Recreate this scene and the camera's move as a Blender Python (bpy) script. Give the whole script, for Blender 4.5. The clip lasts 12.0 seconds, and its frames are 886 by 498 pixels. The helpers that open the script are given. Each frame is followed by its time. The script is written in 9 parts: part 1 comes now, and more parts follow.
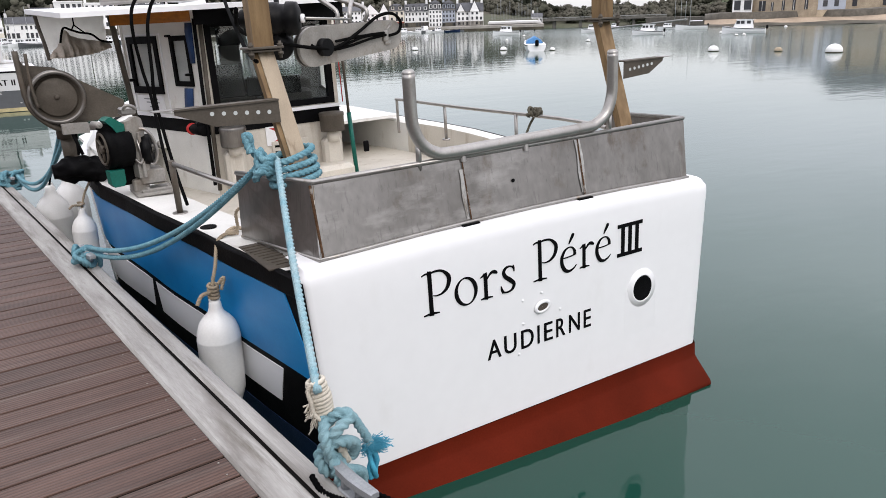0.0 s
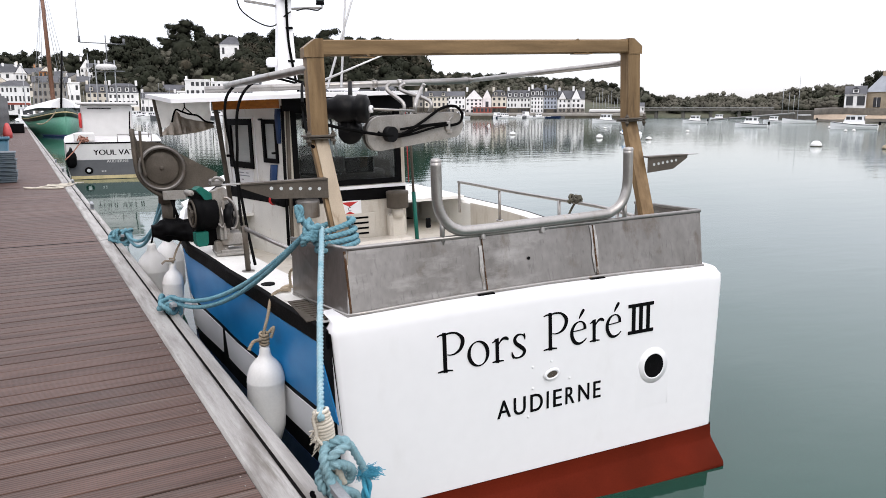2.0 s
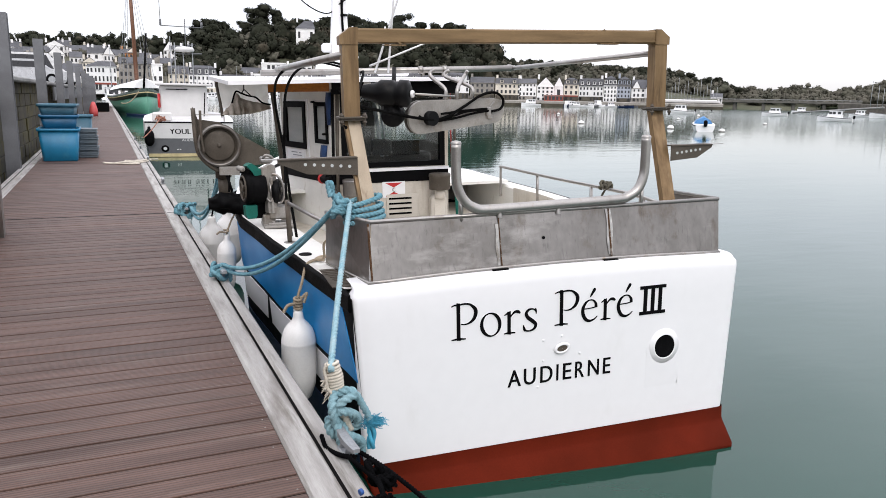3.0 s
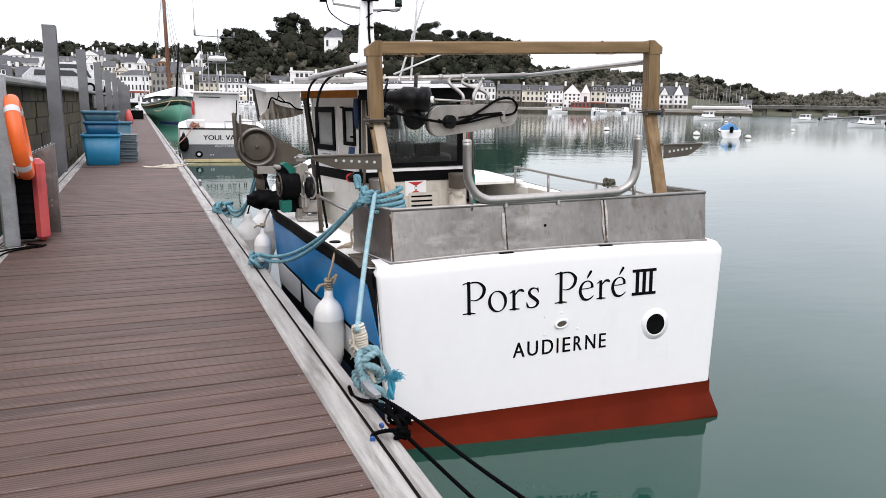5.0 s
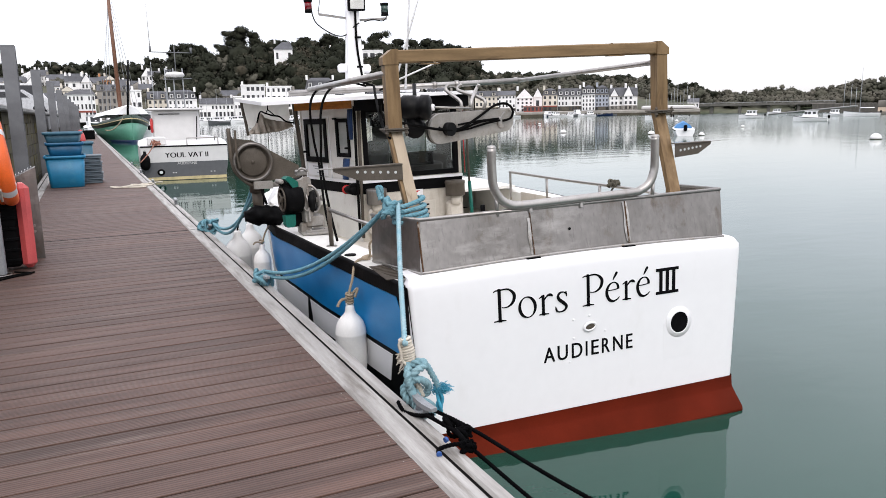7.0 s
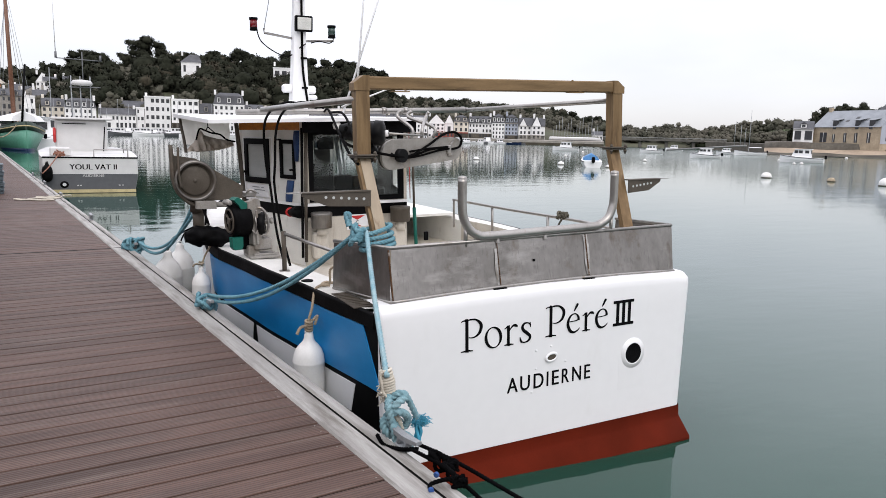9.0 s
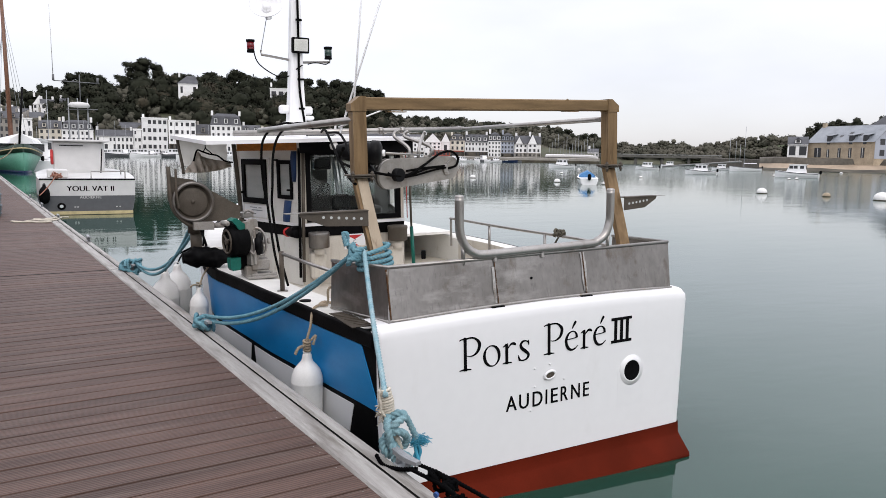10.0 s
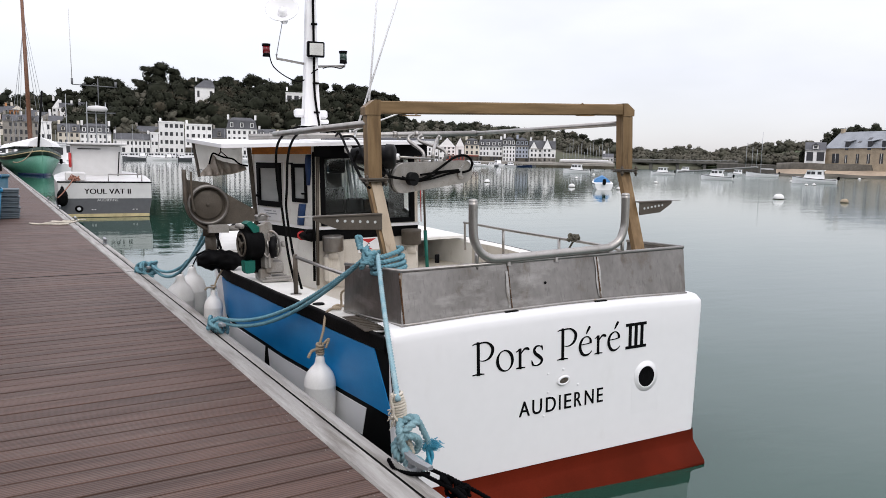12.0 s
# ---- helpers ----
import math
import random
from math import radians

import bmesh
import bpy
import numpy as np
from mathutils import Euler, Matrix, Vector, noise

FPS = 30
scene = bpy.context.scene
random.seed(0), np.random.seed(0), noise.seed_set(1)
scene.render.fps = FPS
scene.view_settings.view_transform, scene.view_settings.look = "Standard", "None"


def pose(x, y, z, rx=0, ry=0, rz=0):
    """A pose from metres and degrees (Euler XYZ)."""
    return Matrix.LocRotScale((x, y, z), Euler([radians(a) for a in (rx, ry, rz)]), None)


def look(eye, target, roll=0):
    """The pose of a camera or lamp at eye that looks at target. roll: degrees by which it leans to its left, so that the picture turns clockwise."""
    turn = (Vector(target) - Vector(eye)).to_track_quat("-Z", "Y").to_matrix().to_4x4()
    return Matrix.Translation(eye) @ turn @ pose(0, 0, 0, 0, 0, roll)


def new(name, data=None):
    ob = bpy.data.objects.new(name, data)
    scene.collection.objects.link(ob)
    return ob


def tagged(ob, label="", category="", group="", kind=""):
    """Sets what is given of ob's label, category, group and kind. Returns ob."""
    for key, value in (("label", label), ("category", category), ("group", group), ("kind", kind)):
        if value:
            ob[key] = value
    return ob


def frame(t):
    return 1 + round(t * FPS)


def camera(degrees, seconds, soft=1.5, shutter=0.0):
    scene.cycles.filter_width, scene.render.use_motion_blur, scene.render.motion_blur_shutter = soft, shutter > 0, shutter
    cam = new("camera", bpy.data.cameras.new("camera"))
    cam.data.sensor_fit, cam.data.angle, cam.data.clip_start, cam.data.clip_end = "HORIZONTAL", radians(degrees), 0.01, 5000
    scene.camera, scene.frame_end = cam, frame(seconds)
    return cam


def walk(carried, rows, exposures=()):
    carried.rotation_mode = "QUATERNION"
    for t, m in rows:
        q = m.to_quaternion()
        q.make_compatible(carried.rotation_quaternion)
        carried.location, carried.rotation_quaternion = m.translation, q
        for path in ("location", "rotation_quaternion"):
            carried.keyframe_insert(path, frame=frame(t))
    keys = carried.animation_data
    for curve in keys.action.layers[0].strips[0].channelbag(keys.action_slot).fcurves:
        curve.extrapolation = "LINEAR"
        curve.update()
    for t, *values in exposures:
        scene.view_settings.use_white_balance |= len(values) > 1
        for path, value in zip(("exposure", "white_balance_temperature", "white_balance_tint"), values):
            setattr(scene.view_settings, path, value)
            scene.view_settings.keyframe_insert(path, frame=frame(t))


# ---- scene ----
cam = camera(62.1, 12.0, soft=0.65)
PATH = [
    (0, (-0.941, -1.111, 1.429), (0.186, 0.437, 0.851), -1.8),
    (0.5, (-0.841, -1.258, 1.44), (0.172, 0.394, 0.943), -1.6),
    (1, (-0.792, -1.404, 1.468), (0.18, 0.286, 1.022), -1.5),
    (1.5, (-0.855, -1.544, 1.469), (0.1, 0.159, 1.035), 0.1),
    (2, (-0.899, -1.709, 1.485), (0.049, 0.014, 1.121), -0.0),
    (2.5, (-0.857, -1.891, 1.473), (0.0, -0.126, 1.086), 1.1),
    (3, (-0.794, -2.082, 1.48), (-0.009, -0.287, 1.08), 1.1),
    (3.5, (-0.882, -2.232, 1.465), (-0.118, -0.427, 1.066), -0.1),
    (3.7, (-0.899, -2.286, 1.484), (-0.119, -0.489, 1.08), -0.3),
    (5.3, (-0.989, -2.694, 1.459), (-0.275, -0.863, 1.088), 1.0),
    (5.5, (-1.056, -2.699, 1.463), (-0.31, -0.877, 1.112), 0.0),
    (6, (-1.214, -2.672, 1.468), (-0.384, -0.892, 1.092), -0.5),
    (6.5, (-1.287, -2.591, 1.46), (-0.47, -0.803, 1.091), -0.2),
    (7, (-1.325, -2.438, 1.457), (-0.501, -0.652, 1.095), -1.1),
    (7.2, (-1.358, -2.383, 1.459), (-0.523, -0.597, 1.124), -0.1),
    (8.8, (-1.648, -2.235, 1.491), (-0.667, -0.516, 1.2), 1.3),
    (9, (-1.648, -2.232, 1.491), (-0.6, -0.556, 1.191), 1.5),
    (9.5, (-1.646, -2.235, 1.496), (-0.551, -0.583, 1.225), 1.4),
    (10, (-1.656, -2.243, 1.497), (-0.599, -0.564, 1.246), 1.0),
    (10.5, (-1.656, -2.247, 1.496), (-0.598, -0.57, 1.235), 1.2),
    (11, (-1.652, -2.243, 1.495), (-0.594, -0.566, 1.234), 1.4),
    (11.5, (-1.651, -2.24, 1.495), (-0.621, -0.546, 1.229), 1.4),
    (12, (-1.648, -2.234, 1.493), (-0.622, -0.533, 1.253), 1.2),
]
walk(cam, [(t, look(eye, target, roll)) for t, eye, target, roll in PATH], [(0, -0.20), (1.0, -0.15), (3.0, -0.11), (5.5, -0.07), (7.2, -0.07), (8.8, -0.28), (9.5, -0.37), (12, -0.42)])

# ---- light: an overcast sky, brighter overhead, and a broad veiled sun ----
WATER = -0.665
world = bpy.data.worlds.new("overcast_sky")
scene.world = world
world.use_nodes = True
wn, wl = world.node_tree.nodes, world.node_tree.links
wn.clear()
w_out = wn.new("ShaderNodeOutputWorld")
w_bg = wn.new("ShaderNodeBackground")
w_sky = wn.new("ShaderNodeTexSky")
w_sky.sky_type, w_sky.sun_disc = "NISHITA", False
w_sky.sun_elevation, w_sky.sun_rotation = radians(42), radians(191)
w_tc = wn.new("ShaderNodeTexCoord")
w_sep = wn.new("ShaderNodeSeparateXYZ")
w_map = wn.new("ShaderNodeMapRange")
w_map.inputs["From Min"].default_value, w_map.inputs["From Max"].default_value = 0.0, 1.0
w_map.inputs["To Min"].default_value, w_map.inputs["To Max"].default_value = 0.77, 2.40
w_pow = wn.new("ShaderNodeMath")
w_pow.operation, w_pow.use_clamp = "POWER", True
w_pow.inputs[1].default_value = 0.65
w_noise = wn.new("ShaderNodeTexNoise")
w_noise.inputs["Scale"].default_value, w_noise.inputs["Detail"].default_value = 2.2, 5
w_stretch = wn.new("ShaderNodeMapping")
w_stretch.inputs["Scale"].default_value = (1, 1, 3.2)
w_cl = wn.new("ShaderNodeMapRange")
w_cl.inputs["From Min"].default_value, w_cl.inputs["From Max"].default_value = 0.3, 0.7
w_cl.inputs["To Min"].default_value, w_cl.inputs["To Max"].default_value = 0.88, 1.10
w_mul = wn.new("ShaderNodeMath")
w_mul.operation = "MULTIPLY"
w_tint = wn.new("ShaderNodeVectorMath")
w_tint.operation = "SCALE"
w_tint.inputs[0].default_value = (0.995, 0.975, 1.045)
w_mix = wn.new("ShaderNodeMix")
w_mix.data_type = "RGBA"
w_mix.inputs["Factor"].default_value = 0.04
wl.new(w_tc.outputs["Generated"], w_sep.inputs[0])
wl.new(w_sep.outputs["Z"], w_pow.inputs[0])
wl.new(w_pow.outputs[0], w_map.inputs["Value"])
wl.new(w_tc.outputs["Generated"], w_stretch.inputs["Vector"])
wl.new(w_stretch.outputs[0], w_noise.inputs["Vector"])
wl.new(w_noise.outputs["Fac"], w_cl.inputs["Value"])
wl.new(w_map.outputs["Result"], w_mul.inputs[0])
wl.new(w_cl.outputs["Result"], w_mul.inputs[1])
wl.new(w_mul.outputs[0], w_tint.inputs["Scale"])
wl.new(w_tint.outputs[0], w_mix.inputs["A"])
wl.new(w_sky.outputs[0], w_mix.inputs["B"])
wl.new(w_mix.outputs["Result"], w_bg.inputs["Color"])
w_bg.inputs["Strength"].default_value = 1.0
wl.new(w_bg.outputs[0], w_out.inputs["Surface"])
sun = new("veiled_sun", bpy.data.lights.new("veiled_sun", "SUN"))
sun.data.energy, sun.data.angle, sun.data.color = 1.25, radians(35), (1.0, 0.945, 0.87)
sun.matrix_world = look((-5, -26, 24), (0, 0, 0))
scene.view_settings.exposure = 0.0


# ---- materials ----
def material(name, col, rough=0.5, metal=0.0, col2=None, scale=6.0, bump=0.15, fine=90.0, var=0.12, spec=0.5, stretch=(1, 1, 1), per=0.0, coat=0.0, stain=None, stain_at=(0.55, 0.7), stain_scale=3.0):
    m = bpy.data.materials.new(name)
    m.use_nodes = True
    n, l = m.node_tree.nodes, m.node_tree.links
    p = n["Principled BSDF"]
    tc = n.new("ShaderNodeTexCoord")
    mp = n.new("ShaderNodeMapping")
    mp.inputs["Scale"].default_value = stretch
    l.new(tc.outputs["Object"], mp.inputs["Vector"])
    if per:
        own = n.new("ShaderNodeObjectInfo")
        far = n.new("ShaderNodeMath")
        far.operation, far.inputs[1].default_value = "MULTIPLY", 57.0
        l.new(own.outputs["Random"], far.inputs[0])
        l.new(far.outputs[0], mp.inputs["Location"])
    big, small = n.new("ShaderNodeTexNoise"), n.new("ShaderNodeTexNoise")
    big.inputs["Scale"].default_value, big.inputs["Detail"].default_value = scale, 6
    small.inputs["Scale"].default_value, small.inputs["Detail"].default_value = fine, 4
    l.new(mp.outputs[0], big.inputs["Vector"])
    l.new(mp.outputs[0], small.inputs["Vector"])
    mix = n.new("ShaderNodeMix")
    mix.data_type = "RGBA"
    c2 = col2 or tuple(c * (1 - 2.2 * var) for c in col)
    mix.inputs["A"].default_value, mix.inputs["B"].default_value = (*col, 1), (*c2, 1)
    ramp = n.new("ShaderNodeMapRange")
    ramp.inputs["From Min"].default_value, ramp.inputs["From Max"].default_value = 0.35, 0.68
    l.new(big.outputs["Fac"], ramp.inputs["Value"])
    l.new(ramp.outputs["Result"], mix.inputs["Factor"])
    hv = n.new("ShaderNodeHueSaturation")
    val = n.new("ShaderNodeMapRange")
    val.inputs["From Min"].default_value, val.inputs["From Max"].default_value = 0.3, 0.7
    val.inputs["To Min"].default_value, val.inputs["To Max"].default_value = 1 - var, 1 + var
    l.new(small.outputs["Fac"], val.inputs["Value"])
    value = val.outputs["Result"]
    if per:
        info = n.new("ShaderNodeObjectInfo")
        pr = n.new("ShaderNodeMapRange")
        pr.inputs["To Min"].default_value, pr.inputs["To Max"].default_value = 1 - per, 1 + per
        l.new(info.outputs["Random"], pr.inputs["Value"])
        mu = n.new("ShaderNodeMath")
        mu.operation = "MULTIPLY"
        l.new(value, mu.inputs[0])
        l.new(pr.outputs["Result"], mu.inputs[1])
        value = mu.outputs[0]
    l.new(value, hv.inputs["Value"])
    l.new(mix.outputs["Result"], hv.inputs["Color"])
    colour = hv.outputs[0]
    if stain:
        st = n.new("ShaderNodeTexNoise")
        st.inputs["Scale"].default_value, st.inputs["Detail"].default_value, st.inputs["Roughness"].default_value = stain_scale, 8, 0.65
        l.new(mp.outputs[0], st.inputs["Vector"])
        sr = n.new("ShaderNodeMapRange")
        sr.inputs["From Min"].default_value, sr.inputs["From Max"].default_value = stain_at
        l.new(st.outputs["Fac"], sr.inputs["Value"])
        sm = n.new("ShaderNodeMix")
        sm.data_type = "RGBA"
        sm.inputs["B"].default_value = (*stain, 1)
        l.new(colour, sm.inputs["A"])
        l.new(sr.outputs["Result"], sm.inputs["Factor"])
        colour = sm.outputs["Result"]
    l.new(colour, p.inputs["Base Color"])
    rr = n.new("ShaderNodeMapRange")
    rr.inputs["To Min"].default_value, rr.inputs["To Max"].default_value = max(0.02, rough - 0.1), min(1, rough + 0.1)
    l.new(big.outputs["Fac"], rr.inputs["Value"])
    l.new(rr.outputs["Result"], p.inputs["Roughness"])
    p.inputs["Metallic"].default_value = metal
    p.inputs["Specular IOR Level"].default_value = spec
    p.inputs["Coat Weight"].default_value = coat
    if bump:
        b = n.new("ShaderNodeBump")
        b.inputs["Strength"].default_value, b.inputs["Distance"].default_value = bump, 0.01
        l.new(small.outputs["Fac"], b.inputs["Height"])
        l.new(b.outputs[0], p.inputs["Normal"])
    return m


def overlay(m, col, scale, at, stretch=(1, 1, 1), amount=1.0, rough=None):
    """A further layer of wear over the base colour: patches or streaks of col, where a noise lies between the two values of at."""
    n, l = m.node_tree.nodes, m.node_tree.links
    p = n["Principled BSDF"]
    tc, mp, ns = n.new("ShaderNodeTexCoord"), n.new("ShaderNodeMapping"), n.new("ShaderNodeTexNoise")
    own, far = n.new("ShaderNodeObjectInfo"), n.new("ShaderNodeMath")
    far.operation, far.inputs[1].default_value = "MULTIPLY", 91.0
    l.new(own.outputs["Random"], far.inputs[0])
    l.new(far.outputs[0], mp.inputs["Location"])
    mp.inputs["Scale"].default_value = stretch
    ns.inputs["Scale"].default_value, ns.inputs["Detail"].default_value, ns.inputs["Roughness"].default_value = scale, 7, 0.6
    l.new(tc.outputs["Object"], mp.inputs["Vector"])
    l.new(mp.outputs[0], ns.inputs["Vector"])
    mr, mx = n.new("ShaderNodeMapRange"), n.new("ShaderNodeMix")
    mr.inputs["From Min"].default_value, mr.inputs["From Max"].default_value = at
    mr.inputs["To Max"].default_value = amount
    mx.data_type = "RGBA"
    l.new(ns.outputs["Fac"], mr.inputs["Value"])
    l.new(p.inputs["Base Color"].links[0].from_socket, mx.inputs["A"])
    mx.inputs["B"].default_value = (*col, 1)
    l.new(mr.outputs["Result"], mx.inputs["Factor"])
    l.new(mx.outputs["Result"], p.inputs["Base Color"])
    if rough is not None:
        mf = n.new("ShaderNodeMix")
        l.new(mr.outputs["Result"], mf.inputs[0])
        l.new(p.inputs["Roughness"].links[0].from_socket, mf.inputs[2])
        mf.inputs[3].default_value = rough
        l.new(mf.outputs[0], p.inputs["Roughness"])
    return m


def grooved(m, axis, pitch, strength):
    """Fine parallel grooves pressed into the surface, across the given axis."""
    n, l = m.node_tree.nodes, m.node_tree.links
    tc = n.new("ShaderNodeTexCoord")
    wv = n.new("ShaderNodeTexWave")
    wv.bands_direction, wv.wave_type = axis, "BANDS"
    wv.inputs["Scale"].default_value = 0.314 / pitch
    l.new(tc.outputs["Object"], wv.inputs["Vector"])
    b = n.new("ShaderNodeBump")
    b.inputs["Strength"].default_value, b.inputs["Distance"].default_value = strength, 0.004
    l.new(wv.outputs["Fac"], b.inputs["Height"])
    old = n["Principled BSDF"].inputs["Normal"].links
    if old:
        l.new(old[0].from_socket, b.inputs["Normal"])
    l.new(b.outputs[0], n["Principled BSDF"].inputs["Normal"])
    # the shade down in the grooves, put into the base colour as darker lines
    groove_shade = n.new("ShaderNodeMapRange")
    groove_shade.inputs["From Min"].default_value, groove_shade.inputs["From Max"].default_value = 0.05, 0.45
    groove_shade.inputs["To Min"].default_value, groove_shade.inputs["To Max"].default_value = 0.60, 1.06
    l.new(wv.outputs["Fac"], groove_shade.inputs["Value"])
    sc = n.new("ShaderNodeVectorMath")
    sc.operation = "SCALE"
    base = n["Principled BSDF"].inputs["Base Color"]
    l.new(base.links[0].from_socket, sc.inputs[0])
    l.new(groove_shade.outputs["Result"], sc.inputs["Scale"])
    l.new(sc.outputs[0], base)
    return m


def glass(name, tint, rough=0.02):
    m = bpy.data.materials.new(name)
    m.use_nodes = True
    p = m.node_tree.nodes["Principled BSDF"]
    p.inputs["Base Color"].default_value = (*tint, 1)
    p.inputs["Roughness"].default_value = rough
    p.inputs["Transmission Weight"].default_value = 1.0
    p.inputs["IOR"].default_value = 1.45
    return m


GELCOAT = material("white_gelcoat", (0.79, 0.79, 0.795), 0.32, var=0.01, bump=0.0, scale=0.5, fine=12, col2=(0.775, 0.775, 0.777))
DECKWHITE = material("white_deck_paint", (0.74, 0.73, 0.69), 0.5, var=0.04, bump=0.1, scale=4, stain=(0.45, 0.40, 0.32), stain_at=(0.62, 0.85), stain_scale=5)
CREAM = material("weathered_cream_paint", (0.58, 0.54, 0.47), 0.5, var=0.05, bump=0.08, scale=3, stain=(0.36, 0.30, 0.22), stain_at=(0.6, 0.9), stain_scale=4)
BLUE = material("blue_hull_paint", (0.006, 0.21, 0.51), 0.35, var=0.05, bump=0.03, scale=2.0, spec=0.3, col2=(0.005, 0.165, 0.43), stain=(0.02, 0.25, 0.54), stain_at=(0.6, 0.9), stain_scale=3)
NAVY = material("navy_boot_paint", (0.008, 0.02, 0.06), 0.4, var=0.1, spec=0.2)
BLACK = material("black_rubber_band", (0.0035, 0.0035, 0.004), 0.6, var=0.2, bump=0.15, stain=(0.02, 0.018, 0.016), stain_at=(0.62, 0.95), spec=0.06)
RED = material("red_antifouling", (0.102, 0.011, 0.0035), 0.75, spec=0.06, var=0.06, bump=0.1, scale=2.5, col2=(0.076, 0.009, 0.003))
STEEL = material("stained_stainless_sheet", (0.245, 0.232, 0.218), 0.38, metal=0.75, var=0.09, bump=0.04, scale=2.2, col2=(0.125, 0.116, 0.105), fine=30, stretch=(1, 1, 0.6), stain=(0.10, 0.07, 0.045), stain_at=(0.55, 0.74), stain_scale=2.6)
PIPE = material("worn_stainless_pipe", (0.36, 0.345, 0.325), 0.32, metal=0.8, var=0.06, bump=0.0, scale=12, stain=(0.25, 0.18, 0.10), stain_at=(0.6, 0.8), stain_scale=14)
GALV = material("dull_galvanised_steel", (0.36, 0.375, 0.39), 0.55, metal=0.5, var=0.1, bump=0.06, scale=8)
TAN = material("brown_painted_gantry", (0.215, 0.140, 0.068), 0.5, spec=0.3, metal=0.2, var=0.08, bump=0.05, scale=5, col2=(0.125, 0.078, 0.036), stretch=(5, 5, 0.7), stain=(0.30, 0.215, 0.12), stain_at=(0.60, 0.8), stain_scale=3)
TANBEAM = material("brown_painted_gantry_beam", (0.215, 0.140, 0.068), 0.5, spec=0.3, metal=0.2, var=0.08, bump=0.05, scale=5, col2=(0.140, 0.090, 0.042), stretch=(0.5, 5, 5), stain=(0.28, 0.20, 0.11), stain_at=(0.60, 0.8), stain_scale=3)
TANPALE = material("pale_gantry_leg_face", (0.36, 0.29, 0.205), 0.5, metal=0.1, var=0.08, bump=0.05, scale=5, stretch=(3, 3, 0.6))
BROWN = material("oxidised_hauler_steel", (0.090, 0.076, 0.060), 0.58, spec=0.3, metal=0.12, var=0.12, bump=0.1, scale=7, stain=(0.085, 0.06, 0.04), stain_at=(0.55, 0.8))
DARK = material("black_machine_paint", (0.0045, 0.0045, 0.005), 0.55, var=0.25, bump=0.2, scale=14, spec=0.05)
MOTOR = material("worn_black_motor_casing", (0.0045, 0.0045, 0.005), 0.42, var=0.25, bump=0.1, scale=9, spec=0.12, stain=(0.02, 0.017, 0.014), stain_at=(0.6, 0.8), stain_scale=8)
HOSE = material("black_hose_rubber", (0.005, 0.005, 0.005), 0.8, var=0.2, bump=0.05, spec=0.02)
ARMGREY = material("warm_grey_hauler_paint", (0.30, 0.285, 0.26), 0.55, metal=0.1, var=0.1, bump=0.08, scale=8, stain=(0.17, 0.13, 0.09), stain_at=(0.56, 0.8), stain_scale=9)
RUST = material("rusted_weld_bead", (0.10, 0.055, 0.03), 0.8, metal=0.1, var=0.25, bump=0.5, fine=120, scale=20, spec=0.1, stain=(0.28, 0.25, 0.22), stain_at=(0.55, 0.65), stain_scale=22)
GREEN = material("green_hauler_rubber", (0.003, 0.115, 0.085), 0.5, spec=0.3, var=0.12, bump=0.1)
ORANGE = material("varnished_orange_wood", (0.36, 0.12, 0.012), 0.35, var=0.15, bump=0.05, stretch=(1, 12, 12), scale=5)
TARP = material("dirty_grey_canvas", (0.40, 0.35, 0.29), 0.85, var=0.12, bump=0.25, scale=7, stain=(0.15, 0.11, 0.07), stain_at=(0.5, 0.75))
CANVAS = material("dirty_white_canvas", (0.66, 0.64, 0.59), 0.85, var=0.06, bump=0.2, scale=5, fine=60, stain=(0.36, 0.30, 0.22), stain_at=(0.56, 0.76), stain_scale=6)
# daylight soaks through the thin cloth
thin = CANVAS.node_tree.nodes.new("ShaderNodeBsdfTranslucent")
thin.inputs["Color"].default_value = (0.74, 0.72, 0.67, 1)
cloth = CANVAS.node_tree.nodes.new("ShaderNodeMixShader")
cloth.inputs[0].default_value = 0.55
CANVAS.node_tree.links.new(CANVAS.node_tree.nodes["Principled BSDF"].outputs[0], cloth.inputs[1])
CANVAS.node_tree.links.new(thin.outputs[0], cloth.inputs[2])
CANVAS.node_tree.links.new(cloth.outputs[0], CANVAS.node_tree.nodes["Material Output"].inputs["Surface"])
FENDER = material("white_vinyl_fender", (0.74, 0.73, 0.71), 0.38, var=0.03, bump=0.03, scale=9, stain=(0.42, 0.38, 0.32), stain_at=(0.62, 0.9), stain_scale=7)
ROPE = material("pale_blue_polypropylene_rope", (0.105, 0.245, 0.30), 0.85, spec=0.2, var=0.22, bump=0.5, fine=260, scale=20, col2=(0.17, 0.32, 0.37))
ROPEPALE = material("sun_bleached_blue_rope", (0.33, 0.45, 0.48), 0.9, spec=0.2, var=0.18, bump=0.5, fine=300, scale=16, col2=(0.20, 0.36, 0.42))
ROPEBLACK = material("black_mooring_rope", (0.0035, 0.0035, 0.004), 0.9, var=0.25, bump=0.5, fine=260, spec=0.03)
ROPEMID = material("worn_blue_rope", (0.18, 0.315, 0.355), 0.9, spec=0.15, var=0.2, bump=0.6, fine=300, scale=16, col2=(0.25, 0.38, 0.41))
TWINE = material("beige_hemp_twine", (0.42, 0.34, 0.24), 0.9, var=0.2, bump=0.5, fine=260)
ROPEWHITE = material("white_cotton_whipping", (0.62, 0.57, 0.48), 0.85, var=0.15, bump=0.4, fine=260)
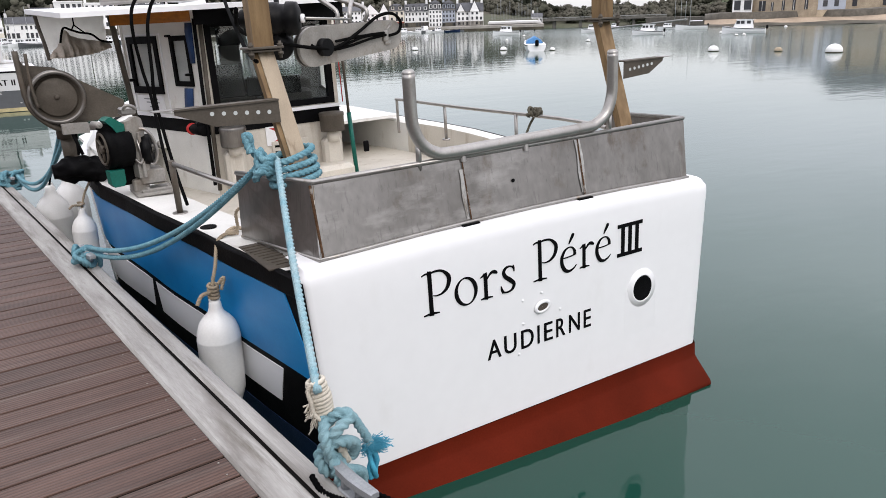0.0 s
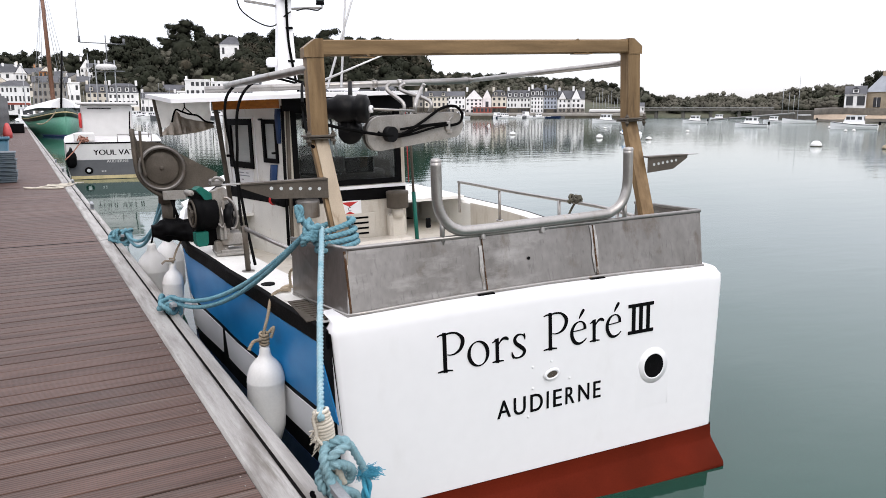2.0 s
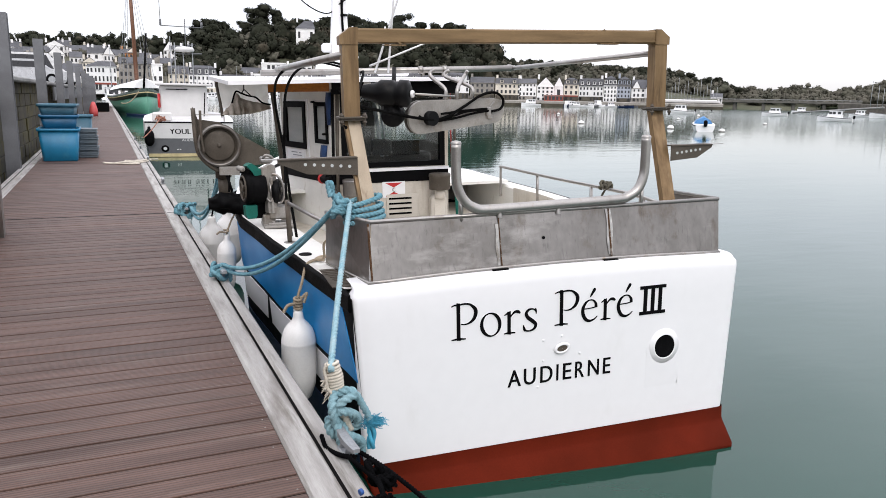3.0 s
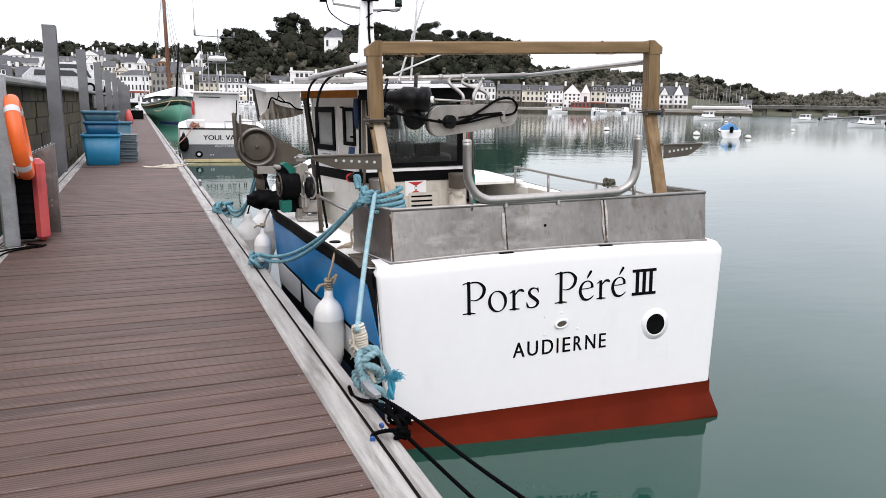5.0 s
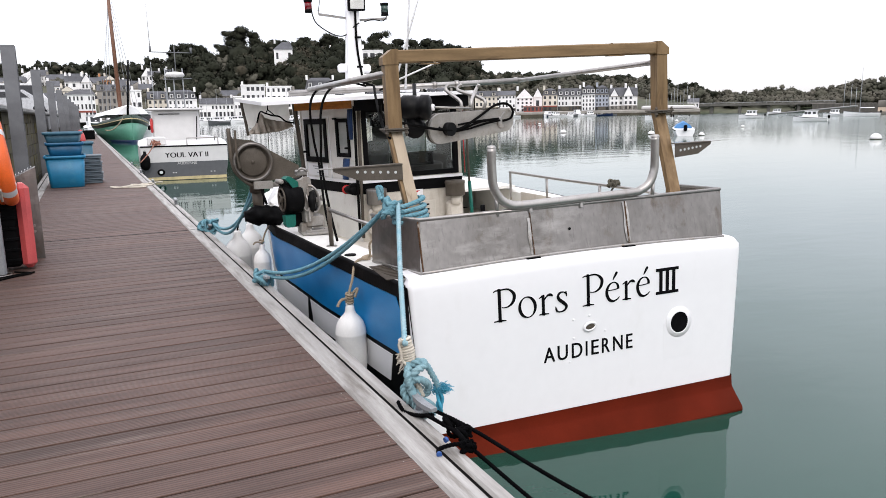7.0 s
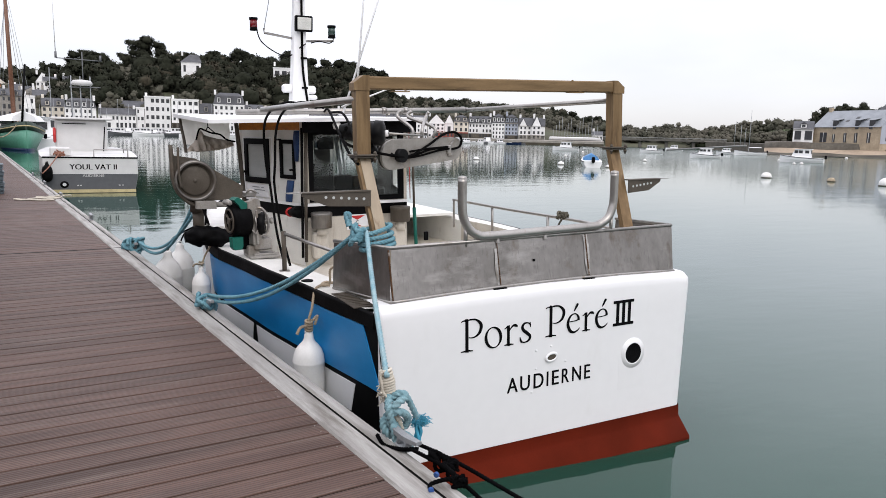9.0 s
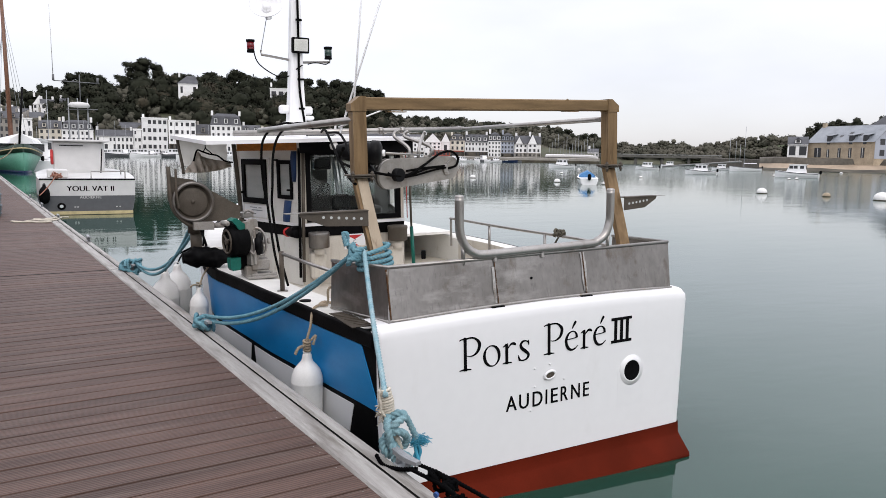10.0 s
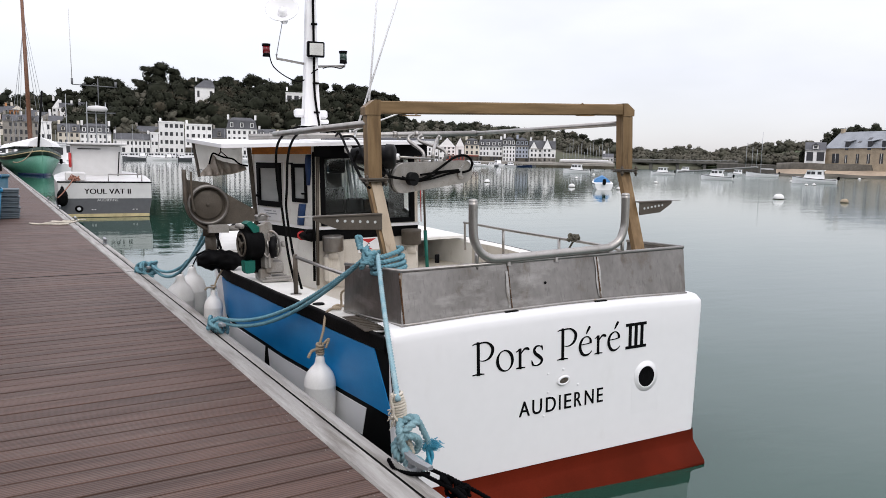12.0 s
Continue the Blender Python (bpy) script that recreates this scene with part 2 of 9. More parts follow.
BEAM = material("weathered_aluminium_beam", (0.27, 0.257, 0.24), 0.65, metal=0.15, var=0.08, bump=0.15, scale=5, stretch=(4, 0.35, 4), fine=60, col2=(0.40, 0.39, 0.37), stain=(0.15, 0.135, 0.115), stain_at=(0.52, 0.70), stain_scale=4)
BOARD = grooved(material("brown_composite_decking", (0.110, 0.063, 0.048), 0.60, spec=0.40, var=0.16, bump=0.2, scale=2.2, stretch=(0.5, 6, 6), fine=70, col2=(0.066, 0.038, 0.030), per=0.15, stain=(0.17, 0.130, 0.108), stain_at=(0.58, 0.8), stain_scale=1.6), "Y", 0.0185, 0.4)
overlay(BOARD, (0.046, 0.032, 0.027), 1.3, (0.52, 0.72), (0.7, 3, 1), 0.65)
overlay(BOARD, (0.27, 0.225, 0.195), 2.4, (0.66, 0.74), (0.55, 16, 1), 0.55, 0.8)
overlay(STEEL, (0.40, 0.385, 0.365), 2.6, (0.56, 0.70), (1, 1, 2.6), 0.55, 0.5)
overlay(STEEL, (0.085, 0.058, 0.036), 5.0, (0.60, 0.74), (1, 1, 0.6), 0.75, 0.6)
overlay(STEEL, (0.10, 0.095, 0.09), 9.0, (0.57, 0.70), (7, 7, 0.35), 0.5)
overlay(PIPE, (0.16, 0.135, 0.11), 6.0, (0.56, 0.72), (1, 1, 1), 0.6, 0.55)
overlay(BEAM, (0.12, 0.105, 0.09), 2.0, (0.52, 0.66), (3, 0.5, 3), 0.6)
overlay(BEAM, (0.50, 0.485, 0.46), 3.5, (0.60, 0.72), (6, 0.25, 4), 0.6)
overlay(BLUE, (0.03, 0.29, 0.60), 1.1, (0.50, 0.75), (1, 0.4, 2.0), 0.6)
overlay(BLUE, (0.004, 0.10, 0.28), 16.0, (0.66, 0.72), (1, 0.6, 1), 0.7)
overlay(GELCOAT, (0.60, 0.585, 0.55), 1.6, (0.60, 0.85), (1.2, 1.2, 0.5), 0.5)
overlay(DECKWHITE, (0.34, 0.28, 0.20), 7.0, (0.60, 0.78), (1, 1, 0.5), 0.55)
overlay(CREAM, (0.30, 0.235, 0.16), 4.0, (0.56, 0.76), (3, 3, 0.4), 0.6)
overlay(TAN, (0.075, 0.045, 0.022), 7.0, (0.60, 0.72), (3, 3, 0.5), 0.7)
overlay(TANBEAM, (0.075, 0.045, 0.022), 7.0, (0.60, 0.72), (0.5, 3, 3), 0.7)
overlay(TANPALE, (0.17, 0.11, 0.06), 6.0, (0.58, 0.72), (4, 4, 0.4), 0.7)
overlay(BROWN, (0.16, 0.14, 0.115), 5.0, (0.58, 0.72), (1, 1, 1), 0.6, 0.45)
overlay(ARMGREY, (0.13, 0.10, 0.07), 7.0, (0.56, 0.70), (1, 1, 0.5), 0.6)
overlay(FENDER, (0.50, 0.47, 0.42), 3.0, (0.55, 0.8), (2, 2, 0.5), 0.5)
SUBFRAME = material("dark_pontoon_frame", (0.006, 0.0055, 0.005), 0.9, spec=0.05)
SCREW = material("pale_screw_head", (0.30, 0.28, 0.25), 0.5, metal=0.4)
LETTER = material("black_vinyl_letters", (0.003, 0.003, 0.0035), 0.6, var=0.05, bump=0.0, spec=0.05)
# dark colour that carries the indoor shade of the wheelhouse
INTERIOR = material("dark_wheelhouse_interior", (0.085, 0.082, 0.076), 0.7, spec=0.1)
SCREEN = material("black_screen", (0.008, 0.009, 0.01), 0.15, var=0.05, bump=0)
REDP = material("red_plastic", (0.48, 0.02, 0.02), 0.4, var=0.06)
REDFADE = material("faded_red_plastic", (0.58, 0.09, 0.09), 0.5, var=0.08)
ORANGEP = material("orange_lifebuoy_plastic", (0.80, 0.13, 0.02), 0.45, var=0.07, bump=0.05)
BAND = material("silver_reflective_band", (0.55, 0.56, 0.57), 0.4, var=0.05)
BLUETUB = material("blue_fish_tub_plastic", (0.008, 0.17, 0.32), 0.45, var=0.08, bump=0.05, stain=(0.05, 0.24, 0.36), stain_at=(0.55, 0.8))
BLUEOLD = material("faded_blue_fish_tub_plastic", (0.035, 0.115, 0.17), 0.55, var=0.1, bump=0.05)
GREYTUB = material("grey_fish_tray_plastic", (0.12, 0.15, 0.17), 0.6, var=0.1)
BLUECLOTH = material("blue_cloth", (0.015, 0.05, 0.15), 0.8, var=0.15, bump=0.3)
# brightness reflected in or seen through panes and holes, painted as a pale colour
PALELIGHT = material("painted_pale_light", (0.52, 0.535, 0.525), 0.10, var=0.05, bump=0.0, scale=3, spec=0.7, col2=(0.38, 0.405, 0.395), stretch=(0.4, 0.4, 2))
PANE = glass("wheelhouse_pane", (0.86, 0.92, 0.92))
QUAY = material("algae_stained_quay_stone", (0.046, 0.041, 0.022), 0.9, var=0.22, bump=0.6, fine=14, scale=1.2, col2=(0.026, 0.023, 0.017), stain=(0.070, 0.060, 0.014), stain_at=(0.48, 0.62), stain_scale=0.9, per=0.18)
CONCRETE = material("grey_concrete", (0.26, 0.26, 0.25), 0.85, var=0.1, bump=0.3, scale=2)
SAND = material("tan_shore_sand", (0.36, 0.28, 0.20), 0.95, var=0.15, bump=0.3, fine=2, scale=0.2)
SEAWEED = material("dark_tideline_rock", (0.075, 0.065, 0.045), 0.95, var=0.25, bump=0.4, fine=1.2, scale=0.3)
DARKSTONE = material("dark_bank_stone", (0.105, 0.092, 0.072), 0.9, var=0.2, bump=0.4, fine=2, scale=0.4)
HILL = material("winter_hillside_scrub", (0.052, 0.060, 0.030), 0.95, var=0.25, bump=0.5, fine=0.6, scale=0.05, col2=(0.075, 0.066, 0.045))
FIELD = material("green_pasture", (0.062, 0.084, 0.030), 0.95, var=0.15, bump=0.2, fine=0.5, scale=0.03)
LEAF = material("dark_pine_foliage", (0.032, 0.034, 0.024), 0.9, spec=0.05, var=0.08, bump=0, fine=0.5, scale=0.10, col2=(0.019, 0.022, 0.015), stain=(0.062, 0.055, 0.040), stain_at=(0.56, 0.63), stain_scale=0.07)
# grey-brown twigs, their colour lightened further for the haze of distance
LEAF2 = material("grey_hazed_winter_branches", (0.112, 0.104, 0.084), 0.9, spec=0.05, var=0.08, bump=0, fine=0.5, scale=0.07, col2=(0.070, 0.072, 0.054))
BARK = material("dark_bark", (0.05, 0.04, 0.03), 0.95, var=0.2)
SLATE = material("blue_grey_slate_roof", (0.062, 0.064, 0.072), 0.65, var=0.15, bump=0.2, fine=3, scale=0.4, per=0.2)
SLATELIGHT = material("pale_slate_roof", (0.24, 0.26, 0.285), 0.5, var=0.1, bump=0.2, fine=3, scale=0.4)
WALLWHITE = material("white_rendered_wall", (0.80, 0.795, 0.785), 0.8, var=0.05, bump=0.1, fine=3, scale=0.5, per=0.08)
WALLCREAM = material("cream_rendered_wall", (0.68, 0.63, 0.54), 0.8, var=0.06, bump=0.1, fine=3, scale=0.5, per=0.08)
WALLGREY = material("grey_stone_wall", (0.30, 0.28, 0.25), 0.85, var=0.12, bump=0.2, fine=3, scale=0.5, per=0.1)
WALLSTONE = material("tan_granite_wall", (0.41, 0.335, 0.24), 0.85, var=0.12, bump=0.2, fine=3, scale=0.6)
WALLORANGE = material("orange_rendered_wall", (0.50, 0.23, 0.10), 0.85, var=0.08, bump=0.1, fine=3, scale=0.5)
WALLBLUE = material("blue_grey_rendered_wall", (0.36, 0.39, 0.45), 0.8, var=0.05, bump=0.1, fine=3, scale=0.5)
BRIDGE = material("weathered_bridge_concrete", (0.125, 0.118, 0.105), 0.9, var=0.12, bump=0.2, fine=3, scale=0.5)
WINDOW = material("dark_house_window", (0.030, 0.031, 0.036), 0.3, var=0.1, bump=0)
REDSHOP = material("red_shopfront", (0.28, 0.06, 0.04), 0.6)
BOATGREEN = material("green_boat_paint", (0.09, 0.27, 0.19), 0.4, var=0.06, bump=0.03)
BOATDARK = material("dark_green_boat_stripe", (0.012, 0.035, 0.022), 0.4)
BOATWHITE = material("worn_white_boat_paint", (0.60, 0.595, 0.585), 0.45, var=0.06, bump=0.05, scale=2, stain=(0.42, 0.40, 0.36), stain_at=(0.6, 0.85), stain_scale=2)
BOATGREY = material("grey_boat_paint", (0.095, 0.098, 0.105), 0.4, var=0.06, bump=0.03)
PILE = material("grey_mooring_pile_steel", (0.17, 0.175, 0.185), 0.6, metal=0.2, var=0.1, bump=0.1, scale=2, col2=(0.11, 0.112, 0.118))
YELLOW = material("pale_yellow_stripe_paint", (0.55, 0.46, 0.25), 0.5)
MASTWOOD = material("brown_varnished_mast", (0.17, 0.075, 0.04), 0.5, var=0.15)
BLUEBOAT = material("blue_boat_cover", (0.06, 0.20, 0.42), 0.6, var=0.1)
LAMPRED = material("red_lamp_glass", (0.16, 0.005, 0.01), 0.2, bump=0)
LAMPDARK = material("dark_green_lamp_glass", (0.03, 0.06, 0.05), 0.2, bump=0)
LEDFACE = material("floodlight_reflector", (0.62, 0.62, 0.58), 0.3, bump=0)

# the harbour water: cloudy green below, a quiet mirror above
m = bpy.data.materials.new("green_harbour_water")
m.use_nodes = True
n, l = m.node_tree.nodes, m.node_tree.links
p = n["Principled BSDF"]
p.inputs["Base Color"].default_value = (0.0085, 0.0470, 0.0335, 1)
p.inputs["Roughness"].default_value = 0.045
p.inputs["IOR"].default_value = 1.41
tc = n.new("ShaderNodeTexCoord")
last = None
for stretch, sc, det, dist, strength in (((0.35, 1.0, 1), 0.9, 3, 0.03, 0.24), ((0.5, 1, 1), 4.0, 4, 0.012, 0.15), ((0.6, 1, 1), 17.0, 3, 0.004, 0.07)):
    mp = n.new("ShaderNodeMapping")
    mp.inputs["Scale"].default_value = stretch
    mp.inputs["Rotation"].default_value = (0, 0, radians(35))
    ns = n.new("ShaderNodeTexNoise")
    ns.inputs["Scale"].default_value, ns.inputs["Detail"].default_value = sc, det
    bp = n.new("ShaderNodeBump")
    bp.inputs["Strength"].default_value, bp.inputs["Distance"].default_value = strength, dist
    l.new(tc.outputs["Object"], mp.inputs["Vector"])
    l.new(mp.outputs[0], ns.inputs["Vector"])
    l.new(ns.outputs["Fac"], bp.inputs["Height"])
    if last:
        l.new(last.outputs[0], bp.inputs["Normal"])
    last = bp
l.new(last.outputs[0], p.inputs["Normal"])
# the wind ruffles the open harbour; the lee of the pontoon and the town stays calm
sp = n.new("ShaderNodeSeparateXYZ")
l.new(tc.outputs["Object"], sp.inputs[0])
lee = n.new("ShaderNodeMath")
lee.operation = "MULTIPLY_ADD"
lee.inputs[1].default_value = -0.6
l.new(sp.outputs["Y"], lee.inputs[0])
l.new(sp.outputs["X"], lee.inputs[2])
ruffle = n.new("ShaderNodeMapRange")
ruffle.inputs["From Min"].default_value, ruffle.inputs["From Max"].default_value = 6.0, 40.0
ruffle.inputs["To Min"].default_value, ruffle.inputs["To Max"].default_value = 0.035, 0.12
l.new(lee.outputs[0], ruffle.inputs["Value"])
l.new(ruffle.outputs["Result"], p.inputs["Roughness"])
SEA = m


# ---- building blocks ----
class Geo:
    """Gathers vertices and faces of one mesh."""

    def __init__(self):
        self.v, self.f, self.s, self.weld = [], [], [], False

    def add(self, verts, faces, smooth=False):
        k = len(self.v)
        self.v += [tuple(p) for p in verts]
        self.f += [tuple(i + k for i in f) for f in faces]
        self.s += [smooth] * len(faces)
        return self

    def box(self, c, s, bevel=0.0, m=None):
        """A box about c with sides s, its edges chamfered; m turns it about its centre."""
        hx, hy, hz = s[0] / 2, s[1] / 2, s[2] / 2
        if bevel <= 0:
            vs = [(x * hx, y * hy, z * hz) for x in (-1, 1) for y in (-1, 1) for z in (-1, 1)]
            fs = [(0, 1, 3, 2), (4, 6, 7, 5), (0, 4, 5, 1), (2, 3, 7, 6), (0, 2, 6, 4), (1, 5, 7, 3)]
        else:
            b = min(bevel, hx * 0.9, hy * 0.9, hz * 0.9)
            vs = []
            for x in (-1, 1):
                for y in (-1, 1):
                    for z in (-1, 1):
                        vs += [(x * hx, y * (hy - b), z * (hz - b)), (x * (hx - b), y * hy, z * (hz - b)), (x * (hx - b), y * (hy - b), z * hz)]
            q = lambda x, y, z, a: 3 * (4 * x + 2 * y + z) + a
            fs = [(q(0, 0, 0, 0), q(0, 0, 1, 0), q(0, 1, 1, 0), q(0, 1, 0, 0)), (q(1, 0, 0, 0), q(1, 1, 0, 0), q(1, 1, 1, 0), q(1, 0, 1, 0)),
                  (q(0, 0, 0, 1), q(1, 0, 0, 1), q(1, 0, 1, 1), q(0, 0, 1, 1)), (q(0, 1, 0, 1), q(0, 1, 1, 1), q(1, 1, 1, 1), q(1, 1, 0, 1)),
                  (q(0, 0, 0, 2), q(0, 1, 0, 2), q(1, 1, 0, 2), q(1, 0, 0, 2)), (q(0, 0, 1, 2), q(1, 0, 1, 2), q(1, 1, 1, 2), q(0, 1, 1, 2))]
            for i in (0, 1):
                for j in (0, 1):
                    fs += [(q(i, j, 0, 0), q(i, j, 0, 1), q(i, j, 1, 1), q(i, j, 1, 0)), (q(i, 0, j, 0), q(i, 0, j, 2), q(i, 1, j, 2), q(i, 1, j, 0)), (q(0, i, j, 1), q(0, i, j, 2), q(1, i, j, 2), q(1, i, j, 1))]
                    fs += [tuple(q(i, j, k, a) for a in (0, 1, 2)) for k in (0, 1)]
        mm = m.to_3x3() if m else Matrix.Identity(3)
        return self.add([mm @ Vector(v) + Vector(c) for v in vs], fs)

    def cyl(self, a, b, r, r2=None, n=14, caps=True):
        a, b = Vector(a), Vector(b)
        r2 = r if r2 is None else r2
        q = (b - a).to_track_quat("Z", "Y")
        vs = []
        for c, rad in ((a, r), (b, r2)):
            vs += [c + q @ Vector((rad * math.cos(2 * math.pi * i / n), rad * math.sin(2 * math.pi * i / n), 0)) for i in range(n)]
        self.add(vs, [(i, (i + 1) % n, n + (i + 1) % n, n + i) for i in range(n)], True)
        if caps:
            k = len(self.v) - 2 * n
            self.f += [tuple(k + i for i in reversed(range(n))), tuple(k + n + i for i in range(n))]
            self.s += [False, False]
        return self

    def tube(self, path, r, n=8, strands=0, lay=0.0, closed=False):
        """A tube along a path; with strands it is laid rope, whose twist repeats every lay metres."""
        pts = [Vector(p) for p in path]
        k = len(pts)
        rings, length, up = [], 0.0, None
        for i, p in enumerate(pts):
            if closed:
                d = pts[(i + 1) % k] - pts[i - 1]
            else:
                d = pts[min(i + 1, k - 1)] - pts[max(i - 1, 0)]
            d = d.normalized() if d.length > 1e-9 else Vector((0, 0, 1))
            if up is None:
                up = d.orthogonal().normalized()
            up = (up - d * up.dot(d)).normalized()
            side = d.cross(up)
            if i:
                length += (p - pts[i - 1]).length
            ring = []
            for j in range(n):
                th = 2 * math.pi * j / n
                rad = r if not strands else r * (0.66 + 0.46 * abs(math.cos(strands / 2 * (th - 2 * math.pi * length / lay))))
                ring.append(p + (up * math.cos(th) + side * math.sin(th)) * rad)
            rings.append(ring)
        vs = [v for ring in rings for v in ring]
        last = k if closed else k - 1
        fs = [(i * n + j, i * n + (j + 1) % n, ((i + 1) % k) * n + (j + 1) % n, ((i + 1) % k) * n + j) for i in range(last) for j in range(n)]
        self.add(vs, fs, True)
        if not closed:
            k0 = len(self.v) - len(vs)
            self.f += [tuple(k0 + j for j in reversed(range(n))), tuple(k0 + (k - 1) * n + j for j in range(n))]
            self.s += [False, False]
        return self

    def lathe(self, profile, origin, axis=(0, 0, 1), n=20):
        """Turns (radius, height) pairs about an axis."""
        q, o = Vector(axis).to_track_quat("Z", "Y"), Vector(origin)
        vs = [o + q @ Vector((r * math.cos(2 * math.pi * j / n), r * math.sin(2 * math.pi * j / n), h)) for r, h in profile for j in range(n)]
        fs = [(i * n + j, i * n + (j + 1) % n, (i + 1) * n + (j + 1) % n, (i + 1) * n + j) for i in range(len(profile) - 1) for j in range(n)]
        return self.add(vs, fs, True)

    def prism(self, poly, a, b):
        """A flat outline in the first frame a, swept to the frame b (each: origin, u, w)."""
        n = len(poly)
        vs = [Vector(o) + Vector(u) * x + Vector(w) * y for o, u, w in (a, b) for x, y in poly]
        return self.add(vs, [tuple(reversed(range(n))), tuple(range(n, 2 * n))] + [(i, (i + 1) % n, n + (i + 1) % n, n + i) for i in range(n)])

    def slab(self, poly, o, u, w, thick):
        """A plate with the outline poly in the plane o, u, w; thick along u x w."""
        d = Vector(u).cross(Vector(w)).normalized() * thick
        return self.prism(poly, (o, u, w), (Vector(o) + d, u, w))

    def loft(self, rings, closed=False, smooth=True, ends=False):
        n = len(rings[0])
        fs = [(i * n + j, i * n + (j + 1) % n, (i + 1) * n + (j + 1) % n, (i + 1) * n + j) for i in range(len(rings) - 1) for j in range(n if closed else n - 1)]
        self.add([v for ring in rings for v in ring], fs, smooth)
        if ends:
            k = len(self.v) - n * len(rings)
            self.f += [tuple(k + j for j in reversed(range(n))), tuple(len(self.v) - n + j for j in range(n))]
            self.s += [False, False]
        return self

    def mesh(self, name):
        me = bpy.data.meshes.new(name)
        me.from_pydata(self.v, [], self.f)
        me.polygons.foreach_set("use_smooth", self.s)
        bm = bmesh.new()
        bm.from_mesh(me)
        if self.weld:
            bmesh.ops.remove_doubles(bm, verts=bm.verts, dist=1e-5)
        bmesh.ops.recalc_face_normals(bm, faces=bm.faces)
        bm.to_mesh(me)
        bm.free()
        return me


def part(name, geo, mat, parent, label=""):
    me = geo.mesh(name) if isinstance(geo, Geo) else geo
    if mat and not me.materials:
        me.materials.append(mat)
    ob = new(name, me)
    ob.parent = parent
    return tagged(ob, label)


def thing(name, m, label, category, group="", kind=""):
    ob = new(name)
    ob.matrix_world = m
    ob.empty_display_size = 0.1
    return tagged(ob, label, category, group, kind)


def solid(name, geo, mat, label, category, group="", kind="", m=None):
    me = geo.mesh(name)
    me.materials.append(mat)
    ob = new(name, me)
    if m:
        ob.matrix_world = m
    return tagged(ob, label, category, group, kind)


def smooth_path(points, n):
    """A smooth curve through the points, n steps a span."""
    pts = [Vector(p) for p in points]
    out = []
    for i in range(len(pts) - 1):
        p0, p1, p2, p3 = pts[max(i - 1, 0)], pts[i], pts[i + 1], pts[min(i + 2, len(pts) - 1)]
        for k in range(n):
            t = k / n
            out.append(0.5 * (2 * p1 + (p2 - p0) * t + (2 * p0 - 5 * p1 + 4 * p2 - p3) * t * t + (3 * p1 - p0 - 3 * p2 + p3) * t ** 3))
    return out + [pts[-1]]


def even(path, step):
    """The same path in even steps."""
    out, rest = [path[0]], step
    for a, b in zip(path, path[1:]):
        d = (b - a).length
        while d >= rest:
            a = a.lerp(b, rest / d)
            out.append(a)
            d, rest = (b - a).length, step
        rest -= d
    return out + [path[-1]]


def sag(a, b, drop, n=40):
    a, b = Vector(a), Vector(b)
    return [a.lerp(b, i / n) - Vector((0, 0, 4 * drop * (i / n) * (1 - i / n))) for i in range(n + 1)]


def rope(geo, path, r, lay=None, n=18, step=0.42):
    return geo.tube(even(path, r * step), r, n=n, strands=3, lay=lay or r * 5)


def text_mesh(body, size, depth=0.002, thin=0.0):
    cu = bpy.data.curves.new("lettering", "FONT")
    cu.body, cu.size, cu.extrude, cu.resolution_u = body, size, depth / 2, 4
    cu.offset = -thin
    ob = new("lettering", cu)
    bpy.context.view_layer.update()
    me = bpy.data.meshes.new_from_object(ob)
    bpy.data.objects.remove(ob)
    bpy.data.curves.remove(cu)
    return me


def fit_text(body, x0, x1, z0, z1, y, mat, parent, name="lettering", label="", thin=0.0, stress=0.0):
    """Lettering in the plane y, facing -y, filling the given width and height; stress thickens its uprights."""
    if stress:
        ob = fit_text(body, x0 + stress, x1 - stress, z0, z1, y, mat, parent, name, label, thin)
        for k, d in enumerate((-stress, -stress / 2, stress / 2, stress)):
            me = ob.data.copy()
            me.transform(Matrix.Translation((d, 0.0003 * (k + 1), 0)))
            part("stroke", me, None, ob)
        return ob
    me = text_mesh(body, 1.0, thin=thin)
    co = np.empty(len(me.vertices) * 3)
    me.vertices.foreach_get("co", co)
    co = co.reshape(-1, 3)
    lo, hi = co.min(0), co.max(0)
    out = np.empty_like(co)
    out[:, 0] = x0 + (co[:, 0] - lo[0]) / (hi[0] - lo[0]) * (x1 - x0)
    out[:, 1] = y - co[:, 2]
    out[:, 2] = z0 + (co[:, 1] - lo[1]) / (hi[1] - lo[1]) * (z1 - z0)
    me.vertices.foreach_set("co", out.ravel())
    me.update()
    me.materials.clear()
    return part(name, me, mat, parent, label)


# ---- water and pontoon ----
g = Geo()
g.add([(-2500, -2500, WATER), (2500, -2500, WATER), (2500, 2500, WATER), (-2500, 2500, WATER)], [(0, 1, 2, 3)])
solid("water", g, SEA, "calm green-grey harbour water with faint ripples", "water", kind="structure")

PITCH, DECK_L, DECK_R = 0.147, -2.215, -0.225
PON = Matrix.Translation((0, 0.3, 0)) @ Matrix.Rotation(radians(0.85), 4, "Z") @ Matrix.Translation((0, -0.3, 0))
pontoon = thing("pontoon", PON, "floating pontoon decked with brown composite boards between grey beams", "pontoon", kind="structure")
Y0, Y1 = -9.0, 92.0
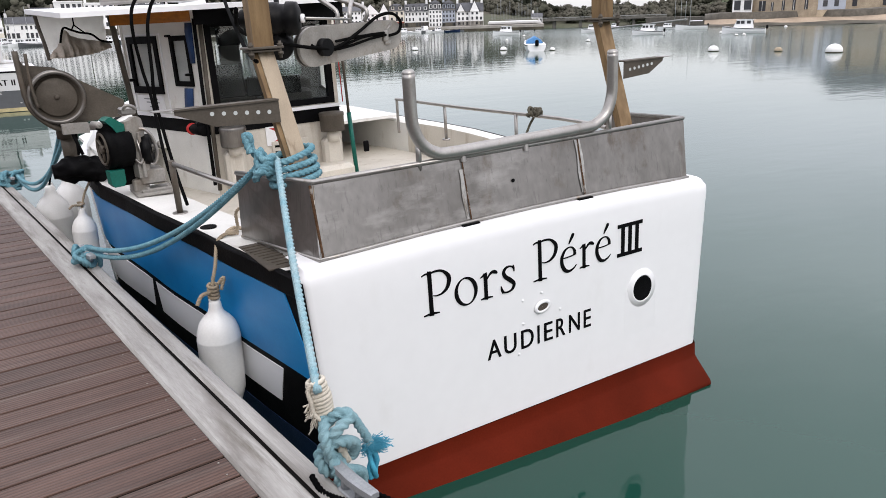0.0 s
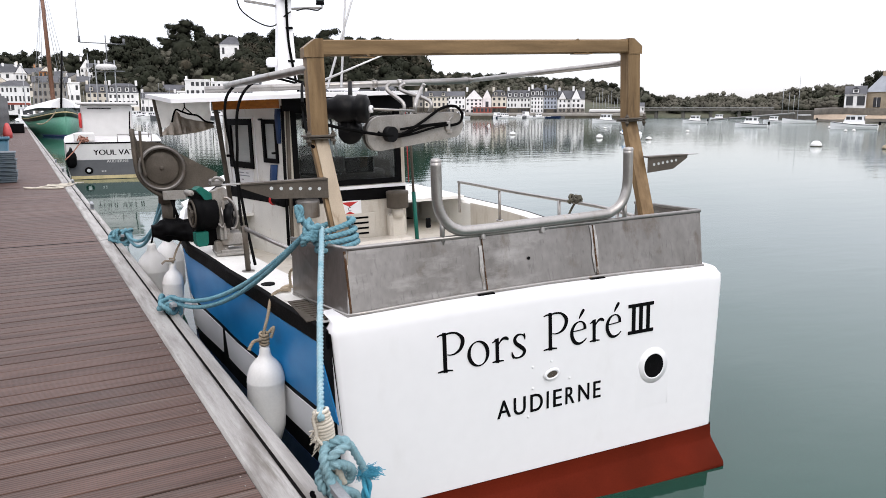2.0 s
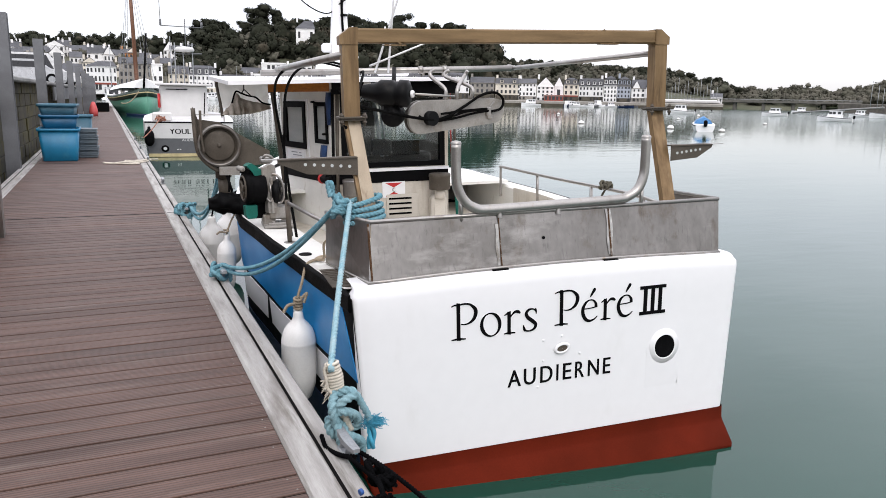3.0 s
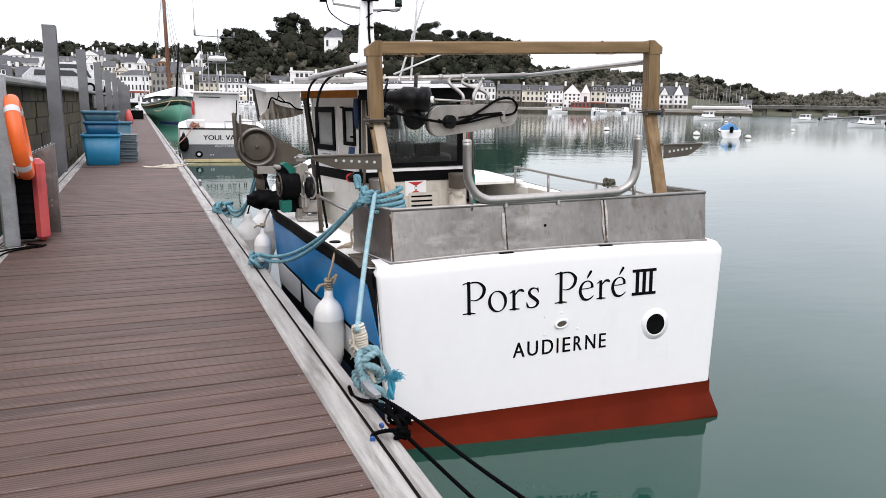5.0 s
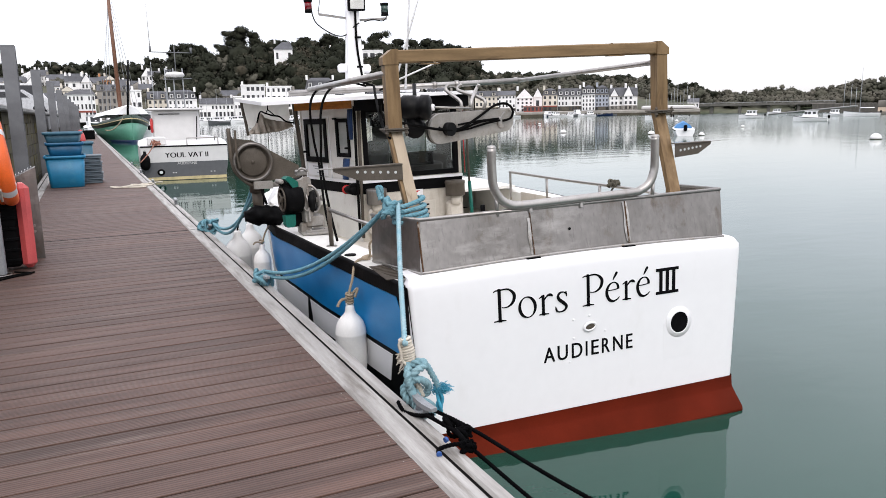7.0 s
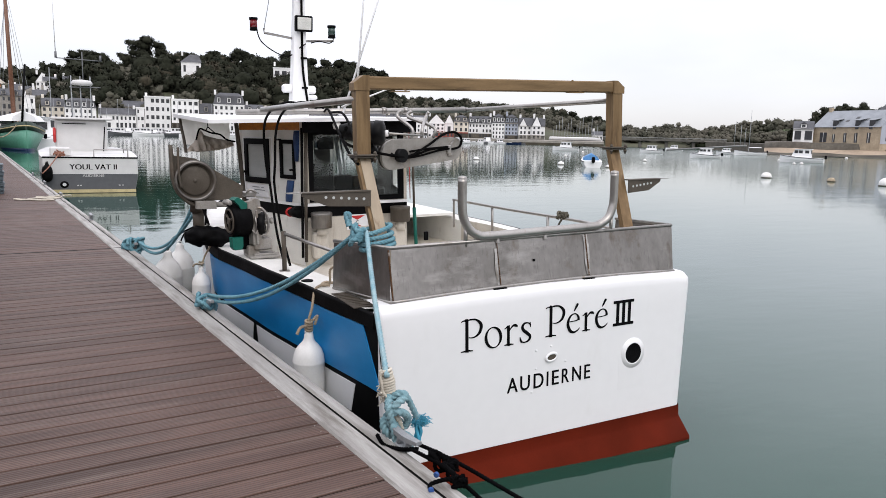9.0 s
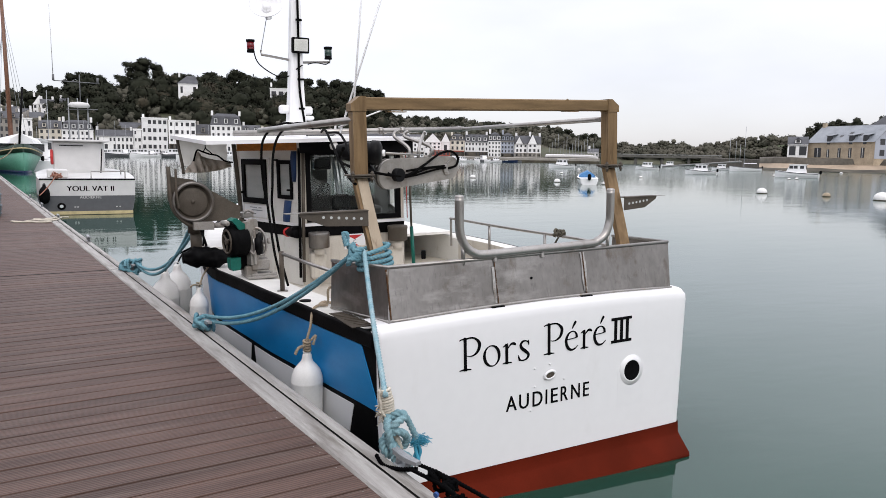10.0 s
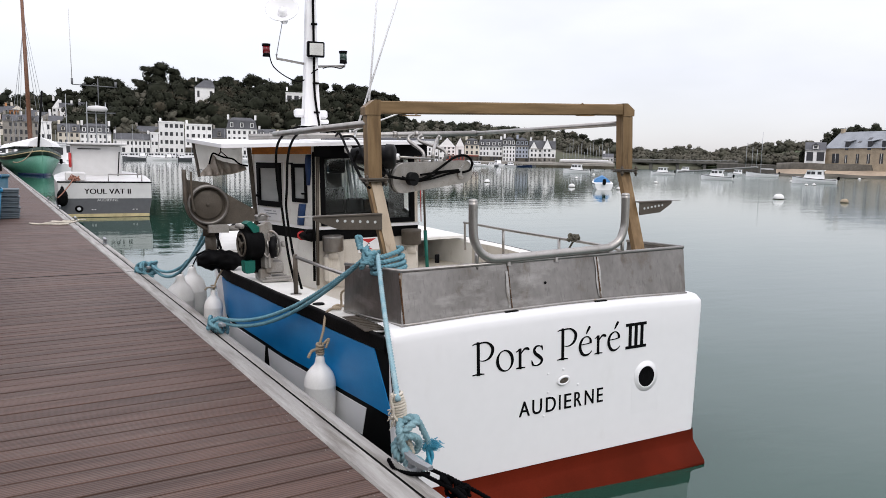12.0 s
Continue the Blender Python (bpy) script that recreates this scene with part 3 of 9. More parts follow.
for x0, x1, name in ((-0.222, -0.089, "edge_beam"), (-0.073, 0.0, "outer_rail"), (-2.351, -2.218, "edge_beam"), (-2.44, -2.367, "outer_rail")):
    part(name, Geo().box(((x0 + x1) / 2, (Y0 + Y1) / 2, -0.09), (x1 - x0, Y1 - Y0, 0.19), 0.012), BEAM, pontoon, "weathered pale grey aluminium beam")
part("subframe", Geo().box((-1.22, (Y0 + Y1) / 2, -0.19), (2.40, Y1 - Y0 - 0.1, 0.14)), SUBFRAME, pontoon)
part("rubber_seal", Geo().box((-0.081, (Y0 + Y1) / 2, -0.05), (0.018, Y1 - Y0 - 0.2, 0.085)), SUBFRAME, pontoon, "black rubber seal between the beams")
part("rubber_seal", Geo().box((-2.359, (Y0 + Y1) / 2, -0.05), (0.018, Y1 - Y0 - 0.2, 0.085)), SUBFRAME, pontoon, "black rubber seal between the beams")
# near-black sheet added through the planks, as the shade in their gaps
part("bearer_sheet", Geo().box((-1.22, (Y0 + Y1) / 2, -0.030), (1.992, Y1 - Y0 - 0.2, 0.044)), SUBFRAME, pontoon, "dark sheet standing in for the shade between the planks")
for k in range(34):
    part("float", Geo().box((-1.22, -7.5 + 3 * k, -0.62), (2.2, 2.2, 0.72), 0.05), CONCRETE, pontoon)
g = Geo()
for k in range(-60, 260):
    y = 0.033 + k * PITCH
    for x in (-0.262, -2.17):
        if k < 110 and (k * 7) % 5:
            g.cyl((x + 0.01 * math.sin(2.7 * k), y + 0.03 * ((k % 2) * 2 - 1), -0.001), (x + 0.01 * math.sin(2.7 * k), y + 0.03 * ((k % 2) * 2 - 1), 0.0015), 0.0038, n=6)
tagged(part("screw", g, SCREW, pontoon), kind="stuff")
# bolts through the joints of the rails
for y in (7.74, 15.3, 25.0):
    part("section_joint", Geo().box((-1.22, y, -0.004), (1.98, 0.036, 0.012)), DARK, pontoon, "dark gap between two pontoon sections")
    part("joint_plate", Geo().box((-0.155, y, 0.006), (0.10, 0.012, 0.004)), DARK, pontoon)


# ---- the fishing boat, built about the foot of its transom ----
BOAT = Matrix.Translation((1.518, 1.437, -0.6485)) @ Matrix.Rotation(radians(-4.74), 4, "Z") @ Matrix.Rotation(radians(-1.67), 4, "Y") @ Matrix.Scale(0.964, 4)
boat = thing("fishing_boat", BOAT, "moored small fishing boat with white transom, blue sides and stainless gantry", "boat")


def at_boat(x, y, z):
    return BOAT @ Vector((x, y, z))


def half_beam(y, z):
    """Half the hull's breadth, y metres ahead of the transom at the height z."""
    keys = ((0, 1.264), (1, 1.40), (2, 1.535), (3.2, 1.685), (3.7, 1.67), (4.6, 1.57), (5.8, 1.32), (7.0, 0.92), (7.9, 0.48), (8.6, 0.05))
    y = max(0.0, min(8.6, y))
    for (ya, ba), (yb, bb) in zip(keys, keys[1:]):
        if ya <= y <= yb:
            t = (y - ya) / (yb - ya)
            b = ba + (bb - ba) * (t * 0.7 + 0.3 * t * t * (3 - 2 * t))
            break
    if z < 1.15:
        b -= 0.065 * min(1.0, (1.15 - z) / 1.0)
    if z < 0.0:
        b -= (-z) * 1.4
    return max(0.02, b - 0.12 * max(0, y - 5) * max(0, 1.2 - z) * 0.5)


def sheer(y):
    return 1.160 + (0.0 if y < 3.4 else 0.022 * (y - 3.4) ** 1.4)


# hull shell
ys = [0, 0.08, 0.3, 0.7, 1.2, 1.8, 2.4, 3.0, 3.6, 4.2, 4.8, 5.4, 6.0, 6.6, 7.2, 7.7, 8.1, 8.4, 8.6]
rings = []
for y in ys:
    top = sheer(y)
    zs = [top, top - 0.2, 0.8, 0.55, 0.3, 0.15, 0.02, -0.15, -0.4]
    port = [Vector((-half_beam(y, z), y, z)) for z in zs]
    rings.append(port + [Vector((0, y, -0.62))] + [Vector((-p.x, p.y, p.z)) for p in reversed(port)])
part("hull", Geo().loft(rings), BLACK, boat, "black painted hull sides")


def side_panel(sign, ya, yb, za, zb, out, cols=16, rows=5):
    """A painted panel on the hull's side; ya, yb, za, zb are functions of the other coordinate's share (0 to 1)."""
    grids = []
    for off in (out, -0.004):
        grid = []
        for j in range(rows + 1):
            v = j / rows
            row = []
            for i in range(cols + 1):
                u = i / cols
                y = ya(v) + (yb(v) - ya(v)) * u
                z = za(y) + (zb(y) - za(y)) * v
                row.append(Vector((sign * (half_beam(y, z) + off), y, z)))
            grid.append(row)
        grids.append(grid)
    g = Geo().loft(grids[0])
    rim = lambda q: q[0] + [r[-1] for r in q[1:-1]] + list(reversed(q[-1])) + [r[0] for r in reversed(q[1:-1])]
    g.loft([rim(grids[0]), rim(grids[1])], closed=True, smooth=False)
    return g


for sign in (-1, 1):
    part("side_panel", side_panel(sign, lambda v: 0.03 + 0.17 * v, lambda v: 3.42, lambda y: 0.655 + 0.012 * max(0, y - 1.5) ** 2, lambda y: sheer(y) - 0.095, 0.006, 40), BLUE, boat, "blue painted topside panel")
    part("bow_panel", side_panel(sign, lambda v: 3.44, lambda v: 8.3, lambda y: 0.3, lambda y: sheer(y) - 0.02, 0.006, 30), GELCOAT, boat, "white bow side")
    for a, b in ((0.47, 2.17), (2.33, 3.40)):
        part("lower_panel", side_panel(sign, lambda v, a=a: a - 0.09 * v, lambda v, b=b: b, lambda y: 0.40, lambda y: 0.615 + 0.012 * max(0, y - 1.5) ** 2, 0.005, 10, 3), GELCOAT, boat, "white lower hull panel")
    part("boot_stripe", side_panel(sign, lambda v: 0.005, lambda v: 7.0, lambda y: -0.12, lambda y: 0.27, 0.004, 24, 4), NAVY, boat, "navy blue boot stripe")
    ring = []
    for y in [0.045] + ys[2:-1]:
        zt = sheer(y)
        b = half_beam(y, zt)
        ring.append([Vector((sign * (b + d), y, zt + h)) for d, h in ((-0.02, 0.010), (0.004, 0.010), (0.010, 0.003), (0.010, -0.078), (0.006, -0.088), (-0.02, -0.088))])
    part("rubbing_band", Geo().loft(ring, closed=True, smooth=False, ends=True), BLACK, boat, "black rubber rubbing band")

# transom: a rounded white slab, with its red foot
def transom_outline(z):
    return half_beam(0, z) + 0.020 + 0.015 * (1.15 - z)


rows = []
for z, push in ((0.160, 0.0), (0.4, 0.0), (0.7, 0.0), (1.0, 0.0), (1.13, 0.0), (1.170, 0.005), (1.194, 0.014), (1.206, 0.028), (1.212, 0.05), (1.214, 0.09), (1.214, 0.26)):
    row = []
    w = transom_outline(min(z, 1.17))
    for k, (fx, py) in enumerate(((-1, 0.09), (-1, 0.03), (-0.992, 0.012), (-0.975, 0.003), (-0.9, 0), (-0.5, -0.004), (0, -0.006), (0.5, -0.004), (0.9, 0), (0.975, 0.003), (0.992, 0.012), (1, 0.03), (1, 0.09))):
        inset = 0.02 if z > 1.185 else 0.0
        row.append(Vector((0.020 + fx * (w - inset), max(py, 0) + push - 0.012 if push < 0.2 else push, z + (0.030 * (1 - fx * fx) if z > 1.1 else 0))))
    rows.append(row)
transom = part("transom", Geo().loft(rows), GELCOAT, boat, "glossy white transom with black lettering")
rows = []
for z, push, wide in ((-0.30, 0.02, -0.08), (-0.085, -0.15, -0.05), (-0.048, -0.185, -0.038), (-0.030, -0.180, -0.035), (0.066, -0.036, -0.004), (0.082, -0.022, 0.0), (0.163, -0.016, 0.0)):
    w = half_beam(0, 0.1) + 0.042 + wide
    rows.append([Vector((0.020 + fx * w, y + push, z)) for fx, y in ((-1, 0.5), (-1, 0.02), (-0.985, 0.0), (-0.5, -0.004), (0, -0.006), (0.5, -0.004), (0.985, 0.0), (1, 0.02), (1, 0.5))])
part("red_foot", Geo().loft(rows), RED, boat, "red antifouling below the transom")
ring = lambda r, y, n=28: [Vector((0.756 + r * math.cos(2 * math.pi * i / n), y, 0.652 + r * 1.04 * math.sin(2 * math.pi * i / n))) for i in range(n)]
pipe = part("exhaust_outlet", Geo().loft([ring(0.112, -0.011), ring(0.110, -0.0175), ring(0.086, -0.019), ring(0.084, -0.0215), ring(0.078, -0.0235), ring(0.073, -0.022), ring(0.072, 0.01)], closed=True), GELCOAT, transom, "white flanged exhaust outlet")
part("bore", Geo().loft([ring(0.0735, -0.0222), ring(0.070, -0.0217), ring(0.0001, -0.0215)], closed=True), DARK, transom, "black bore of the exhaust outlet")
part("exhaust_fairing", Geo().loft([[Vector((0.750 + fx, -0.012 - 0.007 * (1 - (fx / 0.125) ** 6 if abs(fx) < 0.125 else 0) * s, z)) for fx in (-0.125, -0.119, -0.1, 0, 0.1, 0.119, 0.125)] for z, s in ((0.38, 0.0), (0.46, 0.5), (0.60, 0.9), (0.652, 1.0))]), GELCOAT, transom)


def oval(w, h, y, n=20):
    return [Vector((0.02 + w * math.cos(2 * math.pi * i / n), y, 0.728 + h * math.sin(2 * math.pi * i / n) + 0.12 * w * math.cos(2 * math.pi * i / n))) for i in range(n)]


part("drain_rim", Geo().loft([oval(0.054, 0.036, -0.016), oval(0.049, 0.032, -0.026), oval(0.038, 0.022, -0.026), oval(0.034, 0.018, -0.02)], closed=True), GELCOAT, transom)
part("drain_slot", Geo().loft([oval(0.035, 0.019, -0.0225), oval(0.001, 0.001, -0.0215)], closed=True), BROWN, transom, "dark drain slot")
TY = -0.0142


def brush(g, pts, n=8):
    """A flat painted stroke through (x, z, width) points, its width changing smoothly."""
    path = smooth_path(pts, n)
    left, right = [], []
    for i, p in enumerate(path):
        d = path[min(i + 1, len(path) - 1)] - path[max(i - 1, 0)]
        d = Vector((d.x, d.y)).normalized() * p.z / 2
        left.append((p.x - d.y, p.y + d.x))
        right.append((p.x + d.y, p.y - d.x))
    k = len(path)
    vs = [Vector((x, y, z)) for y in (TY - 0.001, TY + 0.001) for side in (left, right) for x, z in side]
    fs = []
    for i in range(k - 1):
        fs += [(i, i + 1, k + i + 1, k + i), (2 * k + i, 3 * k + i, 3 * k + i + 1, 2 * k + i + 1), (i, 2 * k + i, 2 * k + i + 1, i + 1), (k + i, k + i + 1, 3 * k + i + 1, 3 * k + i)]
    return g.add(vs, fs)


def serif_letter(ch, x0, x1, zb, zt):
    """An old-style roman letter between x0 and x1, standing on zb and zt high."""
    g, w, h = Geo(), x1 - x0, zt - zb
    at = lambda *q: [(x0 + w * x, zb + h * z, t) for x, z, t in q]
    fat, thin = 0.0225, 0.0065
    if ch == "P":
        brush(g, at((0.28, 0.0, fat * 1.1), (0.275, 0.1, fat), (0.265, 0.9, fat), (0.255, 1.0, fat * 1.05)))
        brush(g, at((0.0, 0.012, thin), (0.14, 0.022, thin * 1.5), (0.30, 0.03, thin * 2.0), (0.42, 0.022, thin * 1.5), (0.55, 0.012, thin)))
        brush(g, at((0.0, 0.95, thin), (0.12, 0.985, thin * 1.3), (0.25, 0.975, thin * 2.0)))
        brush(g, at((0.25, 0.97, thin * 1.3), (0.45, 1.0, thin * 1.6), (0.70, 0.975, fat * 0.55), (0.90, 0.84, fat * 0.95), (0.93, 0.70, fat), (0.84, 0.54, fat * 0.8), (0.66, 0.445, thin * 1.6), (0.48, 0.425, thin), (0.36, 0.445, thin * 0.8)))
    elif ch == "o":
        ring = lambda rx, rz, tilt, y: [Vector((x0 + w / 2 + rx * math.cos(a) * math.cos(tilt) - rz * math.sin(a) * math.sin(tilt), y, zb + h / 2 + rx * math.cos(a) * math.sin(tilt) + rz * math.sin(a) * math.cos(tilt))) for a in [2 * math.pi * i / 40 for i in range(40)]]
        outer, inner = (w / 2, h / 2 + 0.003, 0.0), (w / 2 - fat * 0.95, h / 2 - thin * 0.7, 0.22)
        g.loft([ring(*outer, TY + 0.001), ring(*outer, TY - 0.001), ring(*inner, TY - 0.001), ring(*inner, TY + 0.001)], closed=True, smooth=False)
    elif ch == "r":
        brush(g, at((0.30, 0.0, fat * 1.05), (0.30, 0.1, fat * 0.95), (0.29, 0.85, fat * 0.95), (0.28, 0.97, fat * 0.9)))
        brush(g, at((0.0, 0.015, thin), (0.16, 0.03, thin * 1.5), (0.32, 0.035, thin * 2.0), (0.48, 0.03, thin * 1.5), (0.68, 0.015, thin)))
        brush(g, at((0.0, 0.83, thin * 0.8), (0.14, 0.88, thin * 1.4), (0.26, 0.95, fat * 0.6)))
        brush(g, at((0.34, 0.70, thin), (0.50, 0.85, thin * 1.5), (0.66, 0.94, thin * 2.2), (0.84, 0.93, fat * 0.85), (0.97, 0.86, thin * 1.4)))
    elif ch == "s":
        brush(g, at((0.88, 0.76, thin * 0.8), (0.84, 0.88, thin * 1.4), (0.66, 0.965, thin * 1.3), (0.40, 0.95, fat * 0.6), (0.24, 0.80, fat * 0.85), (0.34, 0.62, fat), (0.62, 0.46, fat * 1.05), (0.86, 0.28, fat * 0.9), (0.76, 0.10, fat * 0.65), (0.48, 0.025, thin * 1.4), (0.22, 0.06, thin * 1.5), (0.10, 0.24, thin * 0.8)))
        brush(g, at((0.84, 0.99, thin), (0.87, 0.86, thin * 1.6), (0.885, 0.74, thin * 0.7)))
        brush(g, at((0.06, 0.31, thin * 0.7), (0.10, 0.15, thin * 1.8), (0.16, 0.02, thin)))
    elif ch == "e":
        brush(g, at((0.12, 0.60, thin), (0.40, 0.605, thin), (0.70, 0.625, thin * 1.1), (0.90, 0.66, thin * 1.3)))
        brush(g, at((0.87, 0.63, fat * 0.9), (0.85, 0.80, fat * 0.75), (0.70, 0.945, thin * 1.5), (0.48, 0.965, thin * 1.2), (0.26, 0.86, fat * 0.65), (0.11, 0.62, fat * 0.9), (0.13, 0.36, fat), (0.30, 0.13, fat * 0.95), (0.55, 0.055, fat * 0.65), (0.80, 0.12, thin * 1.4), (0.97, 0.24, thin * 0.7)))
        brush(g, at((0.52, 1.10, thin * 0.8), (0.62, 1.24, thin * 2.2), (0.76, 1.42, fat * 0.8), (0.80, 1.47, thin)))
    return part("letter", g, LETTER, transom, "black serif name letter")


for ch, x0, x1, zb, zt in (("P", -0.694, -0.533, 0.858, 1.072), ("o", -0.517, -0.382, 0.858, 1.000), ("r", -0.364, -0.258, 0.860, 1.000), ("s", -0.246, -0.145, 0.860, 1.002), ("P", -0.033, 0.130, 0.875, 1.088), ("e", 0.145, 0.263, 0.873, 1.018), ("r", 0.283, 0.385, 0.878, 1.014), ("e", 0.394, 0.512, 0.877, 1.024)):
    serif_letter(ch, x0, x1, zb, zt)
g = Geo()
for x in (0.600, 0.654, 0.708):
    g.box((x, TY, 0.971), (0.026, 0.003, 0.15))
for z in (1.055, 0.888):
    g.box((0.654, TY, z), (0.190, 0.003, 0.021))
part("numeral", g, LETTER, transom, "black roman numeral three")
for ch, x0, x1 in (("A", -0.338, -0.250), ("U", -0.232, -0.152), ("D", -0.122, -0.038), ("I", -0.013, 0.002), ("E", 0.032, 0.092), ("R", 0.116, 0.180), ("N", 0.206, 0.285), ("E", 0.313, 0.367)):
    fit_text(ch, x0, x1, 0.520, 0.625, TY, LETTER, transom, name="letter", label="black home port letter", stress=0.002)

for x, z in ((-0.105, 0.79), (0.02, 0.805), (-0.105, 0.66), (0.145, 0.68), (-0.137, 0.495)):
    part("screw_plug", Geo().lathe([(0.008, 0), (0.008, 0.003), (0.004, 0.005), (0, 0.005)], (x, TY + 0.002, z), (0, -1, 0), n=8), GELCOAT, transom)

# decks
for sign in (-1, 1):
    ringsd = []
    for y in (0.2, 0.6, 1.2, 1.8, 2.4, 3.0, 3.6, 4.4, 5.2, 6.0):
        b, z = half_beam(y, sheer(y)) - 0.015, sheer(y) + 0.006
        wdt = 0.33 if sign < 0 else 0.13
        ringsd.append([Vector((sign * x, y, zz)) for x, zz in ((b, z - 0.02), (b - 0.005, z + 0.004), (b - 0.03, z), (b - wdt + 0.03, z - 0.012), (b - wdt, z - 0.03), (b - wdt - 0.004, 0.84))])
    part("side_deck", Geo().loft(ringsd, smooth=False), DECKWHITE, boat, "white painted side deck")
part("bulwark_lining", Geo().loft([[Vector((half_beam(y, sheer(y)) - 0.16, y, z)) for z in (0.84, 1.0, 1.165)] for y in (0.5, 1.0, 1.6, 2.2, 2.8, 3.4, 4.0)] , smooth=False), CREAM, boat, "worn cream inner bulwark")
fl_y = (0.1, 0.6, 1.2, 1.8, 2.4, 3.0, 3.6, 4.4, 5.2)
part("cockpit_floor", Geo().slab([(half_beam(y, 0.83) - 0.05, y) for y in fl_y] + [(-half_beam(y, 0.83) + 0.05, y) for y in reversed(fl_y)], (0, 0, 0.81), (1, 0, 0), (0, 1, 0), 0.04), CREAM, boat, "worn cream cockpit floor")
part("aft_deck", Geo().box((0, 0.35, 1.165), (2.36, 0.55, 0.09), 0.01), DECKWHITE, boat)
# raised bow bulwark, white
ringsd = []
for y in (3.5, 4.0, 4.6, 5.2, 5.8, 6.4, 7.0, 7.5, 8.0, 8.4, 8.58):
    z = sheer(y)
    h = 0.06 * min(1, (y - 3.5) / 0.8)
    b = half_beam(y, z)
    ringsd.append([Vector((-(b + 0.0), y, z)), Vector((-(b + 0.02), y, z + h)), Vector((-(b - 0.03), y, z + h + 0.012)), Vector((-(b - 0.05), y, z))])
for sign in (-1,):
    part("bow_bulwark", Geo().loft([[Vector((-sign * p.x if sign > 0 else p.x, p.y, p.z)) for p in r] for r in ringsd], closed=True, smooth=False, ends=True), GELCOAT, boat, "white bow bulwark")
part("foredeck", Geo().slab([(-1.5, 4.2), (1.5, 4.2), (1.5, 5.6), (0.9, 7.1), (0.1, 8.4), (-0.1, 8.4), (-0.9, 7.1), (-1.5, 5.6)], (0, 0, 1.2), (1, 0, 0), (0, 1, 0), 0.03), DECKWHITE, boat)

# scupper vents and a rusty grille on the port side deck
g = Geo()
for k in range(9):
    g.box((-1.225 - 0.006 * k, 0.30 + 0.045 * k, 1.172), (0.10, 0.012, 0.008))
g.box((-1.26, 0.48, 1.169), (0.13, 0.46, 0.006))
part("deck_grille", g, BROWN, boat, "rusty deck grille")
part("fuel_cap", Geo().cyl((-1.34, 1.22, 1.155), (-1.34, 1.22, 1.172), 0.045, n=18), DARK, boat)

# stainless tray round the stern: sheets, lips and welds
def sheet(a, b, c, d, t=0.004):
    """A thin plate with the corners a, b, c, d."""
    a, b, c, d = (Vector(p) for p in (a, b, c, d))
    nrm = (b - a).cross(d - a).normalized() * t
    return Geo().add([a, b, c, d, a + nrm, b + nrm, c + nrm, d + nrm], [(0, 1, 2, 3), (7, 6, 5, 4), (0, 4, 5, 1), (1, 5, 6, 2), (2, 6, 7, 3), (3, 7, 4, 0)])


foot_z = lambda x: 1.222 + 0.028 * (1 - (x / 1.17) ** 2)
stern = []
for i in range(17):
    u = i / 16
    lo, hi = Vector((-1.143 + 2.342 * u, 0.070 + 0.008 * u, 0)), Vector((-1.112 + 2.333 * u, 0.145 - 0.007 * u, 1.553 + 0.007 * u))
    lo.z = foot_z(lo.x)
    stern.append([lo, hi, hi + Vector((0, 0.004, 0)), lo + Vector((0, 0.004, 0))])
tray = part("stern_tray", Geo().loft(stern, closed=True, smooth=False, ends=True), STEEL, boat, "stained stainless steel tray round the stern")
part("side_sheet", sheet((-1.247, 0.89, 1.160), (-1.147, 0.072, 1.222), (-1.116, 0.147, 1.553), (-1.244, 0.85, 1.512)), STEEL, tray)
part("side_sheet", sheet((1.203, 0.08, 1.222), (1.285, 0.89, 1.165), (1.282, 0.85, 1.53), (1.223, 0.14, 1.560)), STEEL, tray)
part("lip", Geo().tube([(-1.244, 0.85, 1.514), (-1.113, 0.147, 1.556), (1.222, 0.14, 1.563), (1.282, 0.85, 1.532)], 0.013, 8), PIPE, tray)
part("foot_flange", Geo().tube([(-1.247, 0.89, 1.170), (-1.150, 0.060, foot_z(-1.15) + 0.002)] + [(-1.15 + 0.147 * i, 0.060, foot_z(-1.15 + 0.147 * i) + 0.002) for i in range(1, 16)] + [(1.202, 0.066, foot_z(1.2)), (1.287, 0.89, 1.172)], 0.010, 6), PIPE, tray)
for x, w in ((-0.345, 0.004), (0.395, 0.006)):
    part("weld_seam", Geo().add(*[[(x - w, 0.066, foot_z(x)), (x + w, 0.066, foot_z(x)), (x + w, 0.134, 1.548), (x - w, 0.134, 1.548), (x - w * 0.3, 0.062, foot_z(x)), (x + w * 0.3, 0.062, foot_z(x)), (x + w * 0.3, 0.130, 1.548), (x - w * 0.3, 0.130, 1.548)], [(0, 4, 7, 3), (4, 5, 6, 7), (5, 1, 2, 6)]]), RUST, tray, "rusted weld seam")
    part("drain_gap", Geo().box((x - 0.02, 0.052, foot_z(x) - 0.007), (0.10, 0.03, 0.009)), DARK, tray)
part("weld_seam", Geo().box((-1.131, 0.107, 1.385), (0.012, 0.012, 0.33), 0.004, Matrix.Rotation(radians(-12), 3, "X")), RUST, tray)

part("weld_bead", Geo().tube([(-1.249, 0.885, 1.172), (-1.152, 0.066, 1.228)], 0.005, 6), RUST, tray, "rusty bead along the tray's foot")
WELDPALE = material("ground_bright_steel", (0.50, 0.485, 0.46), 0.45, metal=0.7, var=0.2, bump=0.05, scale=18, stretch=(1, 1, 0.4), stain=(0.16, 0.13, 0.10), stain_at=(0.5, 0.62), stain_scale=14)
on_tray = lambda x, z: Vector((x, 0.0685 + 0.068 * (z - 1.23) / 0.32, z))
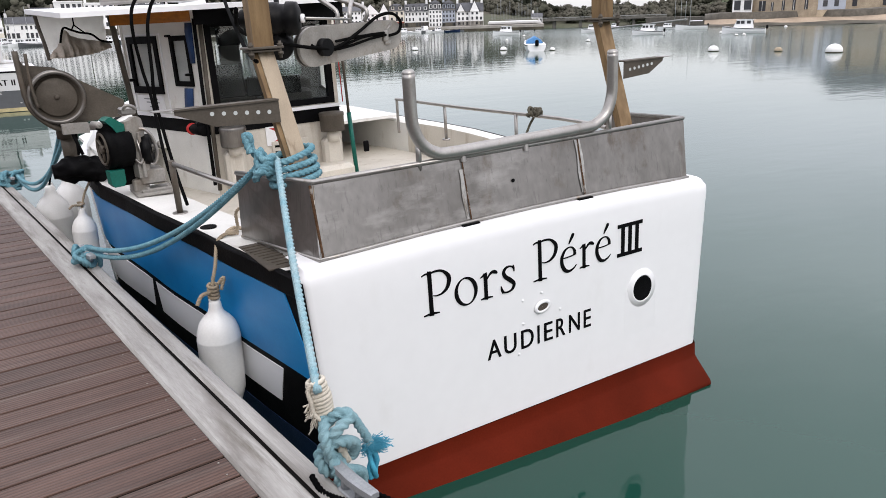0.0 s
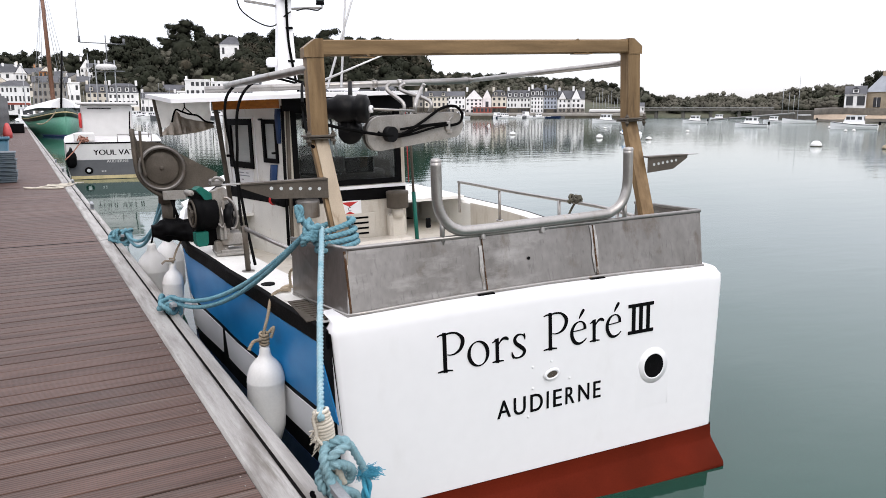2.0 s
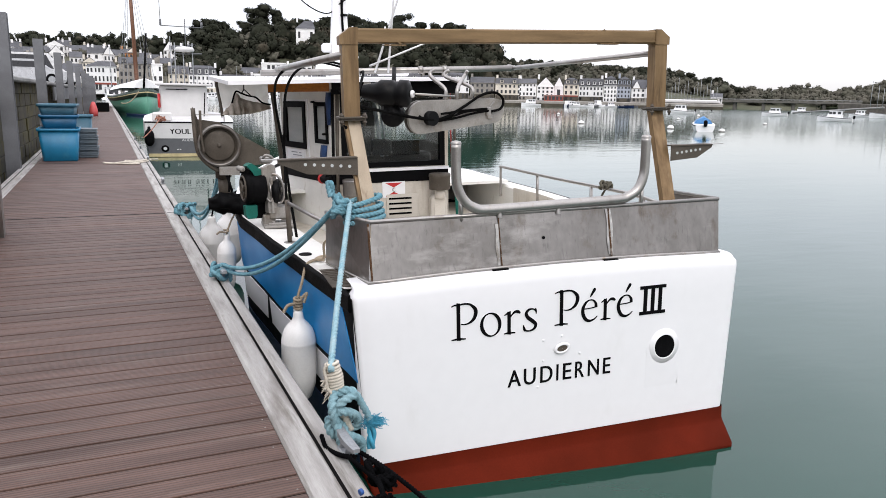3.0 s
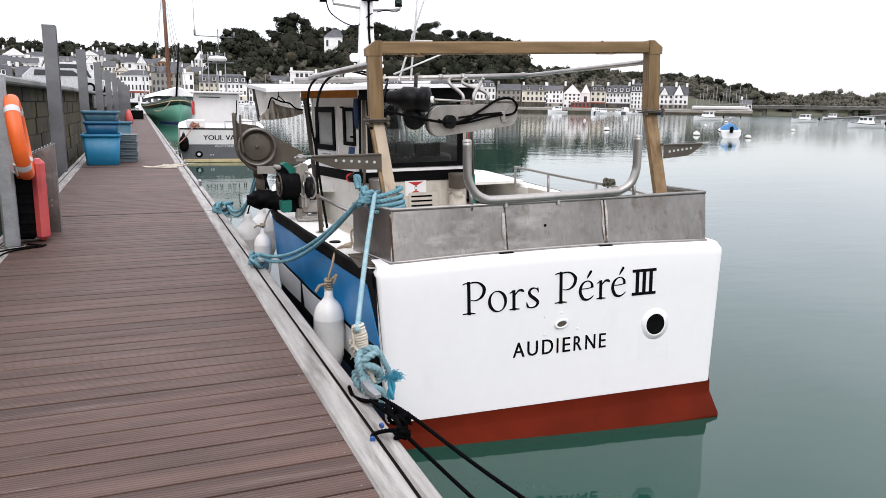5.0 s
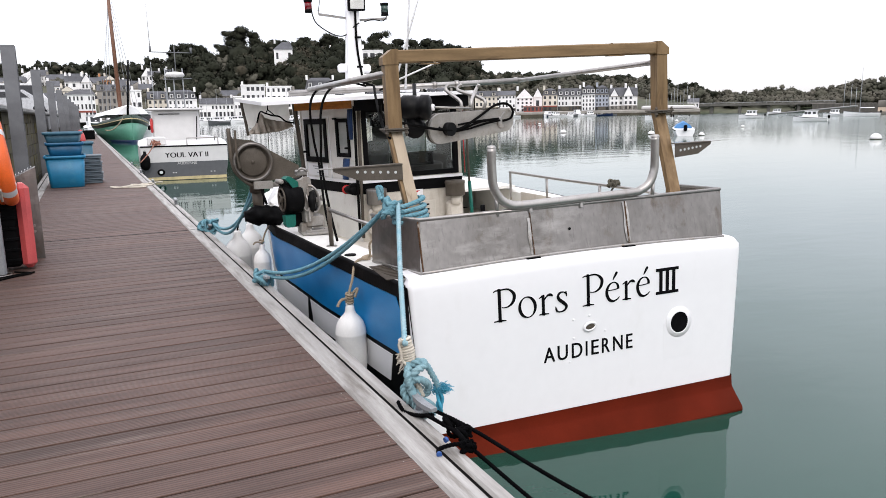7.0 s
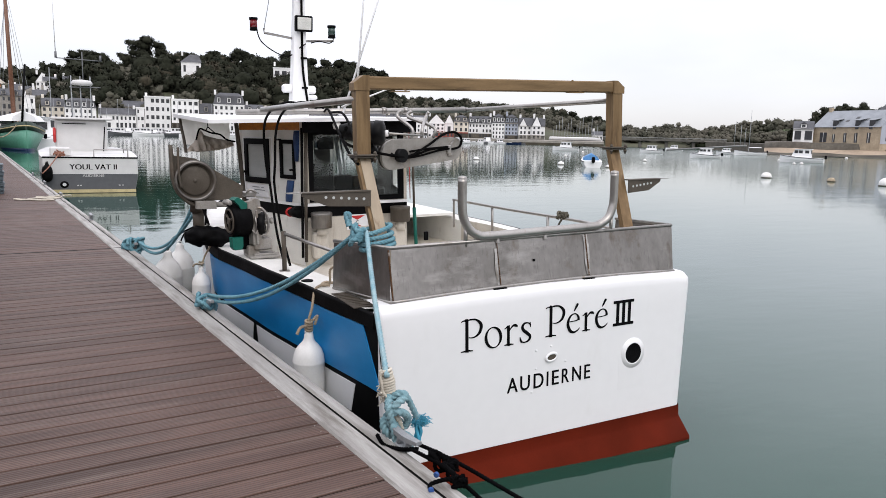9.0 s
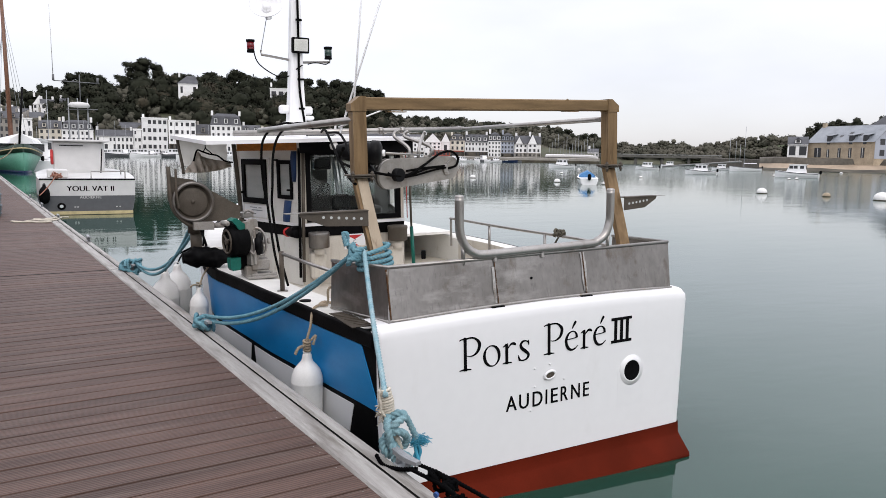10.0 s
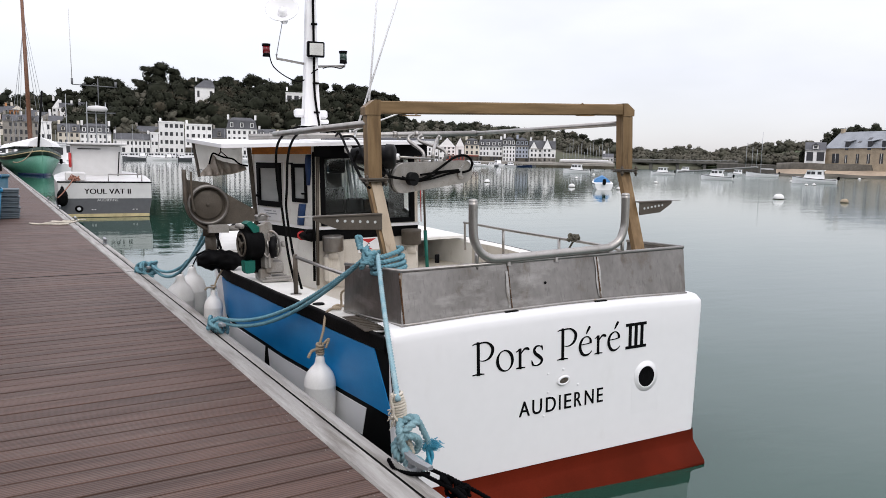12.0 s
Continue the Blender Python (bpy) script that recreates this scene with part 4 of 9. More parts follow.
for x0, x1, z0, z1 in ((0.375, 0.415, 1.27, 1.545), (-0.372, -0.350, 1.26, 1.50)):
    part("ground_weld", Geo().loft([[on_tray(x0 + 0.004 * math.sin(31 * z), z) - Vector((0, 0.0025, 0)), on_tray(x1 + 0.005 * math.sin(23 * z), z) - Vector((0, 0.0025, 0))] for z in [z0 + (z1 - z0) * i / 8 for i in range(9)]]), WELDPALE, tray, "pale ground strip beside the weld")
part("bolt_hole", Geo().cyl(on_tray(-0.06, 1.40) - Vector((0, 0.003, 0)), on_tray(-0.06, 1.40), 0.010, n=10), DARK, tray)
# bent hoop of pipe over the tray
hoop = [(-0.605, 0.14, 1.978), (-0.605, 0.14, 1.80), (-0.595, 0.14, 1.72), (-0.555, 0.14, 1.645), (-0.49, 0.14, 1.60), (-0.40, 0.14, 1.587), (0, 0.14, 1.592), (0.45, 0.14, 1.60), (0.54, 0.14, 1.615), (0.61, 0.14, 1.66), (0.645, 0.14, 1.74), (0.652, 0.14, 1.83), (0.652, 0.14, 1.978)]
rail = part("guard_hoop", Geo().tube(smooth_path(hoop, 5), 0.030, 14), PIPE, boat, "bent stainless pipe hoop")
for x in (-0.605, 0.652):
    part("end_cap", Geo().lathe([(0.031, 0), (0.031, 0.006), (0.024, 0.016), (0, 0.02)], (x, 0.14, 1.976)), PIPE, rail)
for x, z in ((-0.575, 1.68), (0.64, 1.68)):
    part("hoop_strut", Geo().cyl((x, 0.15, 1.52), (x, 0.145, z), 0.014), PIPE, rail)
for x in (-0.335, 0.05):
    part("hoop_bolt", Geo().lathe([(0.02, -0.03), (0.016, 0), (0.012, 0.02)], (x, 0.14, 1.565)), PIPE, rail)

# gantry
gantry = part("gantry", Geo().box((-0.017, 0.668, 2.608), (2.17, 0.085, 0.086), 0.008, Matrix.Rotation(radians(-0.6), 3, "Y")), TANBEAM, boat, "brown painted steel gantry over the stern")
for sign, zt, zc in ((-1, 2.566, 2.119), (1, 2.589, 2.145)):
    x = -1.098 if sign < 0 else 1.063
    part("corner_piece", Geo().prism([(-0.055, -0.05), (0.055, -0.05), (0.055, 0.05), (0.012, 0.05), (-0.055, 0.0)] if sign < 0 else [(-0.055, -0.05), (0.055, -0.05), (0.055, 0.0), (-0.012, 0.05), (-0.055, 0.05)], ((x + sign * 0.006, 0.620, zt + 0.03), (1, 0, 0), (0, 0, 1)), ((x + sign * 0.006, 0.718, zt + 0.03), (1, 0, 0), (0, 0, 1))), TAN, gantry)
    part("upper_post", Geo().prism([(-0.048, -0.042), (0.048, -0.042), (0.048, 0.042), (-0.048, 0.042)], ((x, 0.655, zc), (1, 0, 0), (0, 1, 0)), ((x, 0.668, zt), (1, 0, 0), (0, 1, 0))), TAN, gantry)
    part("clamp_plate", Geo().box((x, 0.65, zc), (0.17, 0.14, 0.012), 0.003).box((x, 0.65, zc - 0.014), (0.15, 0.12, 0.010), 0.003), BROWN, gantry, "rusty bolted clamp plate")
    for bx in (-0.07, 0.07):
        part("clamp_bolt", Geo().cyl((x + bx, 0.595, zc - 0.05), (x + bx, 0.595, zc + 0.028), 0.008, n=6).cyl((x + bx, 0.595, zc - 0.034), (x + bx, 0.595, zc - 0.020), 0.014, n=6).cyl((x + bx, 0.595, zc + 0.006), (x + bx, 0.595, zc + 0.018), 0.014, n=6), BROWN, gantry)
    fx, fy, fz = sign * 1.045, 0.385, 1.42
    part("lower_leg", Geo().prism([(-0.047, -0.004), (0.047, -0.004), (0.047, 0.046), (-0.047, 0.046)], ((fx, fy, fz), (1, 0, 0), (0, 1, 0)), ((x, 0.645, zc - 0.018), (1, 0, 0), (0, 1, 0))), TAN, gantry)
    # only the port leg has this paler aft face
    if sign < 0:
        part("leg_face", Geo().prism([(-0.03, -0.012), (0.045, -0.012), (0.045, -0.005), (-0.03, -0.005)], ((fx + 0.004, fy, fz), (1, 0, 0), (0, 1, 0)), ((x + 0.004, 0.645, zc - 0.018), (1, 0, 0), (0, 1, 0))), TANPALE, gantry, "pale face of the gantry leg")
    part("hook_plate", Geo().prism([(-0.05, 0.03), (0.05, -0.045), (0.065, -0.045), (-0.02, 0.045)], ((sign * 0.74 - 0.1, 0.626, zt + 0.03), (1, 0, 0), (0, 0, 1)), ((sign * 0.74 - 0.1, 0.632, zt + 0.03), (1, 0, 0), (0, 0, 1))).box((sign * 0.74 - 0.08, 0.65, zt - 0.02), (0.14, 0.05, 0.006)), TAN, gantry)
    # perforated bracket pointing outboard
    br = Geo()
    L = 0.47 if sign < 0 else 0.335
    x0, x1 = sign * 1.10, sign * (1.10 + L)
    br.prism([(0, 0), (L, 0), (L, -0.016), (L * 0.64, -0.085), (0, -0.10)] if sign > 0 else [(0, 0), (0, -0.10), (-L * 0.64, -0.085), (-L, -0.016), (-L, 0)], ((x0, 0.50, 1.885), (1, 0, 0), (0, 0, 1)), ((x0, 0.506, 1.885), (1, 0, 0), (0, 0, 1)))
    br.box(((x0 + x1) / 2, 0.53, 1.889), (L, 0.075, 0.008))
    bracket = part("perforated_bracket", br, BROWN, gantry, "perforated oxidised steel bracket")
    for k in range(6):
        # pale discs: the daylight behind each hole is painted on
        part("hole", Geo().cyl((x0 + sign * (0.05 + 0.111 * L * k), 0.4985, 1.838 + 0.004 * k), (x0 + sign * (0.05 + 0.111 * L * k), 0.5005, 1.838 + 0.004 * k), 0.0095, n=12), PALELIGHT, bracket)
    part("flag_end", Geo().box((x1 + sign * 0.04, 0.53, 1.891), (0.10, 0.07, 0.004)), PIPE, bracket)
part("stay_pipe", Geo().tube([(-1.12, 0.66, 2.49), (-1.32, 2.50, 2.457)], 0.026, 10), PIPE, gantry, "stainless stay pipe")
part("stay_pipe", Geo().tube([(1.045, 0.70, 2.515), (1.095, 3.16, 2.494)], 0.021, 10), PIPE, gantry, "stainless stay pipe")
cross = part("cross_pipe", Geo().tube([(1.12, 3.20, 2.494), (0.12, 3.24, 2.475), (-1.39, 3.27, 2.448)], 0.030, 12), PIPE, gantry, "stainless pipe across the wheelhouse front edge")
for x, z in ((1.07, 2.494), (0.13, 2.475), (0.38, 2.480)):
    part("collar", Geo().cyl((x - 0.02, 3.225, z), (x + 0.02, 3.225, z), 0.037, n=12), PIPE, cross)

# starboard rail
g = []
rl = part("guard_rail", Geo().tube(smooth_path([(1.075, 3.43, 1.16), (1.075, 3.43, 1.44), (1.077, 3.42, 1.472), (1.082, 3.36, 1.478), (1.17, 2.4, 1.462), (1.20, 1.2, 1.470), (1.20, 0.75, 1.45)], 4), 0.014, 8), PIPE, boat, "stainless starboard guard rail")
for x, y in ((1.155, 2.70), (1.19, 1.72), (1.20, 0.95)):
    part("stanchion", Geo().cyl((x, y, 1.16), (x, y, 1.465), 0.014, n=10), PIPE, rl)
    part("stanchion_foot", Geo().cyl((x, y, 1.160), (x, y, 1.172), 0.035, n=12), PIPE, rl)
# port rail
rp = part("port_rail", Geo().tube([(-1.39, 1.62, 1.475), (-1.28, 1.15, 1.44), (-1.16, 0.72, 1.41)], 0.014, 8), PIPE, boat, "worn stainless port rail")
part("stanchion", Geo().tube([(-1.385, 1.69, 1.15), (-1.397, 1.64, 1.492)], 0.019, 10), BROWN, rp)
part("stanchion_foot", Geo().cyl((-1.385, 1.69, 1.158), (-1.385, 1.69, 1.170), 0.045, n=12), PIPE, rp)

# wheelhouse: an aft wall with a window, and an oblique port wall with two windows
def wall(a, b, z0, z1, holes, thick=0.05):
    """An upright wall from a to b in plan with window openings (s0, s1, z0, z1) through it."""
    a, b = Vector((*a, 0)), Vector((*b, 0))
    length, d = (b - a).length, (b - a).normalized()
    nrm = Vector((d.y, -d.x, 0)) * thick
    ss = sorted({0, length, *[h[0] for h in holes], *[h[1] for h in holes]})
    zz = sorted({z0, z1, *[h[2] for h in holes], *[h[3] for h in holes]})
    g = Geo()
    g.weld = True
    solid_cell = lambda i, k: 0 <= i < len(ss) - 1 and 0 <= k < len(zz) - 1 and not any(ss[i] >= h[0] - 1e-6 and ss[i + 1] <= h[1] + 1e-6 and zz[k] >= h[2] - 1e-6 and zz[k + 1] <= h[3] + 1e-6 for h in holes)
    for i in range(len(ss) - 1):
        for k in range(len(zz) - 1):
            if not solid_cell(i, k):
                continue
            c = [a + d * u + Vector((0, 0, z)) for u, z in ((ss[i], zz[k]), (ss[i + 1], zz[k]), (ss[i + 1], zz[k + 1]), (ss[i], zz[k + 1]))]
            fs = [(0, 1, 2, 3), (7, 6, 5, 4)]
            fs += [f for f, (di, dk) in (((0, 4, 5, 1), (0, -1)), ((1, 5, 6, 2), (1, 0)), ((2, 6, 7, 3), (0, 1)), ((3, 7, 4, 0), (-1, 0))) if not solid_cell(i + di, k + dk)]
            g.add(c + [p - nrm for p in c], fs)
    return g


def window_frame(a, b, hole, wide, proud, mat, parent, name="window_frame"):
    a, b = Vector((*a, 0)), Vector((*b, 0))
    d = (b - a).normalized()
    nrm = Vector((d.y, -d.x, 0))
    s0, s1, z0, z1 = hole
    pts = lambda e, o: [a + d * s + nrm * o + Vector((0, 0, z)) for s, z in ((s0 - e, z0 - e), (s1 + e, z0 - e), (s1 + e, z1 + e), (s0 - e, z1 + e))]
    g = Geo().loft([pts(wide, 0.001), pts(wide, proud), pts(-0.012, proud), pts(-0.012, -0.045)], closed=True, smooth=False)
    return part(name, g, mat, parent, "black rubber window frame")


def window_pane(a, b, hole, parent, mat=None, depth=0.02):
    a, b = Vector((*a, 0)), Vector((*b, 0))
    d = (b - a).normalized()
    nrm = Vector((d.y, -d.x, 0))
    s0, s1, z0, z1 = hole
    q = [a + d * s - nrm * depth + Vector((0, 0, z)) for s, z in ((s0, z0), (s1, z0), (s1, z1), (s0, z1))]
    ob = part("window_pane", sheet(*q, t=0.005), mat or PANE, parent)
    ob.visible_shadow = False
    return ob


AFT_L, AFT_R, PORT_F = (-0.69, 3.46), (0.49, 3.46), (-1.06, 4.75)
aft_hole = (0.10, 1.10, 1.56, 2.24)
port_hole_a = (0.72, 1.17, 1.733, 2.130)
port_hole_b = (0.17, 0.41, 1.790, 2.145)
house = part("wheelhouse", wall(AFT_L, AFT_R, 0.85, 2.38, [aft_hole]), CREAM, boat, "weathered cream wheelhouse with black-framed windows")
part("port_wall", wall(PORT_F, AFT_L, 0.85, 2.38, [(1.342 - port_hole_a[1], 1.342 - port_hole_a[0], *port_hole_a[2:]), (1.342 - port_hole_b[1], 1.342 - port_hole_b[0], *port_hole_b[2:])]), DECKWHITE, house)
part("starboard_wall", wall(AFT_R, (0.85, 4.6), 0.85, 2.38, [(0.25, 1.0, 1.6, 2.2)]), DECKWHITE, house)
part("forward_wall", wall((0.85, 4.6), PORT_F, 0.85, 2.38, [(0.2, 0.9, 1.6, 2.2), (1.0, 1.7, 1.6, 2.2)]), DECKWHITE, house)
window_frame(AFT_L, AFT_R, aft_hole, 0.04, 0.012, BLACK, house)
window_pane(AFT_L, AFT_R, aft_hole, house)
for h in (port_hole_a, port_hole_b):
    hh = (1.342 - h[1], 1.342 - h[0], *h[2:])
    window_frame(PORT_F, AFT_L, hh, 0.05 if h is port_hole_a else 0.03, 0.015, BLACK, house)
    # an opaque pale sheet carries the pane's reflection as colour
    window_pane(PORT_F, AFT_L, hh, house, PALELIGHT, 0.012)
part("inner_floor", Geo().box((-0.1, 4.1, 0.9), (1.2, 1.1, 0.04)), INTERIOR, house)
part("dashboard", Geo().box((-0.1, 4.35, 1.4), (1.3, 0.3, 0.4), 0.03), INTERIOR, house)
for c, size in (((-0.38, 3.76, 1.768), (0.236, 0.03, 0.288)), ((-0.146, 3.77, 1.702), (0.195, 0.05, 0.172)), ((-0.356, 3.75, 2.14), (0.19, 0.08, 0.145)), ((0.16, 3.9, 1.68), (0.30, 0.05, 0.16))):
    part("instrument_screen", Geo().box(c, size, 0.01), SCREEN, house, "black instrument screen")
part("window_bar", Geo().tube([(-0.22, 3.80, 2.24), (-0.13, 3.80, 1.60)], 0.022, 8).tube([(-0.16, 3.82, 2.24), (-0.07, 3.82, 1.60)], 0.010, 6), GALV, house, "pale bar behind the aft window")
part("helm_seat", Geo().box((0.25, 4.05, 1.35), (0.35, 0.3, 0.3), 0.05), DARK, house, "black helm seat")
# dark sheets added inside the cream walls to shade the room
for a, b, holes in (((-0.68, 3.57), (-1.0, 4.66), None), ((0.46, 3.54), (0.77, 4.53), [(0.25, 0.95, 1.6, 2.2)]), ((0.78, 4.53), (-0.98, 4.67), [(0.2, 0.8, 1.72, 2.15), (1.0, 1.6, 1.72, 2.15)])):
    if holes is None:
        a, b, holes = b, a, [(1.240 - port_hole_a[1], 1.240 - port_hole_a[0], 1.733, 2.130), (1.200 - port_hole_b[1], 1.200 - port_hole_b[0], 1.790, 2.145)]
    part("lining", wall(a, b, 0.9, 2.36, holes, 0.01), INTERIOR, house)
# black stripe round the house, white ledge over it
for a, b in ((AFT_L, AFT_R), (PORT_F, AFT_L)):
    d = (Vector(b) - Vector(a)).normalized()
    nr = Vector((d.y, -d.x)) * 0.003
    a2, b2 = Vector(a) + nr, Vector(b) + nr
    part("black_stripe", sheet((a2.x, a2.y, 1.365), (b2.x, b2.y, 1.365), (b2.x, b2.y, 1.478), (a2.x, a2.y, 1.478), t=0.004), BLACK, house, "black painted stripe")
    a3, b3 = Vector(a) + nr * 5, Vector(b) + nr * 5
    part("white_ledge", sheet((a3.x, a3.y, 1.482), (b3.x, b3.y, 1.482), (b3.x, b3.y, 1.512), (a3.x, a3.y, 1.512), t=0.012), GELCOAT, house)
# louvred vent, warning sign, exhaust pots
vent = part("louvre_vent", Geo().box((-0.015, 3.452, 1.115), (0.34, 0.012, 0.25), 0.004), CREAM, house, "louvred vent grille")
for k in range(4):
    part("slat", Geo().box((-0.040, 3.444, 1.195 - 0.052 * k), (0.24, 0.008, 0.018)), DARK, vent)
sign_ = part("warning_sign", Geo().box((-0.105, 3.453, 1.288), (0.24, 0.006, 0.165)), GELCOAT, house, "white warning sign with red triangles")
part("triangle", Geo().slab([(-0.09, 0.07), (0.09, 0.07), (0, 0.022)], (-0.105, 3.4495, 1.288), (1, 0, 0), (0, 0, 1), -0.002), REDP, sign_)
part("triangle", Geo().slab([(-0.09, -0.07), (0, -0.022), (0.09, -0.07)], (-0.105, 3.4495, 1.288), (1, 0, 0), (0, 0, 1), -0.002), REDP, sign_)
fit_text("C", -0.12, -0.09, 1.268, 1.308, 3.448, LETTER, sign_)
for x, zp, m2 in ((-0.545, 0.0, STEEL), (0.352, 0.02, BROWN)):
    pot = part("vent_pot", Geo().lathe([(0, 0), (0.105, 0.0), (0.108, 0.008), (0.108, 0.125), (0.112, 0.13), (0.112, 0.155), (0.106, 0.163), (0, 0.165)], (x, 3.33, 1.265 + zp), n=24), m2, house, "stainless mushroom vent pot")
    part("pot_neck", Geo().cyl((x, 3.33, 1.19), (x, 3.33, 1.28 + zp), 0.055), CREAM, pot)
    part("pot_stem", Geo().box((x, 3.39, 1.07), (0.17, 0.13, 0.30), 0.03), CREAM, pot)
part("engine_step", Geo().box((0.05, 3.3, 0.92), (0.85, 0.28, 0.16), 0.04), CREAM, house)
part("drain_pipe", Geo().cyl((0.56, 3.35, 0.86), (0.545, 3.38, 1.42), 0.02), GREEN, house, "green hose down the wheelhouse corner")
part("drain_pipe", Geo().cyl((0.545, 3.38, 1.40), (0.53, 3.40, 2.36), 0.013), BROWN, house)
part("red_hose", Geo().cyl((0.505, 3.40, 1.52), (0.50, 3.41, 2.3), 0.005), REDP, house, "red hose on the wheelhouse corner")
part("corner_pipe", Geo().tube([(-0.70, 3.40, 0.9), (-0.685, 3.40, 1.6), (-0.66, 3.41, 2.36)], 0.018, 8), BROWN, house, "rusty corner pipe")
part("corner_pipe", Geo().tube([(-0.735, 3.40, 0.95), (-0.725, 3.40, 1.6), (-0.715, 3.38, 2.30)], 0.015, 8), DARK, house, "black hose down the wheelhouse corner")
part("hatch_socket", Geo().box((0.72, 3.44, 1.08), (0.05, 0.03, 0.10), 0.006), DARK, boat)
on_port = lambda u, z, out=0.012: Vector((AFT_L[0] - 0.2757 * u - 0.961 * out, AFT_L[1] + 0.961 * u - 0.2757 * out, z))
part("blue_oilskin", Geo().loft([[on_port(u0, z, 0.004), on_port(u0, z, 0.022), on_port((u0 + u1) / 2, z, 0.03), on_port(u1, z, 0.022), on_port(u1, z, 0.004)] for z, u0, u1 in ((1.745, 0.17, 0.285), (1.66, 0.19, 0.31), (1.56, 0.215, 0.33), (1.515, 0.225, 0.33))], closed=True, ends=True), BLUECLOTH, house, "blue cloth hanging by the door")
part("blue_oilskin", Geo().loft([[on_port(u0, z, 0.004), on_port(u0, z, 0.02), on_port(u1, z, 0.02), on_port(u1, z, 0.004)] for z, u0, u1 in ((2.27, 0.04, 0.125), (2.20, 0.05, 0.145), (2.05, 0.06, 0.13), (1.95, 0.075, 0.125))], closed=True, ends=True), BLUECLOTH, house, "blue cloth hanging by the door")
board = part("notice_panel", Geo().loft([[on_port(u, z, o) for u, z in ((0.70, 1.53), (1.18, 1.53), (1.18, 1.665), (0.70, 1.665))] for o in (0.002, 0.012)], closed=True, smooth=False, ends=True), GELCOAT, house, "white notice panel under the window")
for z, u0, u1 in ((1.63, 0.80, 0.86), (1.63, 0.90, 1.06), (1.60, 0.78, 1.02), (1.56, 0.92, 0.97)):
    part("line", Geo().loft([[on_port(u, z + dz, o) for u, dz in ((u0, 0), (u1, 0), (u1, 0.010), (u0, 0.010))] for o in (0.012, 0.014)], closed=True, smooth=False, ends=True), GALV, board)
for u0, u1, z0, z1 in ((0.60, 1.24, 2.185, 2.200), (1.225, 1.24, 1.52, 2.185), (0.60, 0.615, 1.52, 2.185)):
    part("door_trim", Geo().loft([[on_port(u, z, o) for u, z in ((u0, z0), (u1, z0), (u1, z1), (u0, z1))] for o in (0.001, 0.010)], closed=True, smooth=False, ends=True), GELCOAT, house)
part("window_catch", Geo().box(on_port(0.16, 1.86, 0.03), (0.06, 0.05, 0.02), 0.005).box(on_port(0.42, 2.175, 0.03), (0.03, 0.11, 0.02), 0.005).box(on_port(1.20, 1.80, 0.03), (0.05, 0.05, 0.025), 0.005), DARK, house)
lampb = part("red_hand_lamp", Geo().cyl((-0.80, 3.55, 1.42), (-0.75, 3.40, 1.41), 0.045, n=14).box((-0.75, 3.48, 1.44), (0.10, 0.10, 0.10), 0.02), DARK, house, "black hand lamp with a red rim")
part("red_rim", Geo().lathe([(0.030, 0), (0.05, 0.0), (0.05, 0.015), (0.03, 0.02)], (-0.81, 3.57, 1.42), (-0.3, -0.9, 0.05)), REDP, lampb)

# roof with fascia, canvas curtain and posts
eaves = [(-1.69, 3.05, 2.375), (-0.27, 3.08, 2.40), (0.62, 3.25, 2.41), (0.95, 4.9, 2.44), (-0.2, 5.1, 2.45), (-1.80, 4.62, 2.45), (-1.83, 4.24, 2.445)]
ne = len(eaves)
roof = part("wheelhouse_roof", Geo().add(eaves + [(x, y, z - 0.035) for x, y, z in eaves], [tuple(range(ne)), tuple(reversed(range(ne, 2 * ne)))] + [(k, (k + 1) % ne, ne + (k + 1) % ne, ne + k) for k in range(ne)]), GELCOAT, boat, "white wheelhouse roof")
part("orange_fascia", sheet((-1.29, 3.62, 2.278), (-0.745, 3.35, 2.278), (-0.745, 3.35, 2.380), (-1.29, 3.62, 2.380), t=0.02), ORANGE, roof, "varnished orange wooden fascia")
part("black_fascia", sheet((-0.735, 3.30, 2.25), (0.53, 3.30, 2.25), (0.53, 3.30, 2.384), (-0.735, 3.30, 2.384), t=0.02), BLACK, roof, "black fascia")
part("roof_post", Geo().tube([(-1.206, 4.20, 2.39), (-1.165, 4.28, 2.05), (-1.10, 4.38, 1.30)], 0.024, 8), BROWN, roof, "dark roof post")
part("roof_post", Geo().tube(smooth_path([(-1.745, 4.49, 2.41), (-1.735, 4.48, 2.30), (-1.715, 4.46, 2.16), (-1.705, 4.45, 2.03)], 4), 0.016, 7), BROWN, roof, "dark roof post")
# dirty canvas curtain under the port edge, its foot caught up in a slack bag
curt = []
for i in range(31):
    u = i / 30
    foot = 2.10 + 0.05 * u + 0.012 * math.sin(17 * u)
    curt.append([Vector((-1.725 + 0.52 * u + 0.006 * math.sin(5 * u + 2.5 * k), 4.56 + 0.016 * math.sin(26 * u) * k / 6 + 0.012 * math.sin(2.2 * k + 4 * u), 2.405 + (foot - 2.405) * k / 6)) for k in range(7)])
part("canvas_curtain", Geo().loft(curt), CANVAS, roof, "dirty white canvas curtain")
edge_top = smooth_path([(-1.70, 4.38, 2.075), (-1.61, 4.44, 2.16), (-1.545, 4.47, 2.275), (-1.50, 4.44, 2.22), (-1.40, 4.34, 2.185), (-1.30, 4.27, 2.165), (-1.205, 4.40, 2.145)], 6)
edge_low = smooth_path([(-1.70, 4.36, 2.052), (-1.62, 4.24, 2.046), (-1.545, 4.16, 2.050), (-1.50, 4.14, 2.056), (-1.40, 4.18, 2.064), (-1.30, 4.26, 2.082), (-1.21, 4.38, 2.105)], 6)
bund = []
